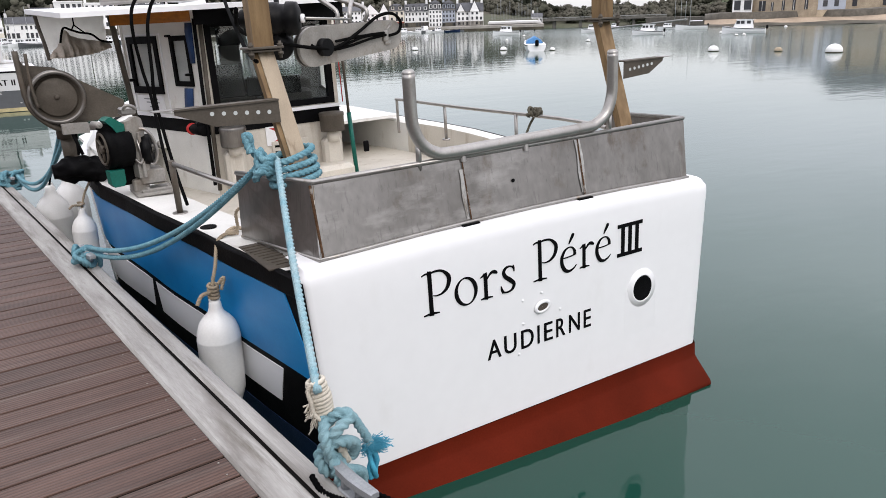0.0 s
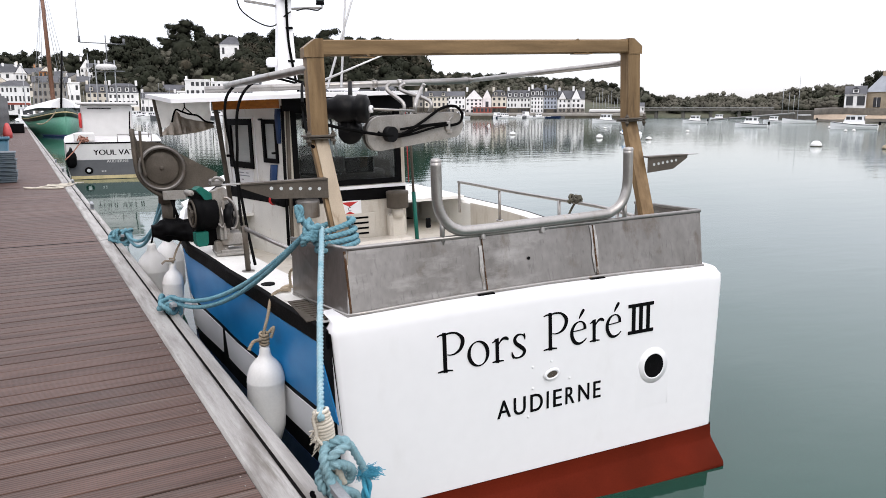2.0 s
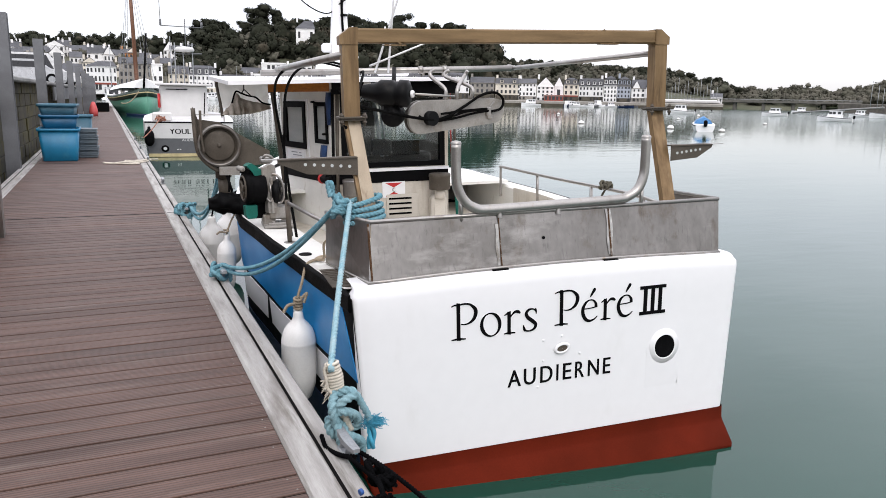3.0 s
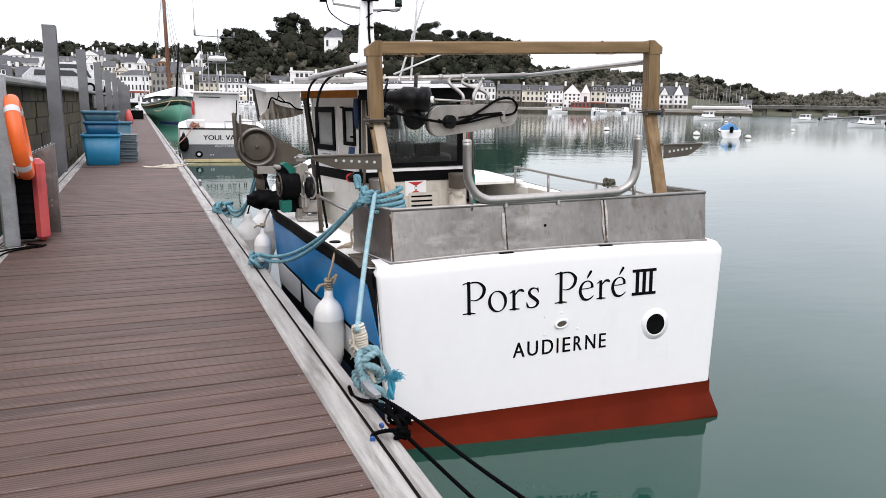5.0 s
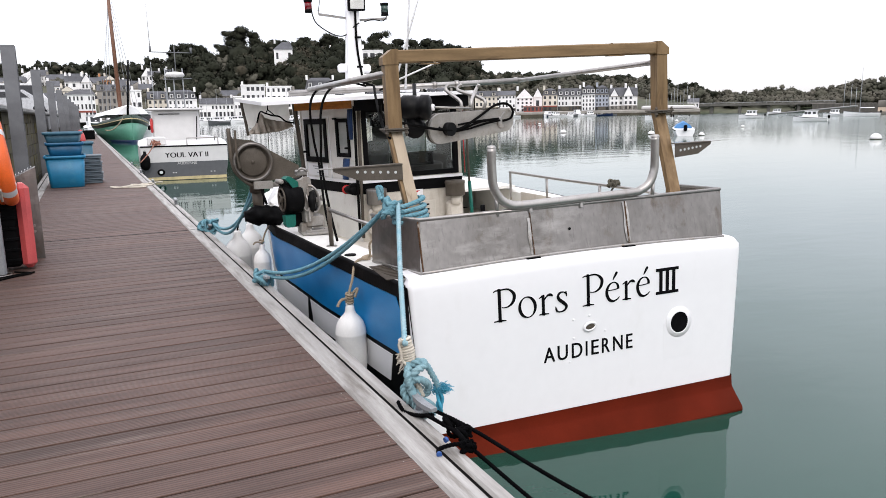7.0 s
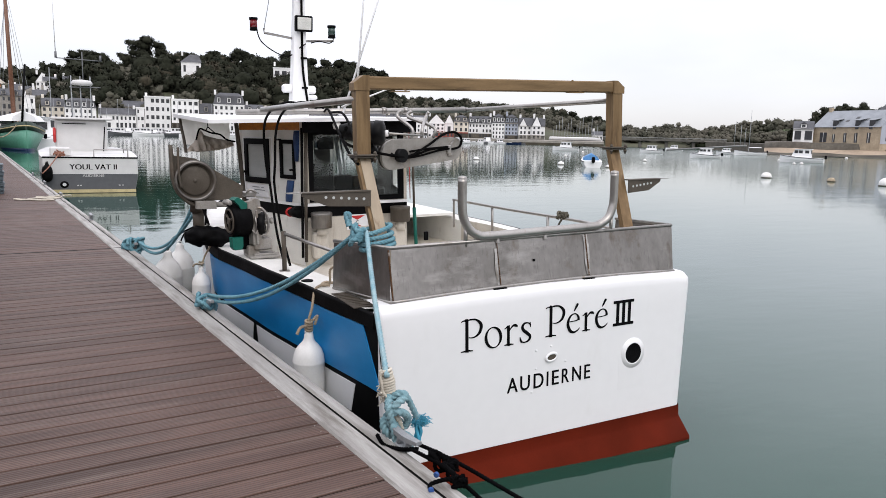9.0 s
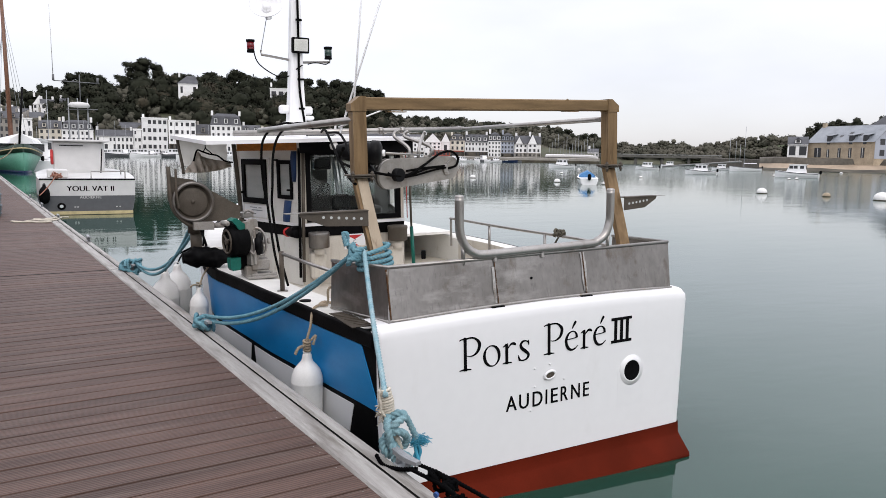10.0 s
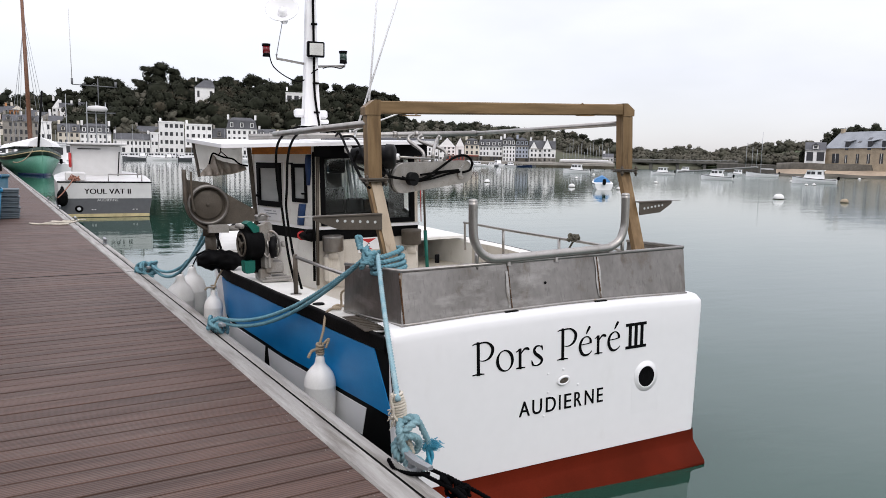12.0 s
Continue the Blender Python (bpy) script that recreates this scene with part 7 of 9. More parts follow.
for k in range(8):
    th = thing("fish_tray", Matrix.Translation((-1.50 + 0.01 * (k % 3), 17.0 + 0.015 * (k % 2), 0.082 * k)), "grey plastic fish tray in a low stack", "tray", "stacked fish trays")
    part("tray_body", Geo().box((0, 0, 0.036), (0.40, 0.72, 0.058), 0.01).box((0, 0, 0.072), (0.44, 0.76, 0.014), 0.005), GREYTUB, th)
g = Geo().box((-1.9, 62, 0.35), (0.9, 0.8, 0.7), 0.05)
solid("dark_bin", g, DARK, "dark bin at the pontoon's far end", "bin")
g = Geo().lathe([(0, 0), (0.24, 0), (0.26, 0.3), (0.2, 0.6), (0.1, 0.85), (0.0, 0.9)], (-2.25, 50, 0), n=12)
solid("fishing_net", g, REDFADE, "heap of orange-red netting on the pontoon", "net")


# ---- far side of the harbour ----
EYE0 = Vector((-1.7, -2.25, 1.52))


def polar(az, dist, z=0.0):
    a = radians(az)
    return Vector((EYE0.x + dist * math.sin(a), EYE0.y + dist * math.cos(a), z))


def up(el, dist):
    return EYE0.z + dist * math.tan(radians(el))


RIDGE = ((-60, 2.2), (-20, 2.6), (-8, 2.75), (0, 2.7), (3, 2.8), (6, 3.4), (9, 4.0), (12, 4.35), (18, 4.4), (24, 4.0), (26.5, 3.5), (28.2, 2.3), (31, 2.2), (36, 1.95), (40, 1.65), (43, 1.0), (44.6, 0.55), (47, 0.38), (48.6, 0.62), (50.6, 0.45), (52, 0.72), (54.9, 1.0), (56, 1.15), (57.5, 1.3), (58.5, 1.7), (62, 2.0), (90, 2.2))


def ridge_el(az):
    for (a, ea), (b, eb) in zip(RIDGE, RIDGE[1:]):
        if a <= az <= b:
            t = (az - a) / (b - a)
            return ea + (eb - ea) * t
    return 2.2


R0, R1 = 318.0, 430.0


def ground(az, r):
    """Height of the land behind the far quay."""
    t = max(0.0, min(1.0, (r - R0) / (R1 - R0)))
    top = up(ridge_el(az), R1)
    s = t ** 0.85 * (1.15 - 0.15 * t)
    return 1.6 + (top - 1.6) * s + (1.5 * noise.noise(Vector((az * 0.9, r * 0.02, 3))) if r > R0 + 8 else 0)


def land(name, az0, az1, mat, label, step=0.6, shore=0.0):
    n = int((az1 - az0) / step)
    rs = [R0 - 6, R0, R0 + 10, R0 + 25, R0 + 45, R0 + 70, R1 - 20, R1, R1 + 60, R1 + 250]
    if shore:
        rs = [shore, shore + 4, shore + 12, R0 + 60, R1 - 20, R1, R1 + 60, R1 + 250]
    rings = [[polar(az0 + (az1 - az0) * i / n, r, WATER - 0.6 if r == shore else (0.3 if r == shore + 4 else 1.2) if shore and r < shore + 13 else ground(az0 + (az1 - az0) * i / n, r) if r <= R1 else ground(az0 + (az1 - az0) * i / n, R1) * (1 if r < R1 + 70 else 0.75)) for r in rs] for i in range(n + 1)]
    solid(name, Geo().loft(rings), mat, label, "hill", kind="structure")


land("ground_1", -60, 29.4, HILL, "wooded hillside behind the old port town")
land("ground_2", 29.4, 43.6, HILL, "low wooded ridge beyond the quay")
land("ground_3", 43.6, 50.2, HILL, "scrub-covered bank beyond the bridge", shore=352)
land("ground_5", 50.2, 57.0, FIELD, "green pasture slope above the river", shore=330)
land("ground_4", 57.0, 90.0, HILL, "scrub-covered rise behind the stone house")
# quay wall along the far side
for a0, a1 in ((-30, 10), (10, 28), (28, 44)):
    n = 14
    rings = [[polar(a0 + (a1 - a0) * i / n, r, z) for r, z in ((306, WATER - 1), (306, 1.25), (306.4, 1.45), (330, 1.6))] for i in range(n + 1)]
    solid("quay_wall", Geo().loft(rings, smooth=False), WALLGREY, "long grey stone quay across the harbour", "quay", kind="structure")
    rings = [[polar(a0 + (a1 - a0) * i / n, r, z) for r, z in ((305.7, WATER - 0.3), (305.7, 0.25), (306, 0.4))] for i in range(n + 1)]
    solid("trim", Geo().loft(rings, smooth=False), SEAWEED, "dark weedy tideline on the quay", "quay", kind="structure")


def house_(az0, az1, dist, base, eave_el, ridge_el_, style, floors, bays, wallm, roofm, label, deep=9.0, dormers=0, chimneys=1, shop=None, turn=0.0, openings=True):
    """A harbour house facing the water: walls, roof, chimneys and rows of windows."""
    mid = (az0 + az1) / 2
    w = 2 * dist * math.tan(radians((az1 - az0) / 2))
    eave, top = up(eave_el, dist) - base, up(ridge_el_, dist) - base
    c = polar(mid, dist, base)
    th = thing("house", Matrix.Translation(c) @ Matrix.Rotation(radians(turn - mid), 4, "Z"), label, "house", "houses along the harbour")
    part("wall", Geo().box((0, deep / 2, eave / 2 - 0.5), (w, deep, eave + 1.0)), wallm, th)
    o = 0.35
    if style == "gable":
        part("roof", Geo().prism([(-o, -0.15), (deep / 2, top - eave), (deep + o, -0.15), (deep / 2, top - eave - 0.25)], ((-w / 2 - 0.1, 0, eave), (0, 1, 0), (0, 0, 1)), ((w / 2 + 0.1, 0, eave), (0, 1, 0), (0, 0, 1))), roofm, th)
        part("gable_wall", Geo().prism([(0.05, -0.1), (deep / 2, top - eave - 0.3), (deep - 0.05, -0.1)], ((-w / 2 + 0.02, 0, eave), (0, 1, 0), (0, 0, 1)), ((w / 2 - 0.02, 0, eave), (0, 1, 0), (0, 0, 1))), wallm, th)
    elif style == "front":
        part("roof", Geo().prism([(-w / 2 - o, -0.1), (0, top - eave + 0.15), (w / 2 + o, -0.1), (0, top - eave - 0.15)], ((0, 0.12, eave), (1, 0, 0), (0, 0, 1)), ((0, deep, eave), (1, 0, 0), (0, 0, 1))), roofm, th)
        part("gable_wall", Geo().prism([(-w / 2, -0.05), (w / 2, -0.05), (0, top - eave - 0.1)], ((0, 0.0, eave), (1, 0, 0), (0, 0, 1)), ((0, 0.4, eave), (1, 0, 0), (0, 0, 1))), wallm, th)
    elif style == "mansard":
        h = top - eave
        q = lambda i, z: [Vector((-w / 2 - 0.2 + i, -0.2 + i, z)), Vector((w / 2 + 0.2 - i, -0.2 + i, z)), Vector((w / 2 + 0.2 - i, deep - i, z)), Vector((-w / 2 - 0.2 + i, deep - i, z))]
        part("roof", Geo().loft([q(0, eave), q(0.9, eave + h * 0.75), q(2.6, eave + h)], closed=True, smooth=False, ends=True), roofm, th)
    elif style == "hip":
        h = top - eave
        part("roof", Geo().add([(-w / 2 - o, -o, eave), (w / 2 + o, -o, eave), (w / 2 + o, deep + o, eave), (-w / 2 - o, deep + o, eave), (-w / 2 + deep * 0.45, deep / 2, top), (w / 2 - deep * 0.1, deep / 2, top)], [(0, 1, 5, 4), (1, 2, 5), (2, 3, 4, 5), (3, 0, 4), (3, 2, 1, 0)]), roofm, th)
    else:
        part("roof", Geo().box((0, deep / 2, eave + 0.1), (w + 0.4, deep + 0.4, 0.25), 0.03), wallm, th)
    for k in range(chimneys):
        x = (-w / 2 + 0.6) if k == 0 else (w / 2 - 0.6)
        part("chimney", Geo().box((x, deep * 0.5, top + 0.2), (0.9, 0.7, 2.0), 0.05), wallm, th)
    fh = eave / floors
    own = random.Random(int(az0 * 100) + 7)
    kind_ = own.random()
    part("cornice", Geo().box((0, -0.10, eave - 0.12), (w + 0.1, 0.24, 0.24)), wallm if kind_ < 0.6 else WALLGREY, th)
    if floors > 2 and kind_ > 0.35:
        part("ground_storey", Geo().box((0, -0.03, fh * 0.48), (w - 0.1, 0.08, fh * 0.96)), own.choice((WALLGREY, WALLCREAM, DARKSTONE, WALLGREY)), th)
    for f in range(floors if openings else 0):
        for b in range(bays):
            if own.random() < 0.07:
                continue
            x = -w / 2 + w * (b + 0.5) / bays + own.uniform(-0.08, 0.08)
            ww, hh = min(1.15, w / bays * 0.46) * own.uniform(0.85, 1.12), fh * (0.60 if f < floors - 1 else 0.48)
            if style == "flat":
                ww, hh = w / bays * own.choice((0.62, 0.62, 0.40)), fh * 0.46
            if f == 0 and (shop or kind_ > 0.5):
                ww, hh = w / bays * own.uniform(0.45, 0.78), fh * 0.66
            win = part("window", Geo().box((x, -0.02, fh * (f + 0.52)), (ww, 0.10, hh)), WINDOW, th)
            if dist < 250:
                part("sill", Geo().box((x, -0.06, fh * (f + 0.52) - hh / 2 - 0.06), (ww + 0.2, 0.14, 0.1)), wallm, win)
    if shop:
        part("shopfront", Geo().box((0, -0.04, fh * 0.93), (w * 0.96, 0.16, fh * 0.22)), shop, th)
    for k in range(dormers):
        x = -w / 2 + w * (k + 0.5) / dormers
        zc = eave + (top - eave) * 0.36
        dm = part("dormer", Geo().box((x, 0.75, zc), (1.3, 1.5, (top - eave) * 0.42)), wallm, th)
        part("dormer_pane", Geo().box((x, -0.02, zc), (0.8, 0.06, (top - eave) * 0.30)), WINDOW, dm)
        part("dormer_roof", Geo().prism([(-0.8, 0), (0.8, 0), (0, 0.6)], ((x, -0.15, zc + (top - eave) * 0.21), (1, 0, 0), (0, 0, 1)), ((x, 1.9, zc + (top - eave) * 0.21), (1, 0, 0), (0, 0, 1))), roofm, dm)
    return th


D, B = 318.0, 1.5
W_, C_, G_ = WALLWHITE, WALLCREAM, WALLGREY
# (from, to, distance, base, eave, ridge, roof, floors, bays, wall, roof material, dormers, chimneys, shop)
for row in (
    (-17, -14.6, 280, 1.7, 1.3, 2.0, "gable", 3, 6, W_, SLATE, 2, 2, None), (-14.4, -12.5, 290, 1.7, 1.6, 2.3, "gable", 3, 5, G_, SLATE, 0, 1, None),
    (-12.3, -10.4, 270, 1.7, 1.5, 2.1, "front", 3, 4, W_, SLATE, 0, 1, None), (-10.2, -8.2, 285, 1.7, 1.4, 2.2, "gable", 3, 5, W_, SLATE, 2, 2, None),
    (-8.0, -6.4, 270, 1.7, 1.45, 2.15, "gable", 3, 5, W_, SLATE, 0, 2, None), (-6.2, -4.7, 290, 1.8, 1.5, 2.05, "gable", 2, 4, W_, SLATE, 2, 1, None),
    (-4.6, -3.4, 270, 1.8, 1.55, 2.35, "front", 3, 3, W_, SLATE, 0, 1, None), (-3.3, -1.9, 280, 1.8, 1.3, 1.9, "gable", 3, 4, G_, SLATE, 0, 2, None),
    (-1.72, 0.2, 300, 1.8, 1.75, 2.12, "hip", 3, 8, W_, SLATE, 0, 0, REDSHOP), (0.35, 2.45, 318, 1.8, 2.0, 2.45, "gable", 4, 7, G_, SLATE, 3, 2, None),
    (2.5, 3.2, 318, 1.6, 2.0, 2.1, "flat", 3, 2, W_, SLATE, 0, 1, None), (3.55, 4.95, 322, 1.6, 1.4, 1.98, "gable", 3, 4, C_, SLATE, 2, 2, None),
    (4.95, 6.9, D, B, 1.34, 2.03, "mansard", 3, 7, W_, SLATE, 4, 2, None), (7.02, 9.45, D, B, 0.98, 1.45, "gable", 2, 9, W_, SLATE, 0, 2, None), (9.47, 10.0, D, B, 1.5, 1.62, "flat", 3, 2, W_, SLATE, 0, 0, None),
    (8.45, 10.0, 332, 2.2, 1.58, 2.0, "gable", 3, 5, G_, SLATE, 0, 2, None), (10.03, 11.76, D, B, 2.32, 2.4, "flat", 4, 5, W_, SLATE, 0, 1, None),
    (11.82, 13.68, D, B, 2.2, 2.3, "flat", 4, 5, W_, SLATE, 0, 1, None), (13.72, 14.68, D, B, 1.3, 2.02, "gable", 2, 2, G_, SLATE, 1, 1, None),
    (14.72, 16.9, D, B, 1.95, 2.82, "mansard", 4, 6, W_, SLATE, 3, 2, None), (16.95, 18.25, D, B, 1.5, 2.05, "gable", 3, 5, W_, SLATE, 2, 1, None),
    (18.3, 19.9, D, B, 1.2, 1.8, "gable", 3, 5, C_, SLATE, 0, 2, None), (20.0, 21.8, D, B, 1.35, 1.9, "gable", 3, 6, W_, SLATE, 2, 1, None),
    (21.9, 23.6, D, B, 1.2, 1.75, "gable", 3, 5, G_, SLATE, 0, 2, None), (23.7, 25.5, D, B, 1.4, 1.95, "mansard", 3, 6, W_, SLATE, 3, 1, None),
    (25.6, 27.4, D, B, 1.25, 1.7, "gable", 3, 5, G_, SLATE, 0, 1, None), (27.5, 29.4, D, B, 1.2, 1.65, "gable", 3, 6, C_, SLATE, 2, 2, None),
    (29.25, 30.58, D, B, 1.26, 1.62, "gable", 4, 5, W_, SLATE, 0, 1, None), (30.62, 31.9, D, B, 1.05, 1.72, "front", 4, 4, W_, SLATE, 0, 1, None), (31.92, 32.58, D, B, 1.1, 1.74, "front", 1, 1, W_, SLATE, 0, 0, None), (31.2, 32.6, 309, B, 0.38, 0.5, "flat", 1, 5, REDSHOP, SLATE, 0, 0, None),
    (32.62, 33.72, D, B, 1.22, 1.72, "mansard", 3, 3, C_, SLATE, 2, 1, REDSHOP), (33.75, 35.52, D, B, 1.12, 1.7, "gable", 3, 7, W_, SLATE, 4, 2, None),
    (35.55, 36.5, D, B, 1.18, 1.9, "mansard", 4, 4, W_, SLATE, 3, 1, None), (36.53, 37.5, D, B, 1.18, 1.86, "mansard", 4, 4, WALLBLUE, SLATE, 3, 1, None), (37.55, 39.57, D, B, 1.02, 1.66, "gable", 3, 6, W_, SLATE, 0, 2, None), (37.62, 38.2, D - 1.2, B, 1.02, 1.55, "front", 3, 2, W_, SLATE, 0, 0, None),
    (38.6, 39.25, D - 1.5, B, 1.05, 1.75, "front", 3, 2, W_, SLATE, 0, 1, None), (43.1, 43.9, 330, B, 0.45, 0.75, "gable", 1, 3, W_, SLATE, 0, 1, None),
):
    a0, a1, d, b, e, r, st, fl_, by, wm, rm, dm_, ch, shop = row
    names = {W_: "white rendered", C_: "cream rendered", G_: "grey stone", WALLBLUE: "blue-grey rendered", REDSHOP: "low red-brown"}
    house_(a0, a1, d, b, e, r, st, fl_, by, wm, rm, f"{names[wm]} harbour house with {fl_} storeys and slate roof", dormers=dm_, chimneys=ch, shop=shop)
# houses up the slope
for a0, a1, d, e, r, st, wm, txt in ((12.55, 13.9, 375, 4.85, 5.45, "hip", W_, "white villa"), (19.0, 20.6, 385, 4.75, 5.05, "flat", W_, "white villa"), (-7.4, -6.6, 350, 2.3, 2.7, "gable", W_, "white house"), (-6.3, -5.4, 360, 2.35, 2.75, "gable", W_, "white house"), (-5.0, -4.2, 345, 2.2, 2.6, "gable", G_, "grey house"), (-3.9, -3.0, 350, 2.5, 3.0, "front", W_, "white house"), (-2.7, -1.9, 360, 2.3, 2.7, "gable", W_, "white house"), (-1.6, -0.9, 370, 2.6, 3.05, "gable", W_, "white house"), (-0.6, 0.1, 365, 2.55, 3.1, "front", W_, "white house"), (0.5, 1.3, 380, 2.7, 3.0, "gable", WALLORANGE, "orange house"), (1.7, 2.5, 360, 2.4, 2.8, "gable", W_, "white house"), (3.3, 4.1, 390, 3.0, 3.6, "front", W_, "white house"), (4.9, 5.5, 380, 3.1, 3.5, "gable", W_, "white house"), (-9.5, -8.5, 350, 2.2, 2.6, "gable", W_, "white house"), (-11.5, -10.5, 350, 2.3, 2.7, "gable", W_, "white house"), (-13.5, -12.6, 350, 2.1, 2.5, "gable", W_, "white house")):
    mid = (a0 + a1) / 2
    house_(a0, a1, d, ground(mid, d) - 1.0, e, r, st, 2, 3, wm, SLATE, f"{txt} up on the hillside", chimneys=1)

# more small houses crowding the slope above the port
rnd = random.Random(77)
for k in range(30):
    mid = -13 + 17.5 * (k + rnd.random() * 0.8) / 30
    d = rnd.uniform(332, 405)
    base = ground(mid, d) - 1.0
    half = rnd.uniform(0.40, 0.75)
    el = lambda h: math.degrees(math.atan((base + h - EYE0.z) / d))
    hh = rnd.uniform(4.5, 6.5)
    wm = rnd.choice((W_, W_, W_, W_, G_, C_))
    house_(mid - half, mid + half, d, base, el(hh), el(hh + rnd.uniform(2.0, 3.0)), rnd.choice(("gable", "gable", "front")), 2, rnd.choice((2, 3, 4)), wm, SLATE, ("grey" if wm is G_ else "white") + " slate-roofed house up on the hillside", chimneys=rnd.choice((1, 2)))

# stone house and its neighbour on the near right bank
RB = 197.0
rs = [(RB - 14, WATER - 0.8), (RB - 5, WATER + 0.05), (RB + 2, 0.2), (RB + 8, 1.0), (RB + 8.6, 2.4), (RB + 14, 2.7), (RB + 70, 2.9), (RB + 150, 3.0)]
n_ = 40
bank = lambda az, r, z: polar(az, r + 18 * max(0, (57.5 - az) / 2.5) ** 1.5 + 1.2 * math.sin(az * 3.1), z + 0.15 * math.sin(az * 5 + r))
solid("shore", Geo().loft([[bank(55.2 + 40 * i / n_, r, z) for r, z in rs[:4]] for i in range(n_ + 1)]), SAND, "tan sandy shore below the stone house", "shore", kind="structure")
solid("pavement", Geo().loft([[bank(55.2 + 40 * i / n_, r, z) for r, z in rs[3:]] for i in range(n_ + 1)]), DARKSTONE, "stone edged bank with grass", "bank", kind="structure")
solid("trim_shore", Geo().loft([[bank(55.2 + 40 * i / n_, r, z + 0.06) for r, z in ((RB - 7, WATER - 0.05), (RB - 4.5, WATER + 0.25), (RB - 2, 0.0))] for i in range(n_ + 1)]), SEAWEED, "dark tideline of weed on the shore", "shore", kind="structure")
house_(61.9, 72.0, RB + 45, 2.4, 2.45, 4.1, "hip", 2, 6, WALLSTONE, SLATE, "tall grey-roofed hall behind the stone building", deep=16, chimneys=0)
house_(56.95, 58.22, RB + 16, 2.6, 1.22, 1.78, "gable", 1, 2, W_, SLATE, "small white house beside the granite building", deep=7, chimneys=0, dormers=1)
# the granite barn stands askew: its front runs away from the water
fl_, fr_ = polar(58.2, 215, 2.6), polar(62.22, 203, 2.6)
span = (fr_ - fl_).length
barn = thing("house", Matrix.Translation(fl_) @ Matrix.Rotation(math.atan2(fr_.y - fl_.y, fr_.x - fl_.x), 4, "Z"), "long tan granite building with a pale slate roof", "house", "houses along the harbour")
EH, RH, BD = 4.15, 8.2, 10.0
part("wall", Geo().box((span / 2, BD / 2, EH / 2 - 1.0), (span, BD, EH + 2.0)), WALLSTONE, barn)
part("roof", Geo().prism([(-0.4, -0.25), (BD / 2, RH - EH), (BD + 0.4, -0.25), (BD / 2, RH - EH - 0.25)], ((-0.15, 0, EH), (0, 1, 0), (0, 0, 1)), ((span + 0.15, 0, EH), (0, 1, 0), (0, 0, 1))), SLATELIGHT, barn)
part("gable_wall", Geo().prism([(0.05, -0.1), (BD / 2, RH - EH - 0.3), (BD - 0.05, -0.1)], ((0.02, 0, EH), (0, 1, 0), (0, 0, 1)), ((span - 0.02, 0, EH), (0, 1, 0), (0, 0, 1))), WALLBLUE, barn)
part("end_cladding", Geo().box((span + 0.06, BD / 2, EH / 2), (0.08, BD - 0.1, EH)), WALLBLUE, barn, "grey clad end wall")
part("chimney", Geo().box((0.6, BD * 0.5, RH + 0.2), (1.0, 0.8, 1.2), 0.05), WALLSTONE, barn)
for f, w, z0, z1 in ((0.17, 2.0, 0.2, 2.6), (0.33, 0.7, 0.2, 2.2), (0.50, 0.8, 0.2, 2.5), (0.66, 0.8, 0.2, 2.5), (0.84, 0.9, 0.2, 2.6)):
    win = part("window", Geo().box((f * span, -0.03, (z0 + z1) / 2), (w, 0.10, z1 - z0)), WINDOW, barn)
    part("frame", Geo().box((f * span, -0.07, (z0 + z1) / 2), (0.10, 0.06, z1 - z0)), WALLWHITE, win)
for f in (0.33, 0.66, 0.86):
    dm = part("dormer", Geo().box((f * span, 0.35, EH + 0.35), (0.9, 0.9, 2.1)), WINDOW, barn)
    part("dormer_roof", Geo().prism([(-0.2, 0), (2.6, 0.5), (2.6, 0.62), (-0.2, 0.12)], ((f * span - 0.8, 0, EH + 1.4), (0, 1, 0), (0, 0, 1)), ((f * span + 0.8, 0, EH + 1.4), (0, 1, 0), (0, 0, 1))), SLATELIGHT, dm)
for f, y in ((0.45, 1.6), (0.56, 2.6), (0.72, 2.0)):
    part("skylight", Geo().box((f * span, y, EH + (RH - EH) * y / (BD / 2) + 0.04), (0.9, 0.8, 0.08), 0, Matrix.Rotation(math.atan2(RH - EH, BD / 2), 3, "X")), WINDOW, barn)
for y in (2.5, 6.5):
    for z in (1.4, 4.0):
        part("window", Geo().box((span + 0.09, y, z), (0.08, 1.6, 1.4)), WINDOW, barn)

# road bridge over the river
br = thing("bridge", Matrix.Translation(polar(47.5, 335, 0)) @ Matrix.Rotation(radians(-47.5), 4, "Z"), "long low concrete road bridge on piers", "bridge")
part("deck", Geo().box((-6, 0, 2.75), (72, 8, 1.0), 0.1), BRIDGE, br)
part("parapet", Geo().box((-6, -4, 3.62), (72, 0.25, 0.3)), CONCRETE, br)
for k in range(7):
    part("pier", Geo().box((-38 + 11 * k, 0, 0.8), (1.3, 6, 3.2), 0.2), BRIDGE, br)
for k in range(24):
    part("baluster", Geo().box((-40 + 3 * k, -4, 3.35), (0.25, 0.2, 0.5)), CONCRETE, br)
n_ = 12
solid("causeway", Geo().loft([[polar(51.3 + 5.5 * i / n_, 318 - 95 * i / n_, z) + Vector((dx, dx, 0)) for dx, z in ((0, WATER - 1), (1.0, 0.2), (1.6, 2.5 - 0.6 * i / n_), (12, 2.7 - 0.6 * i / n_))] for i in range(n_ + 1)], smooth=False), DARKSTONE, "dark stone causeway wall leading to the bridge", "wall", kind="structure")
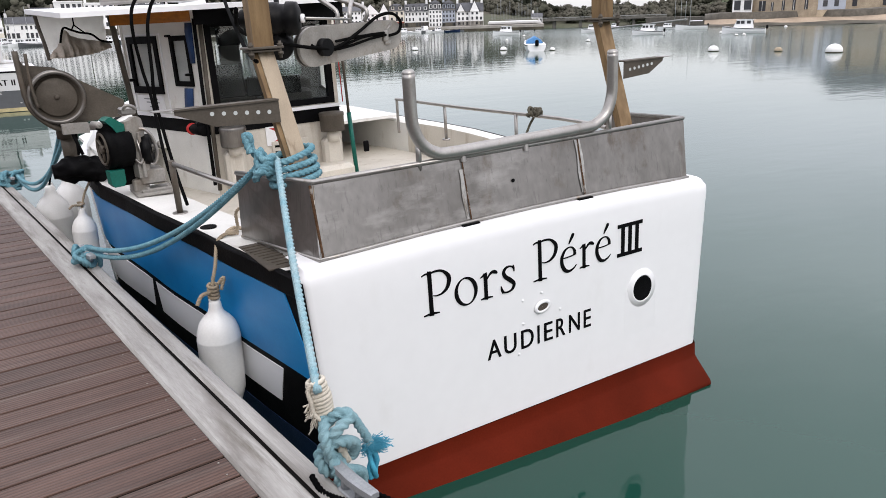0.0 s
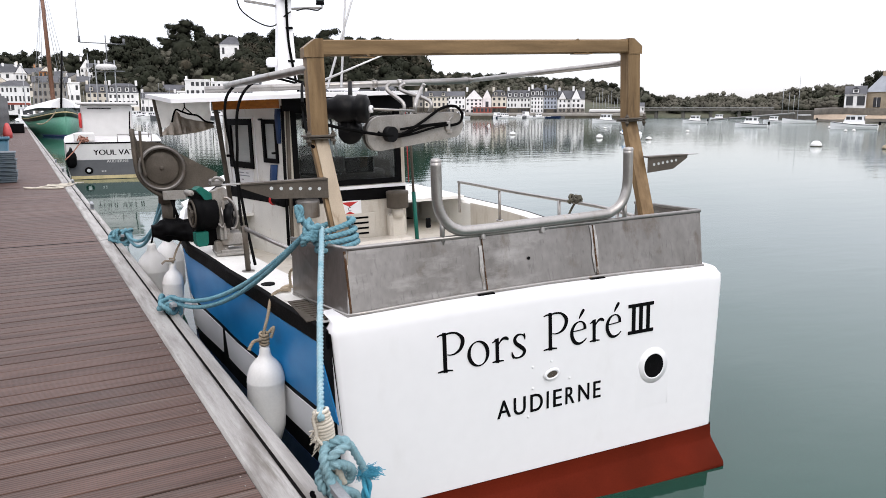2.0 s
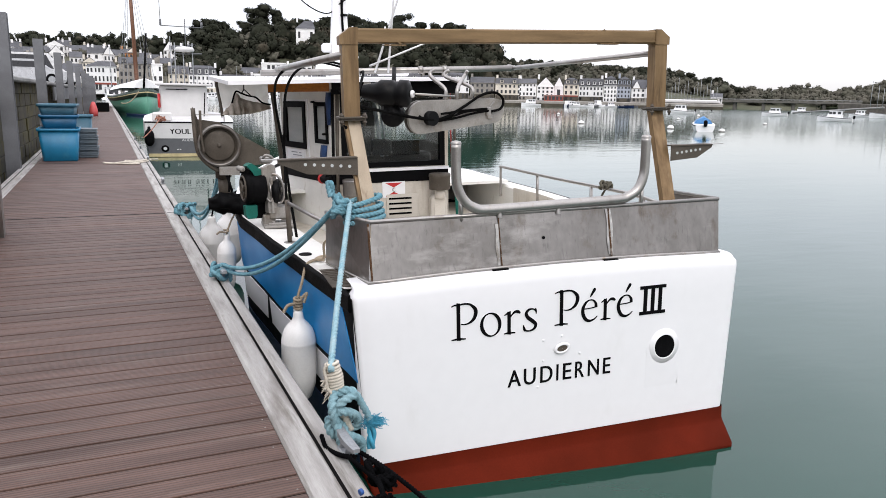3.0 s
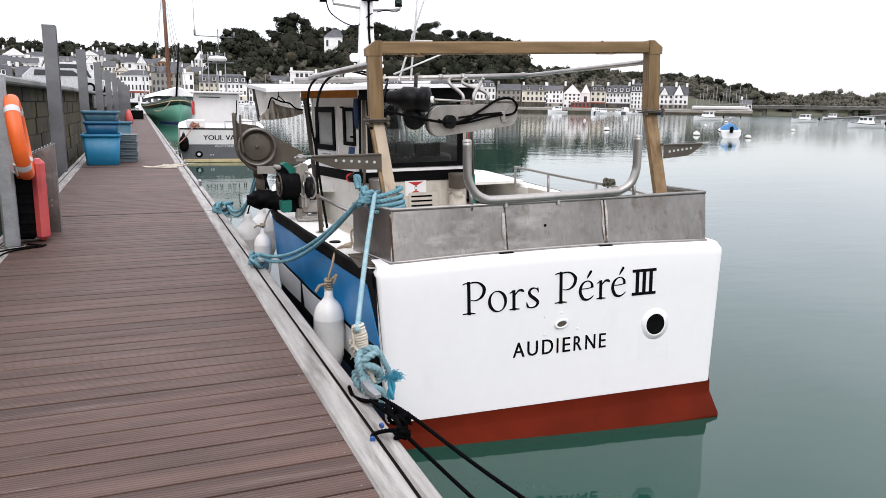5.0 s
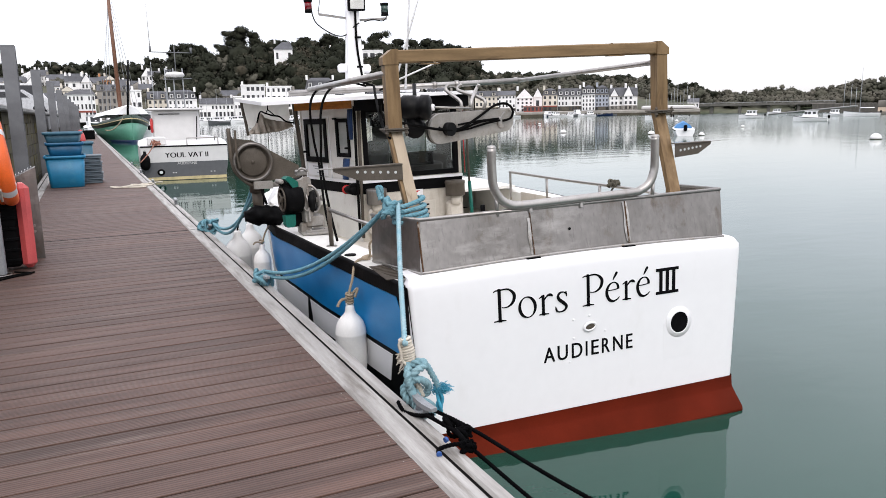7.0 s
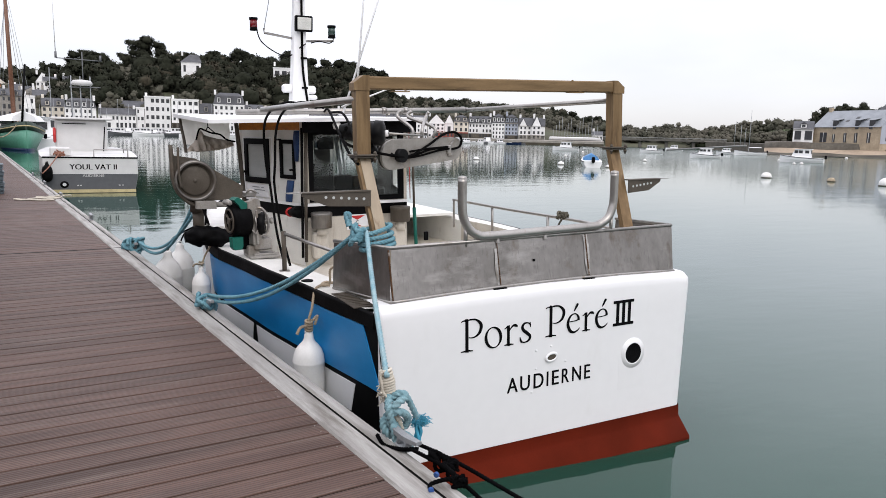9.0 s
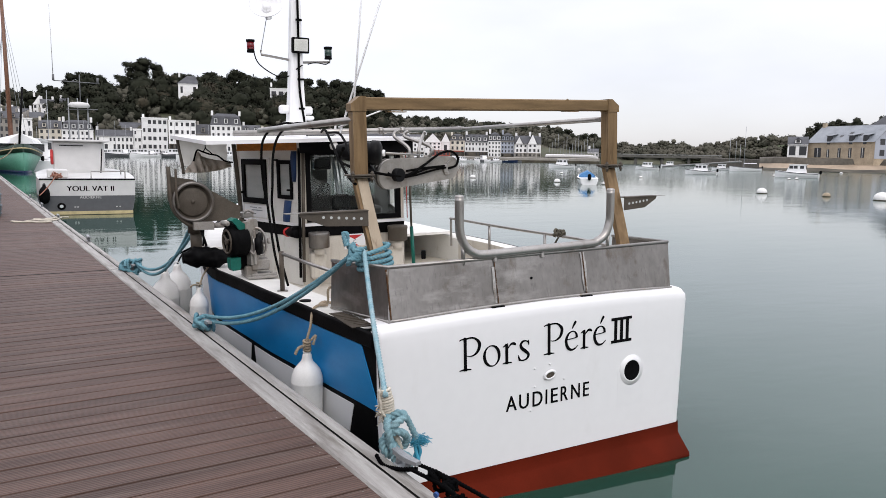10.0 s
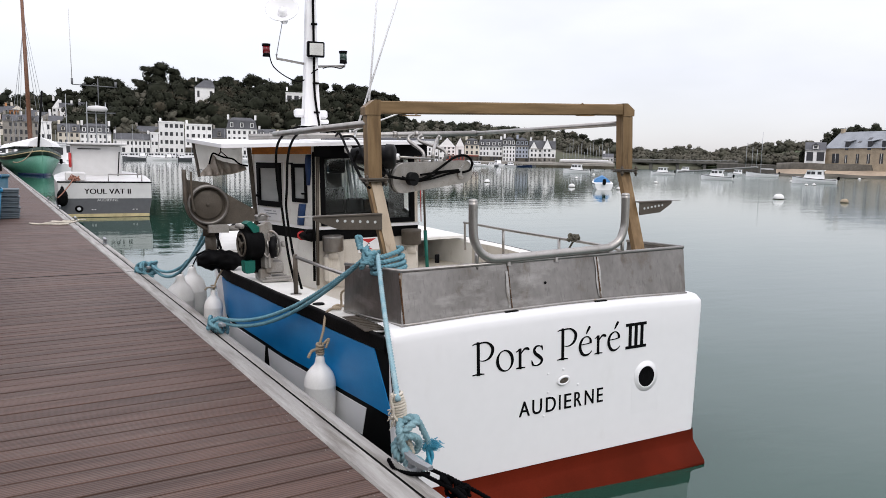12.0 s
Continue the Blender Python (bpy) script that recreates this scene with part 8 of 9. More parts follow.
# boat park on the low quay by the bridge
for k in range(16):
    az = 40.2 + 0.22 * k
    h = 2.6 + (k * 37 % 7) * 0.9
    solid("laid_up_mast", Geo().cyl(polar(az, 316, 1.5), polar(az, 316, 1.5 + h + 2), 0.09, 0.06, n=5), GALV, "thin grey mast of a laid-up boat", "mast", "laid-up masts")
for k in range(7):
    az = 40.3 + 0.5 * k
    th = thing("laid_up_boat", Matrix.Translation(polar(az, 312, 1.5)) @ Matrix.Rotation(radians(-az), 4, "Z"), "white boat laid up ashore under a cover", "boat", "laid-up boats")
    part("hull", Geo().loft([[Vector((x, y * s, z)) for y, z in ((-1, 1.2), (-0.8, 0.4), (0, 0.1), (0.8, 0.4), (1, 1.2))] for x, s in ((-2.2, 0.9), (0, 1.0), (1.6, 0.7), (2.6, 0.05))]).box((-0.3, 0, 1.2), (3.2, 1.6, 0.5), 0.2), GELCOAT, th)


# ---- moored boats and buoys ----
def small_boat(x, y, heading, length, hullm, label, cabin=True, mast=0.0, cover=None, beam=None):
    """A moored boat: shell with sheer, deck, cabin with panes, outboard, mast."""
    beam = beam or length * 0.36
    th = thing("moored_boat", Matrix.Translation((x, y, WATER)) @ Matrix.Rotation(heading, 4, "Z"), label, "boat", "moored boats")
    rings = []
    for t in (0, 0.05, 0.3, 0.55, 0.75, 0.9, 1.0):
        b = beam / 2 * (0.86 + 0.14 * min(1, t * 3)) * (1 - max(0, (t - 0.45) / 0.55) ** 2.2) + 0.02
        h = length * (0.11 + 0.07 * t * t)
        xx = length * (t - 0.5)
        rings.append([Vector((xx, -b, h)), Vector((xx, -b * 0.95, h * 0.5)), Vector((xx, -b * 0.8, 0.02)), Vector((xx, -b * 0.3, -0.25)), Vector((xx, b * 0.3, -0.25)), Vector((xx, b * 0.8, 0.02)), Vector((xx, b * 0.95, h * 0.5)), Vector((xx, b, h))])
    part("hull", Geo().loft(rings, smooth=False, closed=True, ends=True), hullm, th)
    part("rubbing_strake", Geo().tube([r[0] + Vector((0, -0.02, -0.05)) for r in rings] + [r[-1] + Vector((0, 0.02, -0.05)) for r in reversed(rings)], 0.035, 5), BLACK, th)
    hd = length * 0.125
    if cabin:
        cab = part("cabin", Geo().prism([(-0.22, 0), (0.24, 0), (0.15, 0.20), (-0.20, 0.20)], ((0, -beam * 0.3, hd), (length, 0, 0), (0, 0, length)), ((0, beam * 0.3, hd), (length, 0, 0), (0, 0, length))), GELCOAT, th)
        part("cabin_roof", Geo().box((-0.03 * length, 0, hd + 0.2 * length), (0.42 * length, beam * 0.68, 0.05), 0.02), GELCOAT, cab)
        for sgn in (-1, 1):
            for fx in (-0.12, 0.02, 0.12):
                part("window", Geo().box((fx * length, sgn * beam * 0.302, hd + 0.135 * length), (0.085 * length, 0.02, 0.07 * length)), WINDOW, cab)
        part("window", Geo().box((-0.213 * length, 0, hd + 0.125 * length), (0.02, beam * 0.4, 0.08 * length)), WINDOW, cab)
    if cover:
        part("cover", Geo().loft([[Vector((xx * length, -beam * 0.42, hd)), Vector((xx * length, -beam * 0.3, hd + 0.06 * length)), Vector((xx * length, 0, hd + hh * length)), Vector((xx * length, beam * 0.3, hd + 0.06 * length)), Vector((xx * length, beam * 0.42, hd))] for xx, hh in ((-0.1, 0.10), (0.05, 0.13), (0.2, 0.12), (0.32, 0.07))], ends=True), cover, th)
    part("outboard", Geo().box((-0.53 * length, 0, 0.14 * length), (0.3, 0.28, 0.5), 0.08), DARK, th)
    if mast:
        part("mast", Geo().cyl((0.05 * length, 0, hd), (0.05 * length, 0, mast), 0.06, 0.04, n=6), GALV, th)
        part("boom", Geo().cyl((0.05 * length, 0, hd + 0.9), (-0.35 * length, 0, hd + 0.9), 0.09, n=6), GELCOAT, th)
    return th


small_boat(42.4, 44.8, 0.9, 4.6, GELCOAT, "small white open boat with a blue cover", cabin=False, cover=BLUEBOAT)
for az, dist, L, hm, txt, cab, mst in ((47.5, 164, 4.8, GELCOAT, "white cabin boat near the bridge", True, 0), (49.1, 235, 5.0, GELCOAT, "white motor boat under the bridge", True, 0), (51.3, 122, 4.6, GELCOAT, "white cabin boat at a mooring", True, 0), (52.7, 180, 4.2, GELCOAT, "small white cabin boat by the shore", True, 0), (54.3, 172, 6.4, GELCOAT, "white sailing boat with a bare mast", False, 9.5), (57.65, 114, 5.6, GELCOAT, "white fishing launch with a small wheelhouse", True, 0), (41.2, 162, 5.6, GELCOAT, "white cabin boat off the far quay", True, 0), (42.9, 215, 2.8, GELCOAT, "small white dinghy off the quay", False, 0)):
    small_boat(*polar(az, dist).to_2d(), radians(180 - az + (8 if mst else -6)), L, hm, txt, cabin=cab, mast=mst)
solid("boom", Geo().cyl(polar(48.6, 225, WATER + 0.2), polar(54.0, 200, 1.4), 0.22, n=8), CONCRETE, "long pale floating boom run up on the bank", "boom")
for az, dist, h in ((53.2, 205, 6.5), (53.6, 208, 5.6), (53.9, 206, 4.8)):
    solid("laid_up_mast", Geo().cyl(polar(az, dist, 1.0), polar(az, dist, 1.0 + h), 0.07, 0.05, n=5), GALV, "thin grey mast of a laid-up boat", "mast", "laid-up masts")
rnd = random.Random(12)
for k in range(26):
    az = (5 + 0.42 * k) if k < 24 else 16
    small_boat(*polar(az, 285 + rnd.uniform(-18, 12)).to_2d(), radians(-az) + rnd.choice((0, math.pi)) + rnd.uniform(-0.4, 0.4), rnd.uniform(6, 9), rnd.choice((GELCOAT, GELCOAT, GELCOAT, GELCOAT, BOATGREY)), "small boat berthed off the far quay", cabin=rnd.random() < 0.75, mast=rnd.choice((0, 0, 9, 12)))
for k in range(13):
    az = 33.3 + 0.36 * k
    small_boat(*polar(az, 292 + rnd.uniform(-5, 5)).to_2d(), radians(-az) + rnd.uniform(-0.4, 0.4), rnd.uniform(5, 7), rnd.choice((GELCOAT, GELCOAT, BOATGREY, NAVY)), "small boat berthed below the quay houses", cabin=rnd.random() < 0.4)


def buoy(x, y, r, mat=FENDER, label="round white mooring buoy afloat"):
    r *= 0.78
    th = thing("mooring_buoy", Matrix.Translation((x, y, WATER)), label, "buoy", "mooring buoys")
    part("float", Geo().lathe([(0, -0.5 * r)] + [(r * math.cos(a), r * 0.25 + r * 0.85 * math.sin(a)) for a in [-1.1 + 2.6 * i / 10 for i in range(11)]] + [(0, r * 1.1)], (0, 0, 0), n=18), mat, th)
    part("ring", Geo().tube([(0.05 * math.cos(a), 0, r * 1.13 + 0.05 * math.sin(a)) for a in [2 * math.pi * i / 10 for i in range(10)]], 0.014, 5, closed=True), GALV, th)
    part("waterline", Geo().lathe([(r * 1.0, -0.02), (r * 1.005, 0.03), (r * 0.99, 0.05)], (0, 0, 0), n=18), SEAWEED, th)


for x, y, r in ((43.5, 28.8, 0.44), (43.2, 20.7, 0.58), (64.4, 59.2, 0.28), (96.9, 63.6, 0.38), (83.4, 52.6, 0.25), (85.0, 52.6, 0.28), (143, 80, 0.40), (40.7, 59.6, 0.37), (42.2, 48.4, 0.37), (67.9, 77.2, 0.26), (60.2, 65.0, 0.38), (42.7, 43.0, 0.30), (92, 100, 0.35), (66, 104, 0.30)):
    buoy(x, y, r)
buoy(44.1, 24.6, 0.31, TWINE, "small yellowish mooring buoy afloat")


# ---- the boats berthed ahead along the pontoon ----
yb = thing("fishing_boat", Matrix.Translation((1.42, 25.0, WATER)) @ Matrix.Rotation(radians(-4), 4, "Z") @ Matrix.Diagonal((1.06, 1.06, 0.96, 1)), "grey and white fishing boat berthed ahead, stern towards the camera", "boat")
rings = []
for y, b in ((0, 1.34), (0.1, 1.36), (1.5, 1.45), (3.5, 1.48), (5.5, 1.2), (7.0, 0.5), (7.8, 0.05)):
    h = 1.2 + 0.04 * y
    rings.append([Vector((s * bb, y, z)) for s, bb, z in ((-1, b, h), (-1, b, 0.55), (-1, b * 0.93, 0.0), (-1, b * 0.5, -0.4), (1, b * 0.5, -0.4), (1, b * 0.93, 0.0), (1, b, 0.55), (1, b, h))])
part("hull", Geo().loft(rings, closed=True, smooth=False, ends=True), BOATGREY, yb, "grey hull")
part("white_strake", Geo().loft([[Vector((s * (b + 0.012), y - 0.012 * (y < 0.05), z)) for s, z in ((-1, 0.66), (-1, 1.22 + 0.04 * y), (1, 1.22 + 0.04 * y), (1, 0.66))] for y, b in ((0, 1.34), (0.1, 1.36), (1.5, 1.45), (3.5, 1.48), (5.5, 1.2), (7.0, 0.5))], ends=True, smooth=False), BOATWHITE, yb, "white topsides")
part("dark_rail", Geo().box((0, 0.02, 1.23), (2.74, 0.10, 0.05), 0.01), DARK, yb)
part("yellow_stripe", Geo().box((0, -0.02, 0.07), (2.56, 0.03, 0.11)), YELLOW, yb, "pale yellow waterline stripe")
fit_text("YOUL VAT II", -0.62, 0.74, 0.82, 1.0, -0.016, LETTER, yb, label="black name lettering", thin=0.012, stress=0.009)
fit_text("AUDIERNE", -0.26, 0.36, 0.56, 0.65, -0.004, BOATWHITE, yb, label="white home port lettering")
for x in (-0.78,):
    part("outlet", Geo().lathe([(0.05, 0), (0.12, 0), (0.12, 0.02), (0.055, 0.025)], (x, 0, 0.30), (0, -1, 0)), DARK, yb)
    part("outlet_bore", Geo().cyl((x, 0.01, 0.30), (x, -0.030, 0.30), 0.055), BAND, yb)
for x in (-0.4, -0.32, 0.8, 0.9):
    part("fitting", Geo().box((x, -0.01, 0.27), (0.05, 0.02, 0.03)), BOATWHITE, yb)
part("deck", Geo().box((0, 3.0, 1.15), (2.3, 5.6, 0.08)), DECKWHITE, yb)
cabin2 = part("wheelhouse", Geo().box((-0.12, 4.6, 1.86), (1.66, 2.2, 1.4), 0.06), BOATWHITE, yb, "white wheelhouse")
part("wheelhouse_roof", Geo().box((-0.10, 4.5, 2.60), (1.95, 2.7, 0.08), 0.02), BOATWHITE, cabin2)
part("roof_rail", Geo().box((-0.35, 3.48, 2.40), (0.75, 0.03, 0.03)), DARK, cabin2)
part("life_ring", Geo().tube([(-0.97, 3.6 + 0.2 * math.cos(a), 1.95 + 0.25 * math.sin(a)) for a in [2 * math.pi * i / 16 for i in range(16)]], 0.05, 8, closed=True), REDP, cabin2, "red life ring")
part("awning_post", Geo().tube([(0.55, 3.3, 1.2), (0.62, 3.3, 2.3)], 0.02, 6), DARK, cabin2)
for x in (-0.35, -0.05, 0.28):
    part("aerial", Geo().cyl((x, 4.6, 2.6), (x, 4.6, 4.3), 0.026, 0.018, n=6), GALV, cabin2)
part("mast_frame", Geo().tube([(-0.42, 4.6, 3.85), (0.62, 4.6, 3.88)], 0.022, 6).tube([(-0.8, 4.6, 4.96), (0.7, 4.6, 4.93)], 0.018, 6).tube([(0.05, 4.6, 4.1), (0.05, 4.6, 5.25)], 0.018, 6).tube([(-0.8, 4.6, 4.96), (-0.8, 4.6, 5.2)], 0.04, 6).tube([(0.65, 4.6, 4.93), (0.65, 4.6, 5.15)], 0.04, 6), PILE, cabin2, "dark grey mast frame")
part("radar", Geo().lathe([(0, 0), (0.33, 0.02), (0.36, 0.1), (0.3, 0.2), (0, 0.24)], (0.0, 4.5, 3.92), n=18), BOATWHITE, cabin2, "white radar dome")
part("whip", Geo().cyl((-0.8, 4.6, 5.1), (-0.83, 4.6, 7.9), 0.015, 0.01, n=5), BOATWHITE, cabin2)
part("stern_rail", Geo().tube([(1.1, 0.3, 1.25), (1.1, 0.3, 1.5), (1.15, 2.5, 1.5), (1.15, 2.5, 1.25)], 0.02, 6).tube([(0.1, 0.3, 1.25), (0.1, 0.3, 1.5), (1.1, 0.3, 1.5)], 0.02, 6), PIPE, yb)
part("fish_box", Geo().box((-0.85, 1.0, 1.4), (0.6, 0.8, 0.3), 0.04), BOATWHITE, yb)
for k, (x, y) in enumerate(((0.22, 26.0), (0.18, 27.2), (0.1, 24.9))):
    fender((x, y, 0.35), 0.16, 0.55, (0, 0), "white fender hanging beside the grey boat" if k < 2 else "black rubber fender beside the grey boat", FENDER if k < 2 else DARK)
g = Geo()
rope(g, sag((-0.12, 23.5, 0.08), (0.50, 25.2, 0.66), 0.05), 0.016, n=8)
loops(g, Vector((0.52, 25.4, 0.60)), 6, 0.16, 0.02, 41)
solid("bow_line", g, material("orange_brown_rope", (0.33, 0.15, 0.10), 0.85, var=0.2), "orange-brown rope made fast to the grey boat", "rope", "mooring lines")
# green ketch with a tented cover
gb = thing("sailing_boat", Matrix.Translation((1.75, 73.0, WATER)) @ Matrix.Rotation(radians(6), 4, "Z"), "green wooden sailing boat under a white cover, bow towards the camera", "boat")


def ketch(y, z):
    t = y / 12
    return (0.05 + 2.25 * min(1, t * 2.6) ** 0.6) * (0.55 + 0.45 * min(1, max(0, z + 0.3) / 1.9))


def ketch_ring(z0, z1, e):
    return [[Vector((s * (ketch(y, z) + e), y - e, z + (0.75 * (1 - min(1, y / 6)) ** 1.5) * (z / 1.9 if z > 0 else 0))) for s, z in ((-1, z1), (-1, (z0 + z1) / 2), (-1, z0), (1, z0), (1, (z0 + z1) / 2), (1, z1))] for y in (0, 0.3, 0.8, 1.6, 2.8, 4.5, 7, 10, 12)]


part("hull", Geo().loft(ketch_ring(-0.4, 1.5, 0), closed=True, ends=True), BOATGREEN, gb, "pale green hull")
part("dark_strake", Geo().loft(ketch_ring(1.32, 1.85, 0.02), closed=True, ends=True), BOATDARK, gb, "dark green top strake")
part("yellow_line", Geo().loft(ketch_ring(1.56, 1.63, 0.035), closed=True, ends=True), YELLOW, gb)
part("boot_top", Geo().loft(ketch_ring(-0.3, 0.16, 0.015), closed=True, ends=True), NAVY, gb)
part("cover", Geo().loft([[Vector((s * w, y, z)) for s, z in ((-1, 1.85 + dz), (-0.8, 2.3 + dz), (0, 2.75 + dz), (0.8, 2.3 + dz), (1, 1.85 + dz))] for y, w, dz in ((0.9, 1.0, 0.75), (2.2, 1.9, 0.75), (5, 2.3, 0.6), (10, 2.3, 0.5))], ends=True, smooth=False), GELCOAT, gb, "white tented cover")
part("mast", Geo().cyl((-0.2, 4.8, 1.0), (-0.42, 4.9, 17.5), 0.22, 0.13, n=10), MASTWOOD, gb, "tall brown wooden mast")
part("stem_post", Geo().cyl((-0.25, 0.5, 2.2), (0.35, 1.2, 7.6), 0.10, 0.08, n=8), DARK, gb)
for k in range(6):
    part("shroud", Geo().cyl((-2.0 + 0.5 * k if k < 3 else 0.8 + 0.5 * (k - 3), 5 + 0.6 * (k % 3), 2.3), (-0.36, 4.9, 13.5 + 0.7 * (k % 3)), 0.022, n=4), GALV, gb)
part("mooring_bight", Geo().tube(sag((-0.5, 0.5, 2.6), (-2.2, 1.2, 1.2), 0.5, 12), 0.05, 6), TWINE, gb)
for k, (x, y, L) in enumerate(((3.2, 84, 9), (5.5, 96, 10), (1.0, 110, 9), (-1.5, 125, 9), (4.5, 118, 11))):
    small_boat(x, y, radians(95), L, GELCOAT, "white boat berthed far down the pontoon", cabin=True, mast=(9 if k % 2 else 0))

for k, (az, r, L, h) in enumerate(((2.3, 250, 8, 10), (3.4, 262, 7, 9), (4.3, 255, 8, 11), (5.6, 270, 7, 9), (6.4, 285, 8, 12), (7.6, 280, 7, 9), (9.0, 290, 8, 11), (10.6, 292, 7, 0), (11.7, 292, 7, 10), (13.2, 294, 8, 0), (15.0, 294, 8, 10), (19.0, 295, 7, 0), (22.6, 295, 8, 9), (26.2, 295, 7, 0), (30.2, 295, 8, 0), (33.0, 295, 7, 0), (35.2, 295, 8, 0))):
    p = polar(az, r)
    small_boat(p.x, p.y, radians(20 + 37 * k), L, GELCOAT, "white yacht moored along the old port" if h else "white motor boat moored along the old port", cabin=True, mast=h)
# ---- old quay beside the pontoon ----
wallq = solid("quay_wall_near", Geo().box((-12.3, 45, 0.25), (17.6, 130, 2.9)), QUAY, "dark weed-stained stone quay beside the pontoon", "quay", kind="structure")
solid("pavement_quay", Geo().box((-12.0, 45, 1.76), (18.0, 130, 0.12), 0.03), CONCRETE, "pale concrete coping and quayside", "quay", kind="structure")
rnd = random.Random(2)
BLOCK = {}
k = 0
for row_ in range(7):
    z = -0.75 + 0.36 * row_
    y = 4.0 + (row_ % 2) * 0.45
    while y < 40:
        L = rnd.choice((0.8, 1.0, 1.2))
        if L not in BLOCK:
            BLOCK[L] = Geo().box((0, 0, 0), (0.2, L - 0.008, 0.352), 0.012).mesh("stone")
            BLOCK[L].materials.append(QUAY)
        if k < 300:
            ob = part("stone", BLOCK[L], None, wallq)
            ob.location = (-3.43 + rnd.uniform(-0.02, 0.02), y + L / 2, z + 0.17)
        k += 1
        y += L
for i in range(9):
    y = 14.3 + 7.3 * i
    pl = thing("mooring_pile", Matrix.Translation((-2.72, y, 0)), "grey galvanised steel mooring pile beside the pontoon", "pile", "mooring piles")
    part("steel_post", Geo().prism([(-0.12, -0.13), (0.12, -0.13), (0.12, -0.10), (0.03, -0.10), (0.03, 0.10), (0.12, 0.10), (0.12, 0.13), (-0.12, 0.13), (-0.12, 0.10), (-0.10, 0.10), (-0.10, -0.10), (-0.12, -0.10)], ((0, 0, -2.5), (1, 0, 0), (0, 1, 0)), ((0, 0, 2.9 - 0.02 * i), (1, 0, 0), (0, 1, 0))), PILE, pl)
g = Geo().box((-2.95, 44, 1.4), (0.05, 30, 0.5))
solid("quay_fender_board", g, PILE, "grey boarding along the quay's edge", "board", kind="structure")


def car(x, y, rot, mat, van=False):
    th = thing("parked_car", Matrix.Translation((x, y, 1.82)) @ Matrix.Rotation(rot, 4, "Z"), "silver van parked on the quay" if van else "pale car parked on the quay", "car", "parked cars")
    h = 1.9 if van else 1.42
    prof = [(-2.1, 0.3), (2.1, 0.3), (2.15, 0.75), (1.35, 0.92), (0.65, h), (-1.6, h), (-2.1, 0.95)]
    rings = [[Vector((px_, w, pz)) for px_, pz in prof] for w in (-0.82, 0.82)]
    part("body", Geo().loft([[Vector((p.x * s, p.y * q, p.z)) for p in rings[0]] for s, q in ((0.97, 1.03), (1, 1), )] + [[Vector((p.x * s, p.y * q, p.z)) for p in rings[1]] for s, q in ((1, 1), (0.97, 1.03))], closed=True, ends=True, smooth=False), mat, th)
    for sgn in (-1, 1):
        part("side_window", Geo().slab([(-1.5, 0.98), (0.9, 0.98), (0.52, h - 0.12), (-1.45, h - 0.12)], (0, sgn * 0.855, 0), (1, 0, 0), (0, 0, 1), 0.02), WINDOW, th)
        for px_ in (-1.3, 1.35):
            wheel = part("wheel", Geo().cyl((px_, sgn * 0.70, 0.32), (px_, sgn * 0.88, 0.32), 0.32, n=16), DARK, th)
            part("rim", Geo().cyl((px_, sgn * 0.87, 0.32), (px_, sgn * 0.89, 0.32), 0.19, n=12), GALV, wheel)
    part("windscreen", sheet((1.30, -0.7, 0.96), (1.30, 0.7, 0.96), (0.72, 0.65, h - 0.08), (0.72, -0.65, h - 0.08), t=-0.03), WINDOW, th)
    part("rear_window", sheet((-2.08, -0.6, 1.0), (-2.08, 0.6, 1.0), (-1.66, 0.6, h - 0.1), (-1.66, -0.6, h - 0.1), t=0.03), WINDOW, th)


SILVER = material("silver_car_paint", (0.55, 0.56, 0.58), 0.3, metal=0.4, bump=0)
WHITECAR = material("white_car_paint", (0.75, 0.75, 0.75), 0.3, bump=0)
for x, y, rot, mt, vn in ((-5.6, 47, 0.1, SILVER, False), (-5.2, 50, 0.1, WHITECAR, True), (-5.4, 54, 0.1, SILVER, False), (-5.3, 60, 0.1, WHITECAR, False)):
    car(x, y, rot, mt, vn)


# ---- trees ----
def leaf_cloud(centres, radii, count, size, seed, flat=0.6):
    """Many small leaf tufts gathered in clumps about the given centres."""
    rs_ = np.random.RandomState(seed)
    centres, radii = np.array(centres, float), np.array(radii, float)
    idx = rs_.randint(0, len(centres), count)
    d = rs_.normal(size=(count, 3))
    d /= np.linalg.norm(d, axis=1)[:, None]
    rr = radii[idx] * rs_.uniform(0.6, 1.0, count) ** 0.5
    p = centres[idx] + d * rr[:, None] * np.array([1, 1, flat])
    a = rs_.normal(size=(count, 3)) * size
    b = rs_.normal(size=(count, 3)) * size
    out = p - centres.mean(0)
    out /= np.abs(out).max() * 0.7
    flip = np.einsum("ij,ij->i", np.cross(a, b), d) < 0
    a[flip] *= -1
    v = np.stack([p - a * 0.5, p + a * 0.5 + b * 0.25, p + b * 0.7], 1)
    return np.concatenate([v, np.repeat((0.75 * d + 0.45 * out + np.array([0, 0, 0.25]))[:, None, :], 3, 1)], 2).reshape(-1, 6)


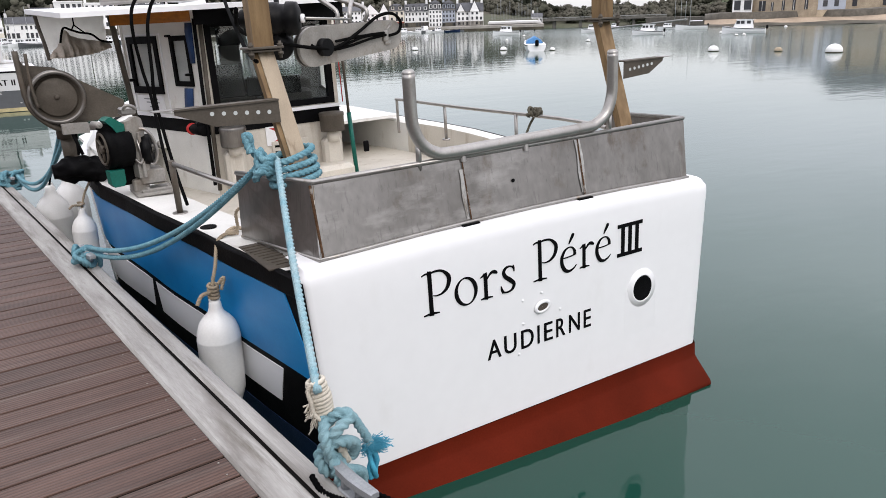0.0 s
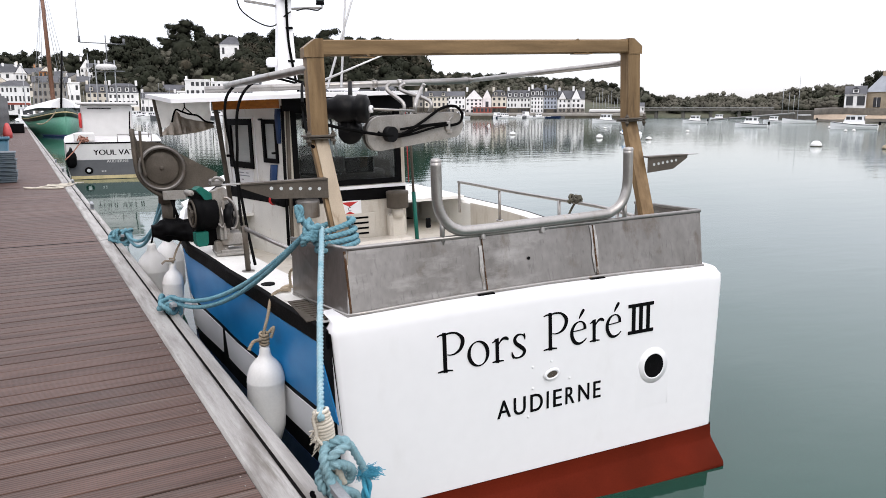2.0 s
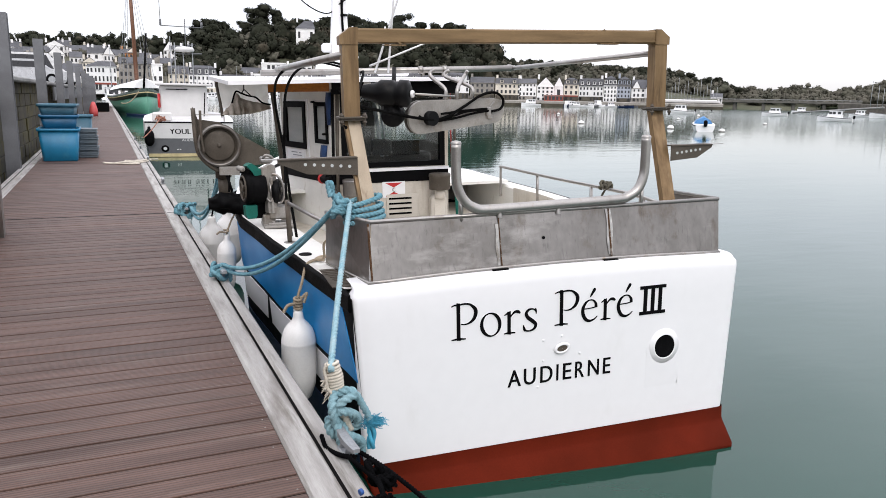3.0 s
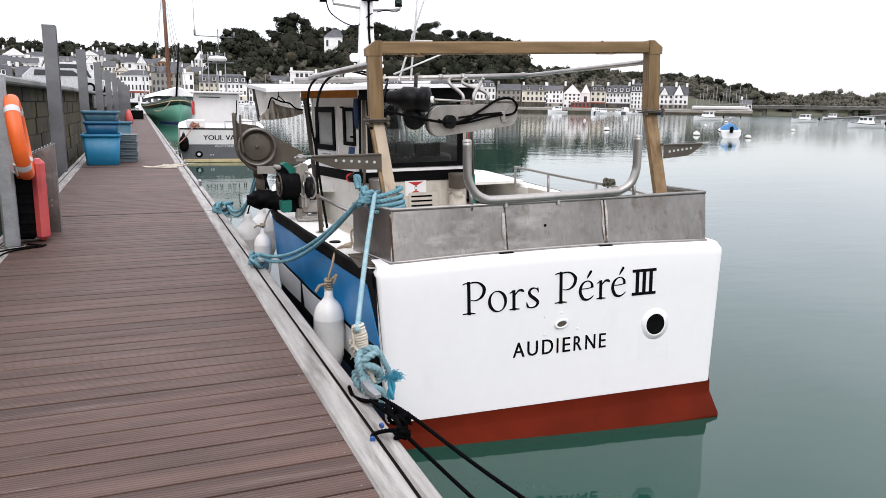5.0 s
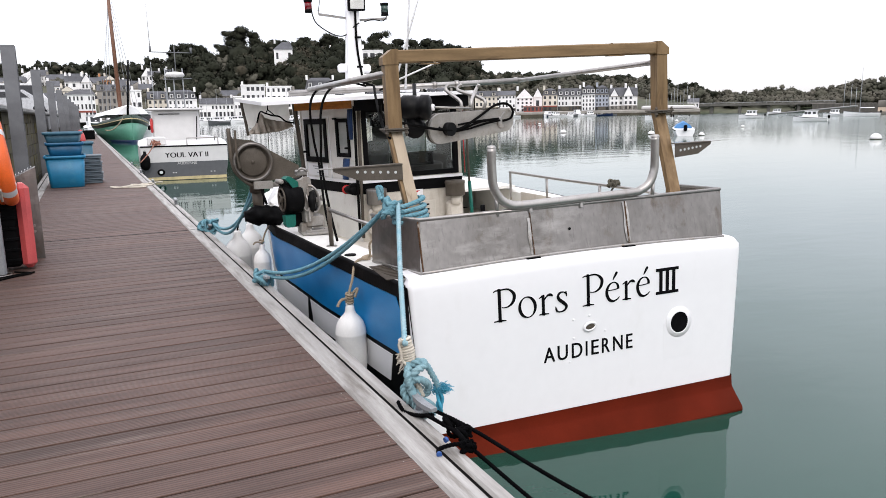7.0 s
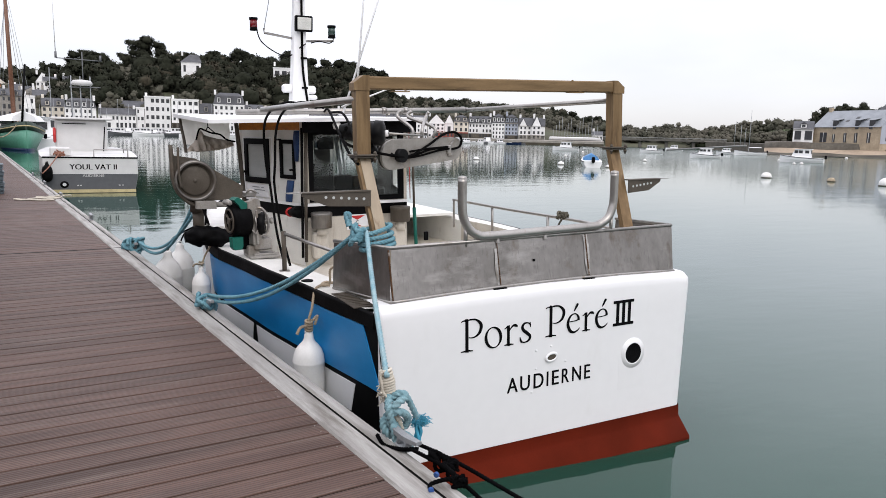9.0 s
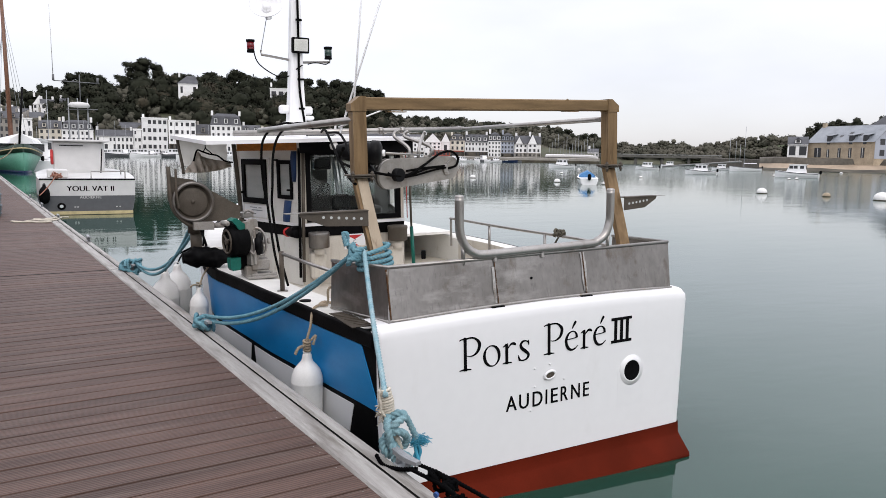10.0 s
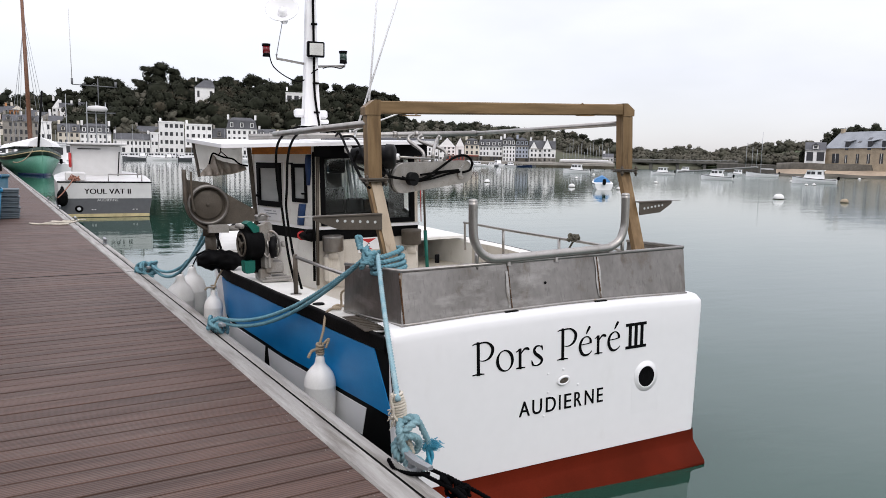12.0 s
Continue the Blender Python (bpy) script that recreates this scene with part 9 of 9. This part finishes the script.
def crown_cores(centres, radii, flat=0.7):
    """The dense inside of a crown: lumpy hulls on which the leaf tufts sit."""
    bm = bmesh.new()
    bmesh.ops.create_icosphere(bm, subdivisions=2, radius=1.0)
    unit = np.array([[tuple(v.co) for v in f.verts] for f in bm.faces]).reshape(-1, 3)
    bm.free()
    centres, radii = np.array(centres, float), np.array(radii, float)
    mid = centres.mean(0)
    out = []
    for c, r in zip(centres, radii):
        lump = 0.84 + 0.10 * np.sin(5.1 * unit[:, 0] + c[0]) * np.cos(4.3 * unit[:, 1] + c[1]) + 0.06 * np.sin(9 * unit[:, 2] + c[2])
        p = c + unit * (lump * r)[:, None] * np.array([1, 1, flat])
        o = (p - mid) / (np.abs(p - mid).max() + 1e-6)
        out.append(np.concatenate([p, unit + 0.5 * o + np.array([0, 0, 0.15])], 1))
    return np.concatenate(out)


def tree_clumps(rnd, base, height, spread, umbrella):
    cs, rr = [], []
    n = rnd.randint(14, 20)
    for k in range(n):
        a = rnd.uniform(0, 6.28)
        t = rnd.uniform(0.0, 1.0)
        rad = spread * (rnd.uniform(0.2, 0.8))
        z = height * (rnd.uniform(0.42, 0.95) if umbrella else rnd.uniform(0.4, 0.92))
        if not umbrella:
            rad *= 1.15 - z / height * 0.7
        cs.append((base[0] + rad * math.cos(a), base[1] + rad * math.sin(a), base[2] + z))
        rr.append(spread * rnd.uniform(0.34, 0.55))
    cs.append((base[0], base[1], base[2] + height * 0.85))
    rr.append(spread * 0.5)
    return cs, rr


def leaf_mesh(name, v, mat):
    me = bpy.data.meshes.new(name)
    n = len(v) // 3
    me.vertices.add(3 * n)
    me.vertices.foreach_set("co", np.asarray(v[:, :3], np.float32).ravel())
    me.loops.add(3 * n)
    me.loops.foreach_set("vertex_index", np.arange(3 * n, dtype=np.int32))
    me.polygons.add(n)
    me.polygons.foreach_set("loop_start", np.arange(0, 3 * n, 3, dtype=np.int32))
    me.update(calc_edges=True)
    nn = v[:, 3:] / np.linalg.norm(v[:, 3:], axis=1)[:, None]
    me.normals_split_custom_set_from_vertices(nn.tolist())
    me.materials.append(mat)
    return me


def tree(az, top_el, width, dist, seed, umbrella=True, mat=None, label="dark wind-shaped pine on the skyline"):
    rnd = random.Random(seed)
    zt = up(top_el, dist)
    height = max(9.0, 13 + rnd.uniform(-2, 2))
    spread = dist * math.tan(radians(width / 2))
    base = polar(az, dist, zt - height)
    th = thing("tree", Matrix.Translation(base), label, "tree", "skyline trees")
    cs, rr = tree_clumps(rnd, (0, 0, 0), height, spread, umbrella)
    g = Geo().cyl((0, 0, -8), (rnd.uniform(-0.5, 0.5), 0, height * 0.8), 0.45, 0.15, n=7)
    part("trunk", g, BARK, th)
    for c in cs[:5]:
        part("limb", Geo().cyl((0, 0, height * 0.45), c, 0.16, 0.06, n=5), BARK, th)
    part("crown", leaf_mesh("crown", np.concatenate([crown_cores(cs, np.array(rr) * 0.8, 0.7 if umbrella else 0.9), leaf_cloud(cs, rr, 4200, 0.48, seed, 0.7 if umbrella else 0.9)]), mat or LEAF), None, th)


for k, (az, el, wd) in enumerate(((5.7, 5.1, 1.1), (6.6, 5.25, 1.4), (7.4, 5.0, 1.1), (8.9, 5.2, 1.3), (9.7, 6.2, 1.5), (10.5, 6.4, 1.6), (11.2, 6.1, 1.1), (12.6, 5.6, 0.9), (13.3, 5.5, 0.9), (14.9, 5.75, 1.2), (15.6, 5.4, 1.1), (16.5, 6.0, 1.2), (17.2, 5.75, 1.1), (18.0, 5.3, 1.0), (20.3, 6.0, 1.5), (21.8, 5.5, 1.2), (22.8, 5.4, 1.2), (23.8, 5.55, 1.1), (24.6, 5.4, 1.1), (25.5, 5.2, 1.1), (26.3, 5.1, 0.9), (27.0, 4.95, 0.9), (31.4, 3.0, 0.8), (33.1, 2.9, 0.8), (32.3, 2.9, 0.7), (35.3, 2.75, 0.8), (36.2, 2.65, 0.7), (38.2, 2.5, 0.7), (40.2, 2.35, 0.7), (41.6, 2.15, 0.7), (43.4, 1.8, 0.8), (48.2, 1.3, 1.0), (47.4, 1.15, 0.8), (-7.2, 3.4, 1.0), (-6.3, 3.35, 0.9), (-4.3, 3.3, 0.9), (-2.8, 3.4, 0.8), (-1.1, 3.4, 0.8), (2.6, 3.6, 0.8), (4.4, 4.2, 0.9))):
    tree(az, el, wd, 425, 100 + k)
for k, (az, el, wd) in enumerate(((58.3, 2.2, 1.2), (59.0, 2.7, 1.3), (59.9, 2.75, 1.3), (60.7, 2.55, 1.2), (57.0, 1.3, 0.9))):
    tree(az, el, wd, 260, 300 + k, umbrella=False, label="bushy dark tree behind the granite building")


# gaps in the wood about the villas: azimuths, farthest distance, highest treetop
CLEARINGS = ((12.2, 14.2, 380, 4.4), (18.7, 20.9, 388, 4.6))


def wood(name, az0, az1, r0, r1, count, per, hgt, spread, mat, seed, label, size=0.55):
    """A wood of many crowns on the slope, far off, as one mass of leaves."""
    rnd = random.Random(seed)
    vs = []
    for k in range(count):
        az, r = rnd.uniform(az0, az1), r0 + (r1 - r0) * rnd.random() ** 0.8
        h = hgt * rnd.uniform(0.7, 1.25)
        base, sp = polar(az, r, ground(az, r) - 0.5), spread * rnd.uniform(0.7, 1.35)
        cs, rr = [], []
        for q in range(6):
            a = rnd.uniform(0, 6.28)
            t = sp * rnd.uniform(0.1, 0.6)
            cs.append((base.x + t * math.cos(a), base.y + t * math.sin(a), base.z + h * (0.15 + 0.13 * q)))
            rr.append(sp * rnd.uniform(0.42, 0.66) * (1.1 - 0.09 * q))
        if any(lo < az < hi and r < far and math.degrees(math.atan((base.z + h - EYE0.z) / r)) > el for lo, hi, far, el in CLEARINGS):
            continue
        vs.append(crown_cores(cs, np.array(rr) * 0.95, 0.8))
        vs.append(leaf_cloud(cs, rr, int(per * 0.7), size, seed * 999 + k, 0.8))
    ob = new(name, leaf_mesh(name, np.concatenate(vs), mat))
    tagged(ob, label, "wood", kind="stuff")


wood("hill_wood", 5.0, 27.6, 335, 425, 140, 2200, 10, 8.6, LEAF, 5, "dense dark evergreen wood on the hill", 0.7)
wood("bare_wood", 4.0, 28.5, 328, 425, 230, 420, 7, 3.8, LEAF2, 6, "grey-brown leafless winter trees on the hill", 0.42)
wood("ridge_wood", 28.0, 44.6, 345, 432, 240, 420, 5.6, 3.6, LEAF2, 7, "greyish wood along the low ridge", 0.5)
wood("ridge_wood", 28.0, 44.8, 392, 435, 120, 480, 6.2, 4.0, LEAF, 8, "dark trees along the low ridge", 0.5)
wood("hedge_wood", 44.6, 50.0, 395, 435, 60, 380, 6, 3.2, LEAF2, 9, "hedgerow trees above the bridge", 0.5)
wood("hedge_wood", 50.0, 57.5, 336, 356, 60, 300, 3.0, 3.0, LEAF2, 10, "riverside bushes below the pasture", 0.45)
wood("hedge_wood", 49.8, 57.5, 412, 436, 90, 340, 5, 3.2, LEAF2, 11, "hedge along the pasture's crest", 0.5)
wood("bank_wood", 58.2, 75.0, 330, 430, 120, 400, 8, 4.5, LEAF, 12, "dark wood behind the granite building", 0.6)
wood("town_trees", -12.0, 5.0, 345, 432, 60, 320, 6, 3.2, LEAF2, 13, "trees between the hillside houses", 0.45)
wood("town_trees", -14.0, 4.8, 408, 436, 115, 420, 9.5, 4.6, LEAF, 14, "dark trees along the town's skyline", 0.5)
wood("hedge_wood", 44.4, 50.2, 361, 385, 60, 320, 2.6, 3.0, LEAF2, 15, "low scrub on the bank beyond the bridge", 0.5)


# ---- decking: the planks near the camera each by itself, the far ones joined ----
pm = Geo().box((0, 0, 0), (DECK_R - DECK_L, PITCH - 0.0145, 0.024), 0.0025).mesh("plank")
pm.materials.append(BOARD)
rnd = random.Random(6)
k0 = -42
for k in range(k0, k0 + 298):
    ob = part("plank", pm, None, pontoon)
    ob.location = ((DECK_L + DECK_R) / 2, 0.106 + k * PITCH, -0.012 + rnd.uniform(-0.0012, 0.0012))
g = Geo()
for k in list(range(-61, k0)) + list(range(k0 + 298, 625)):
    g.box(((DECK_L + DECK_R) / 2, 0.106 + k * PITCH, -0.012), (DECK_R - DECK_L, PITCH - 0.0145, 0.024))
tagged(part("planking", g, BOARD, pontoon), kind="stuff")
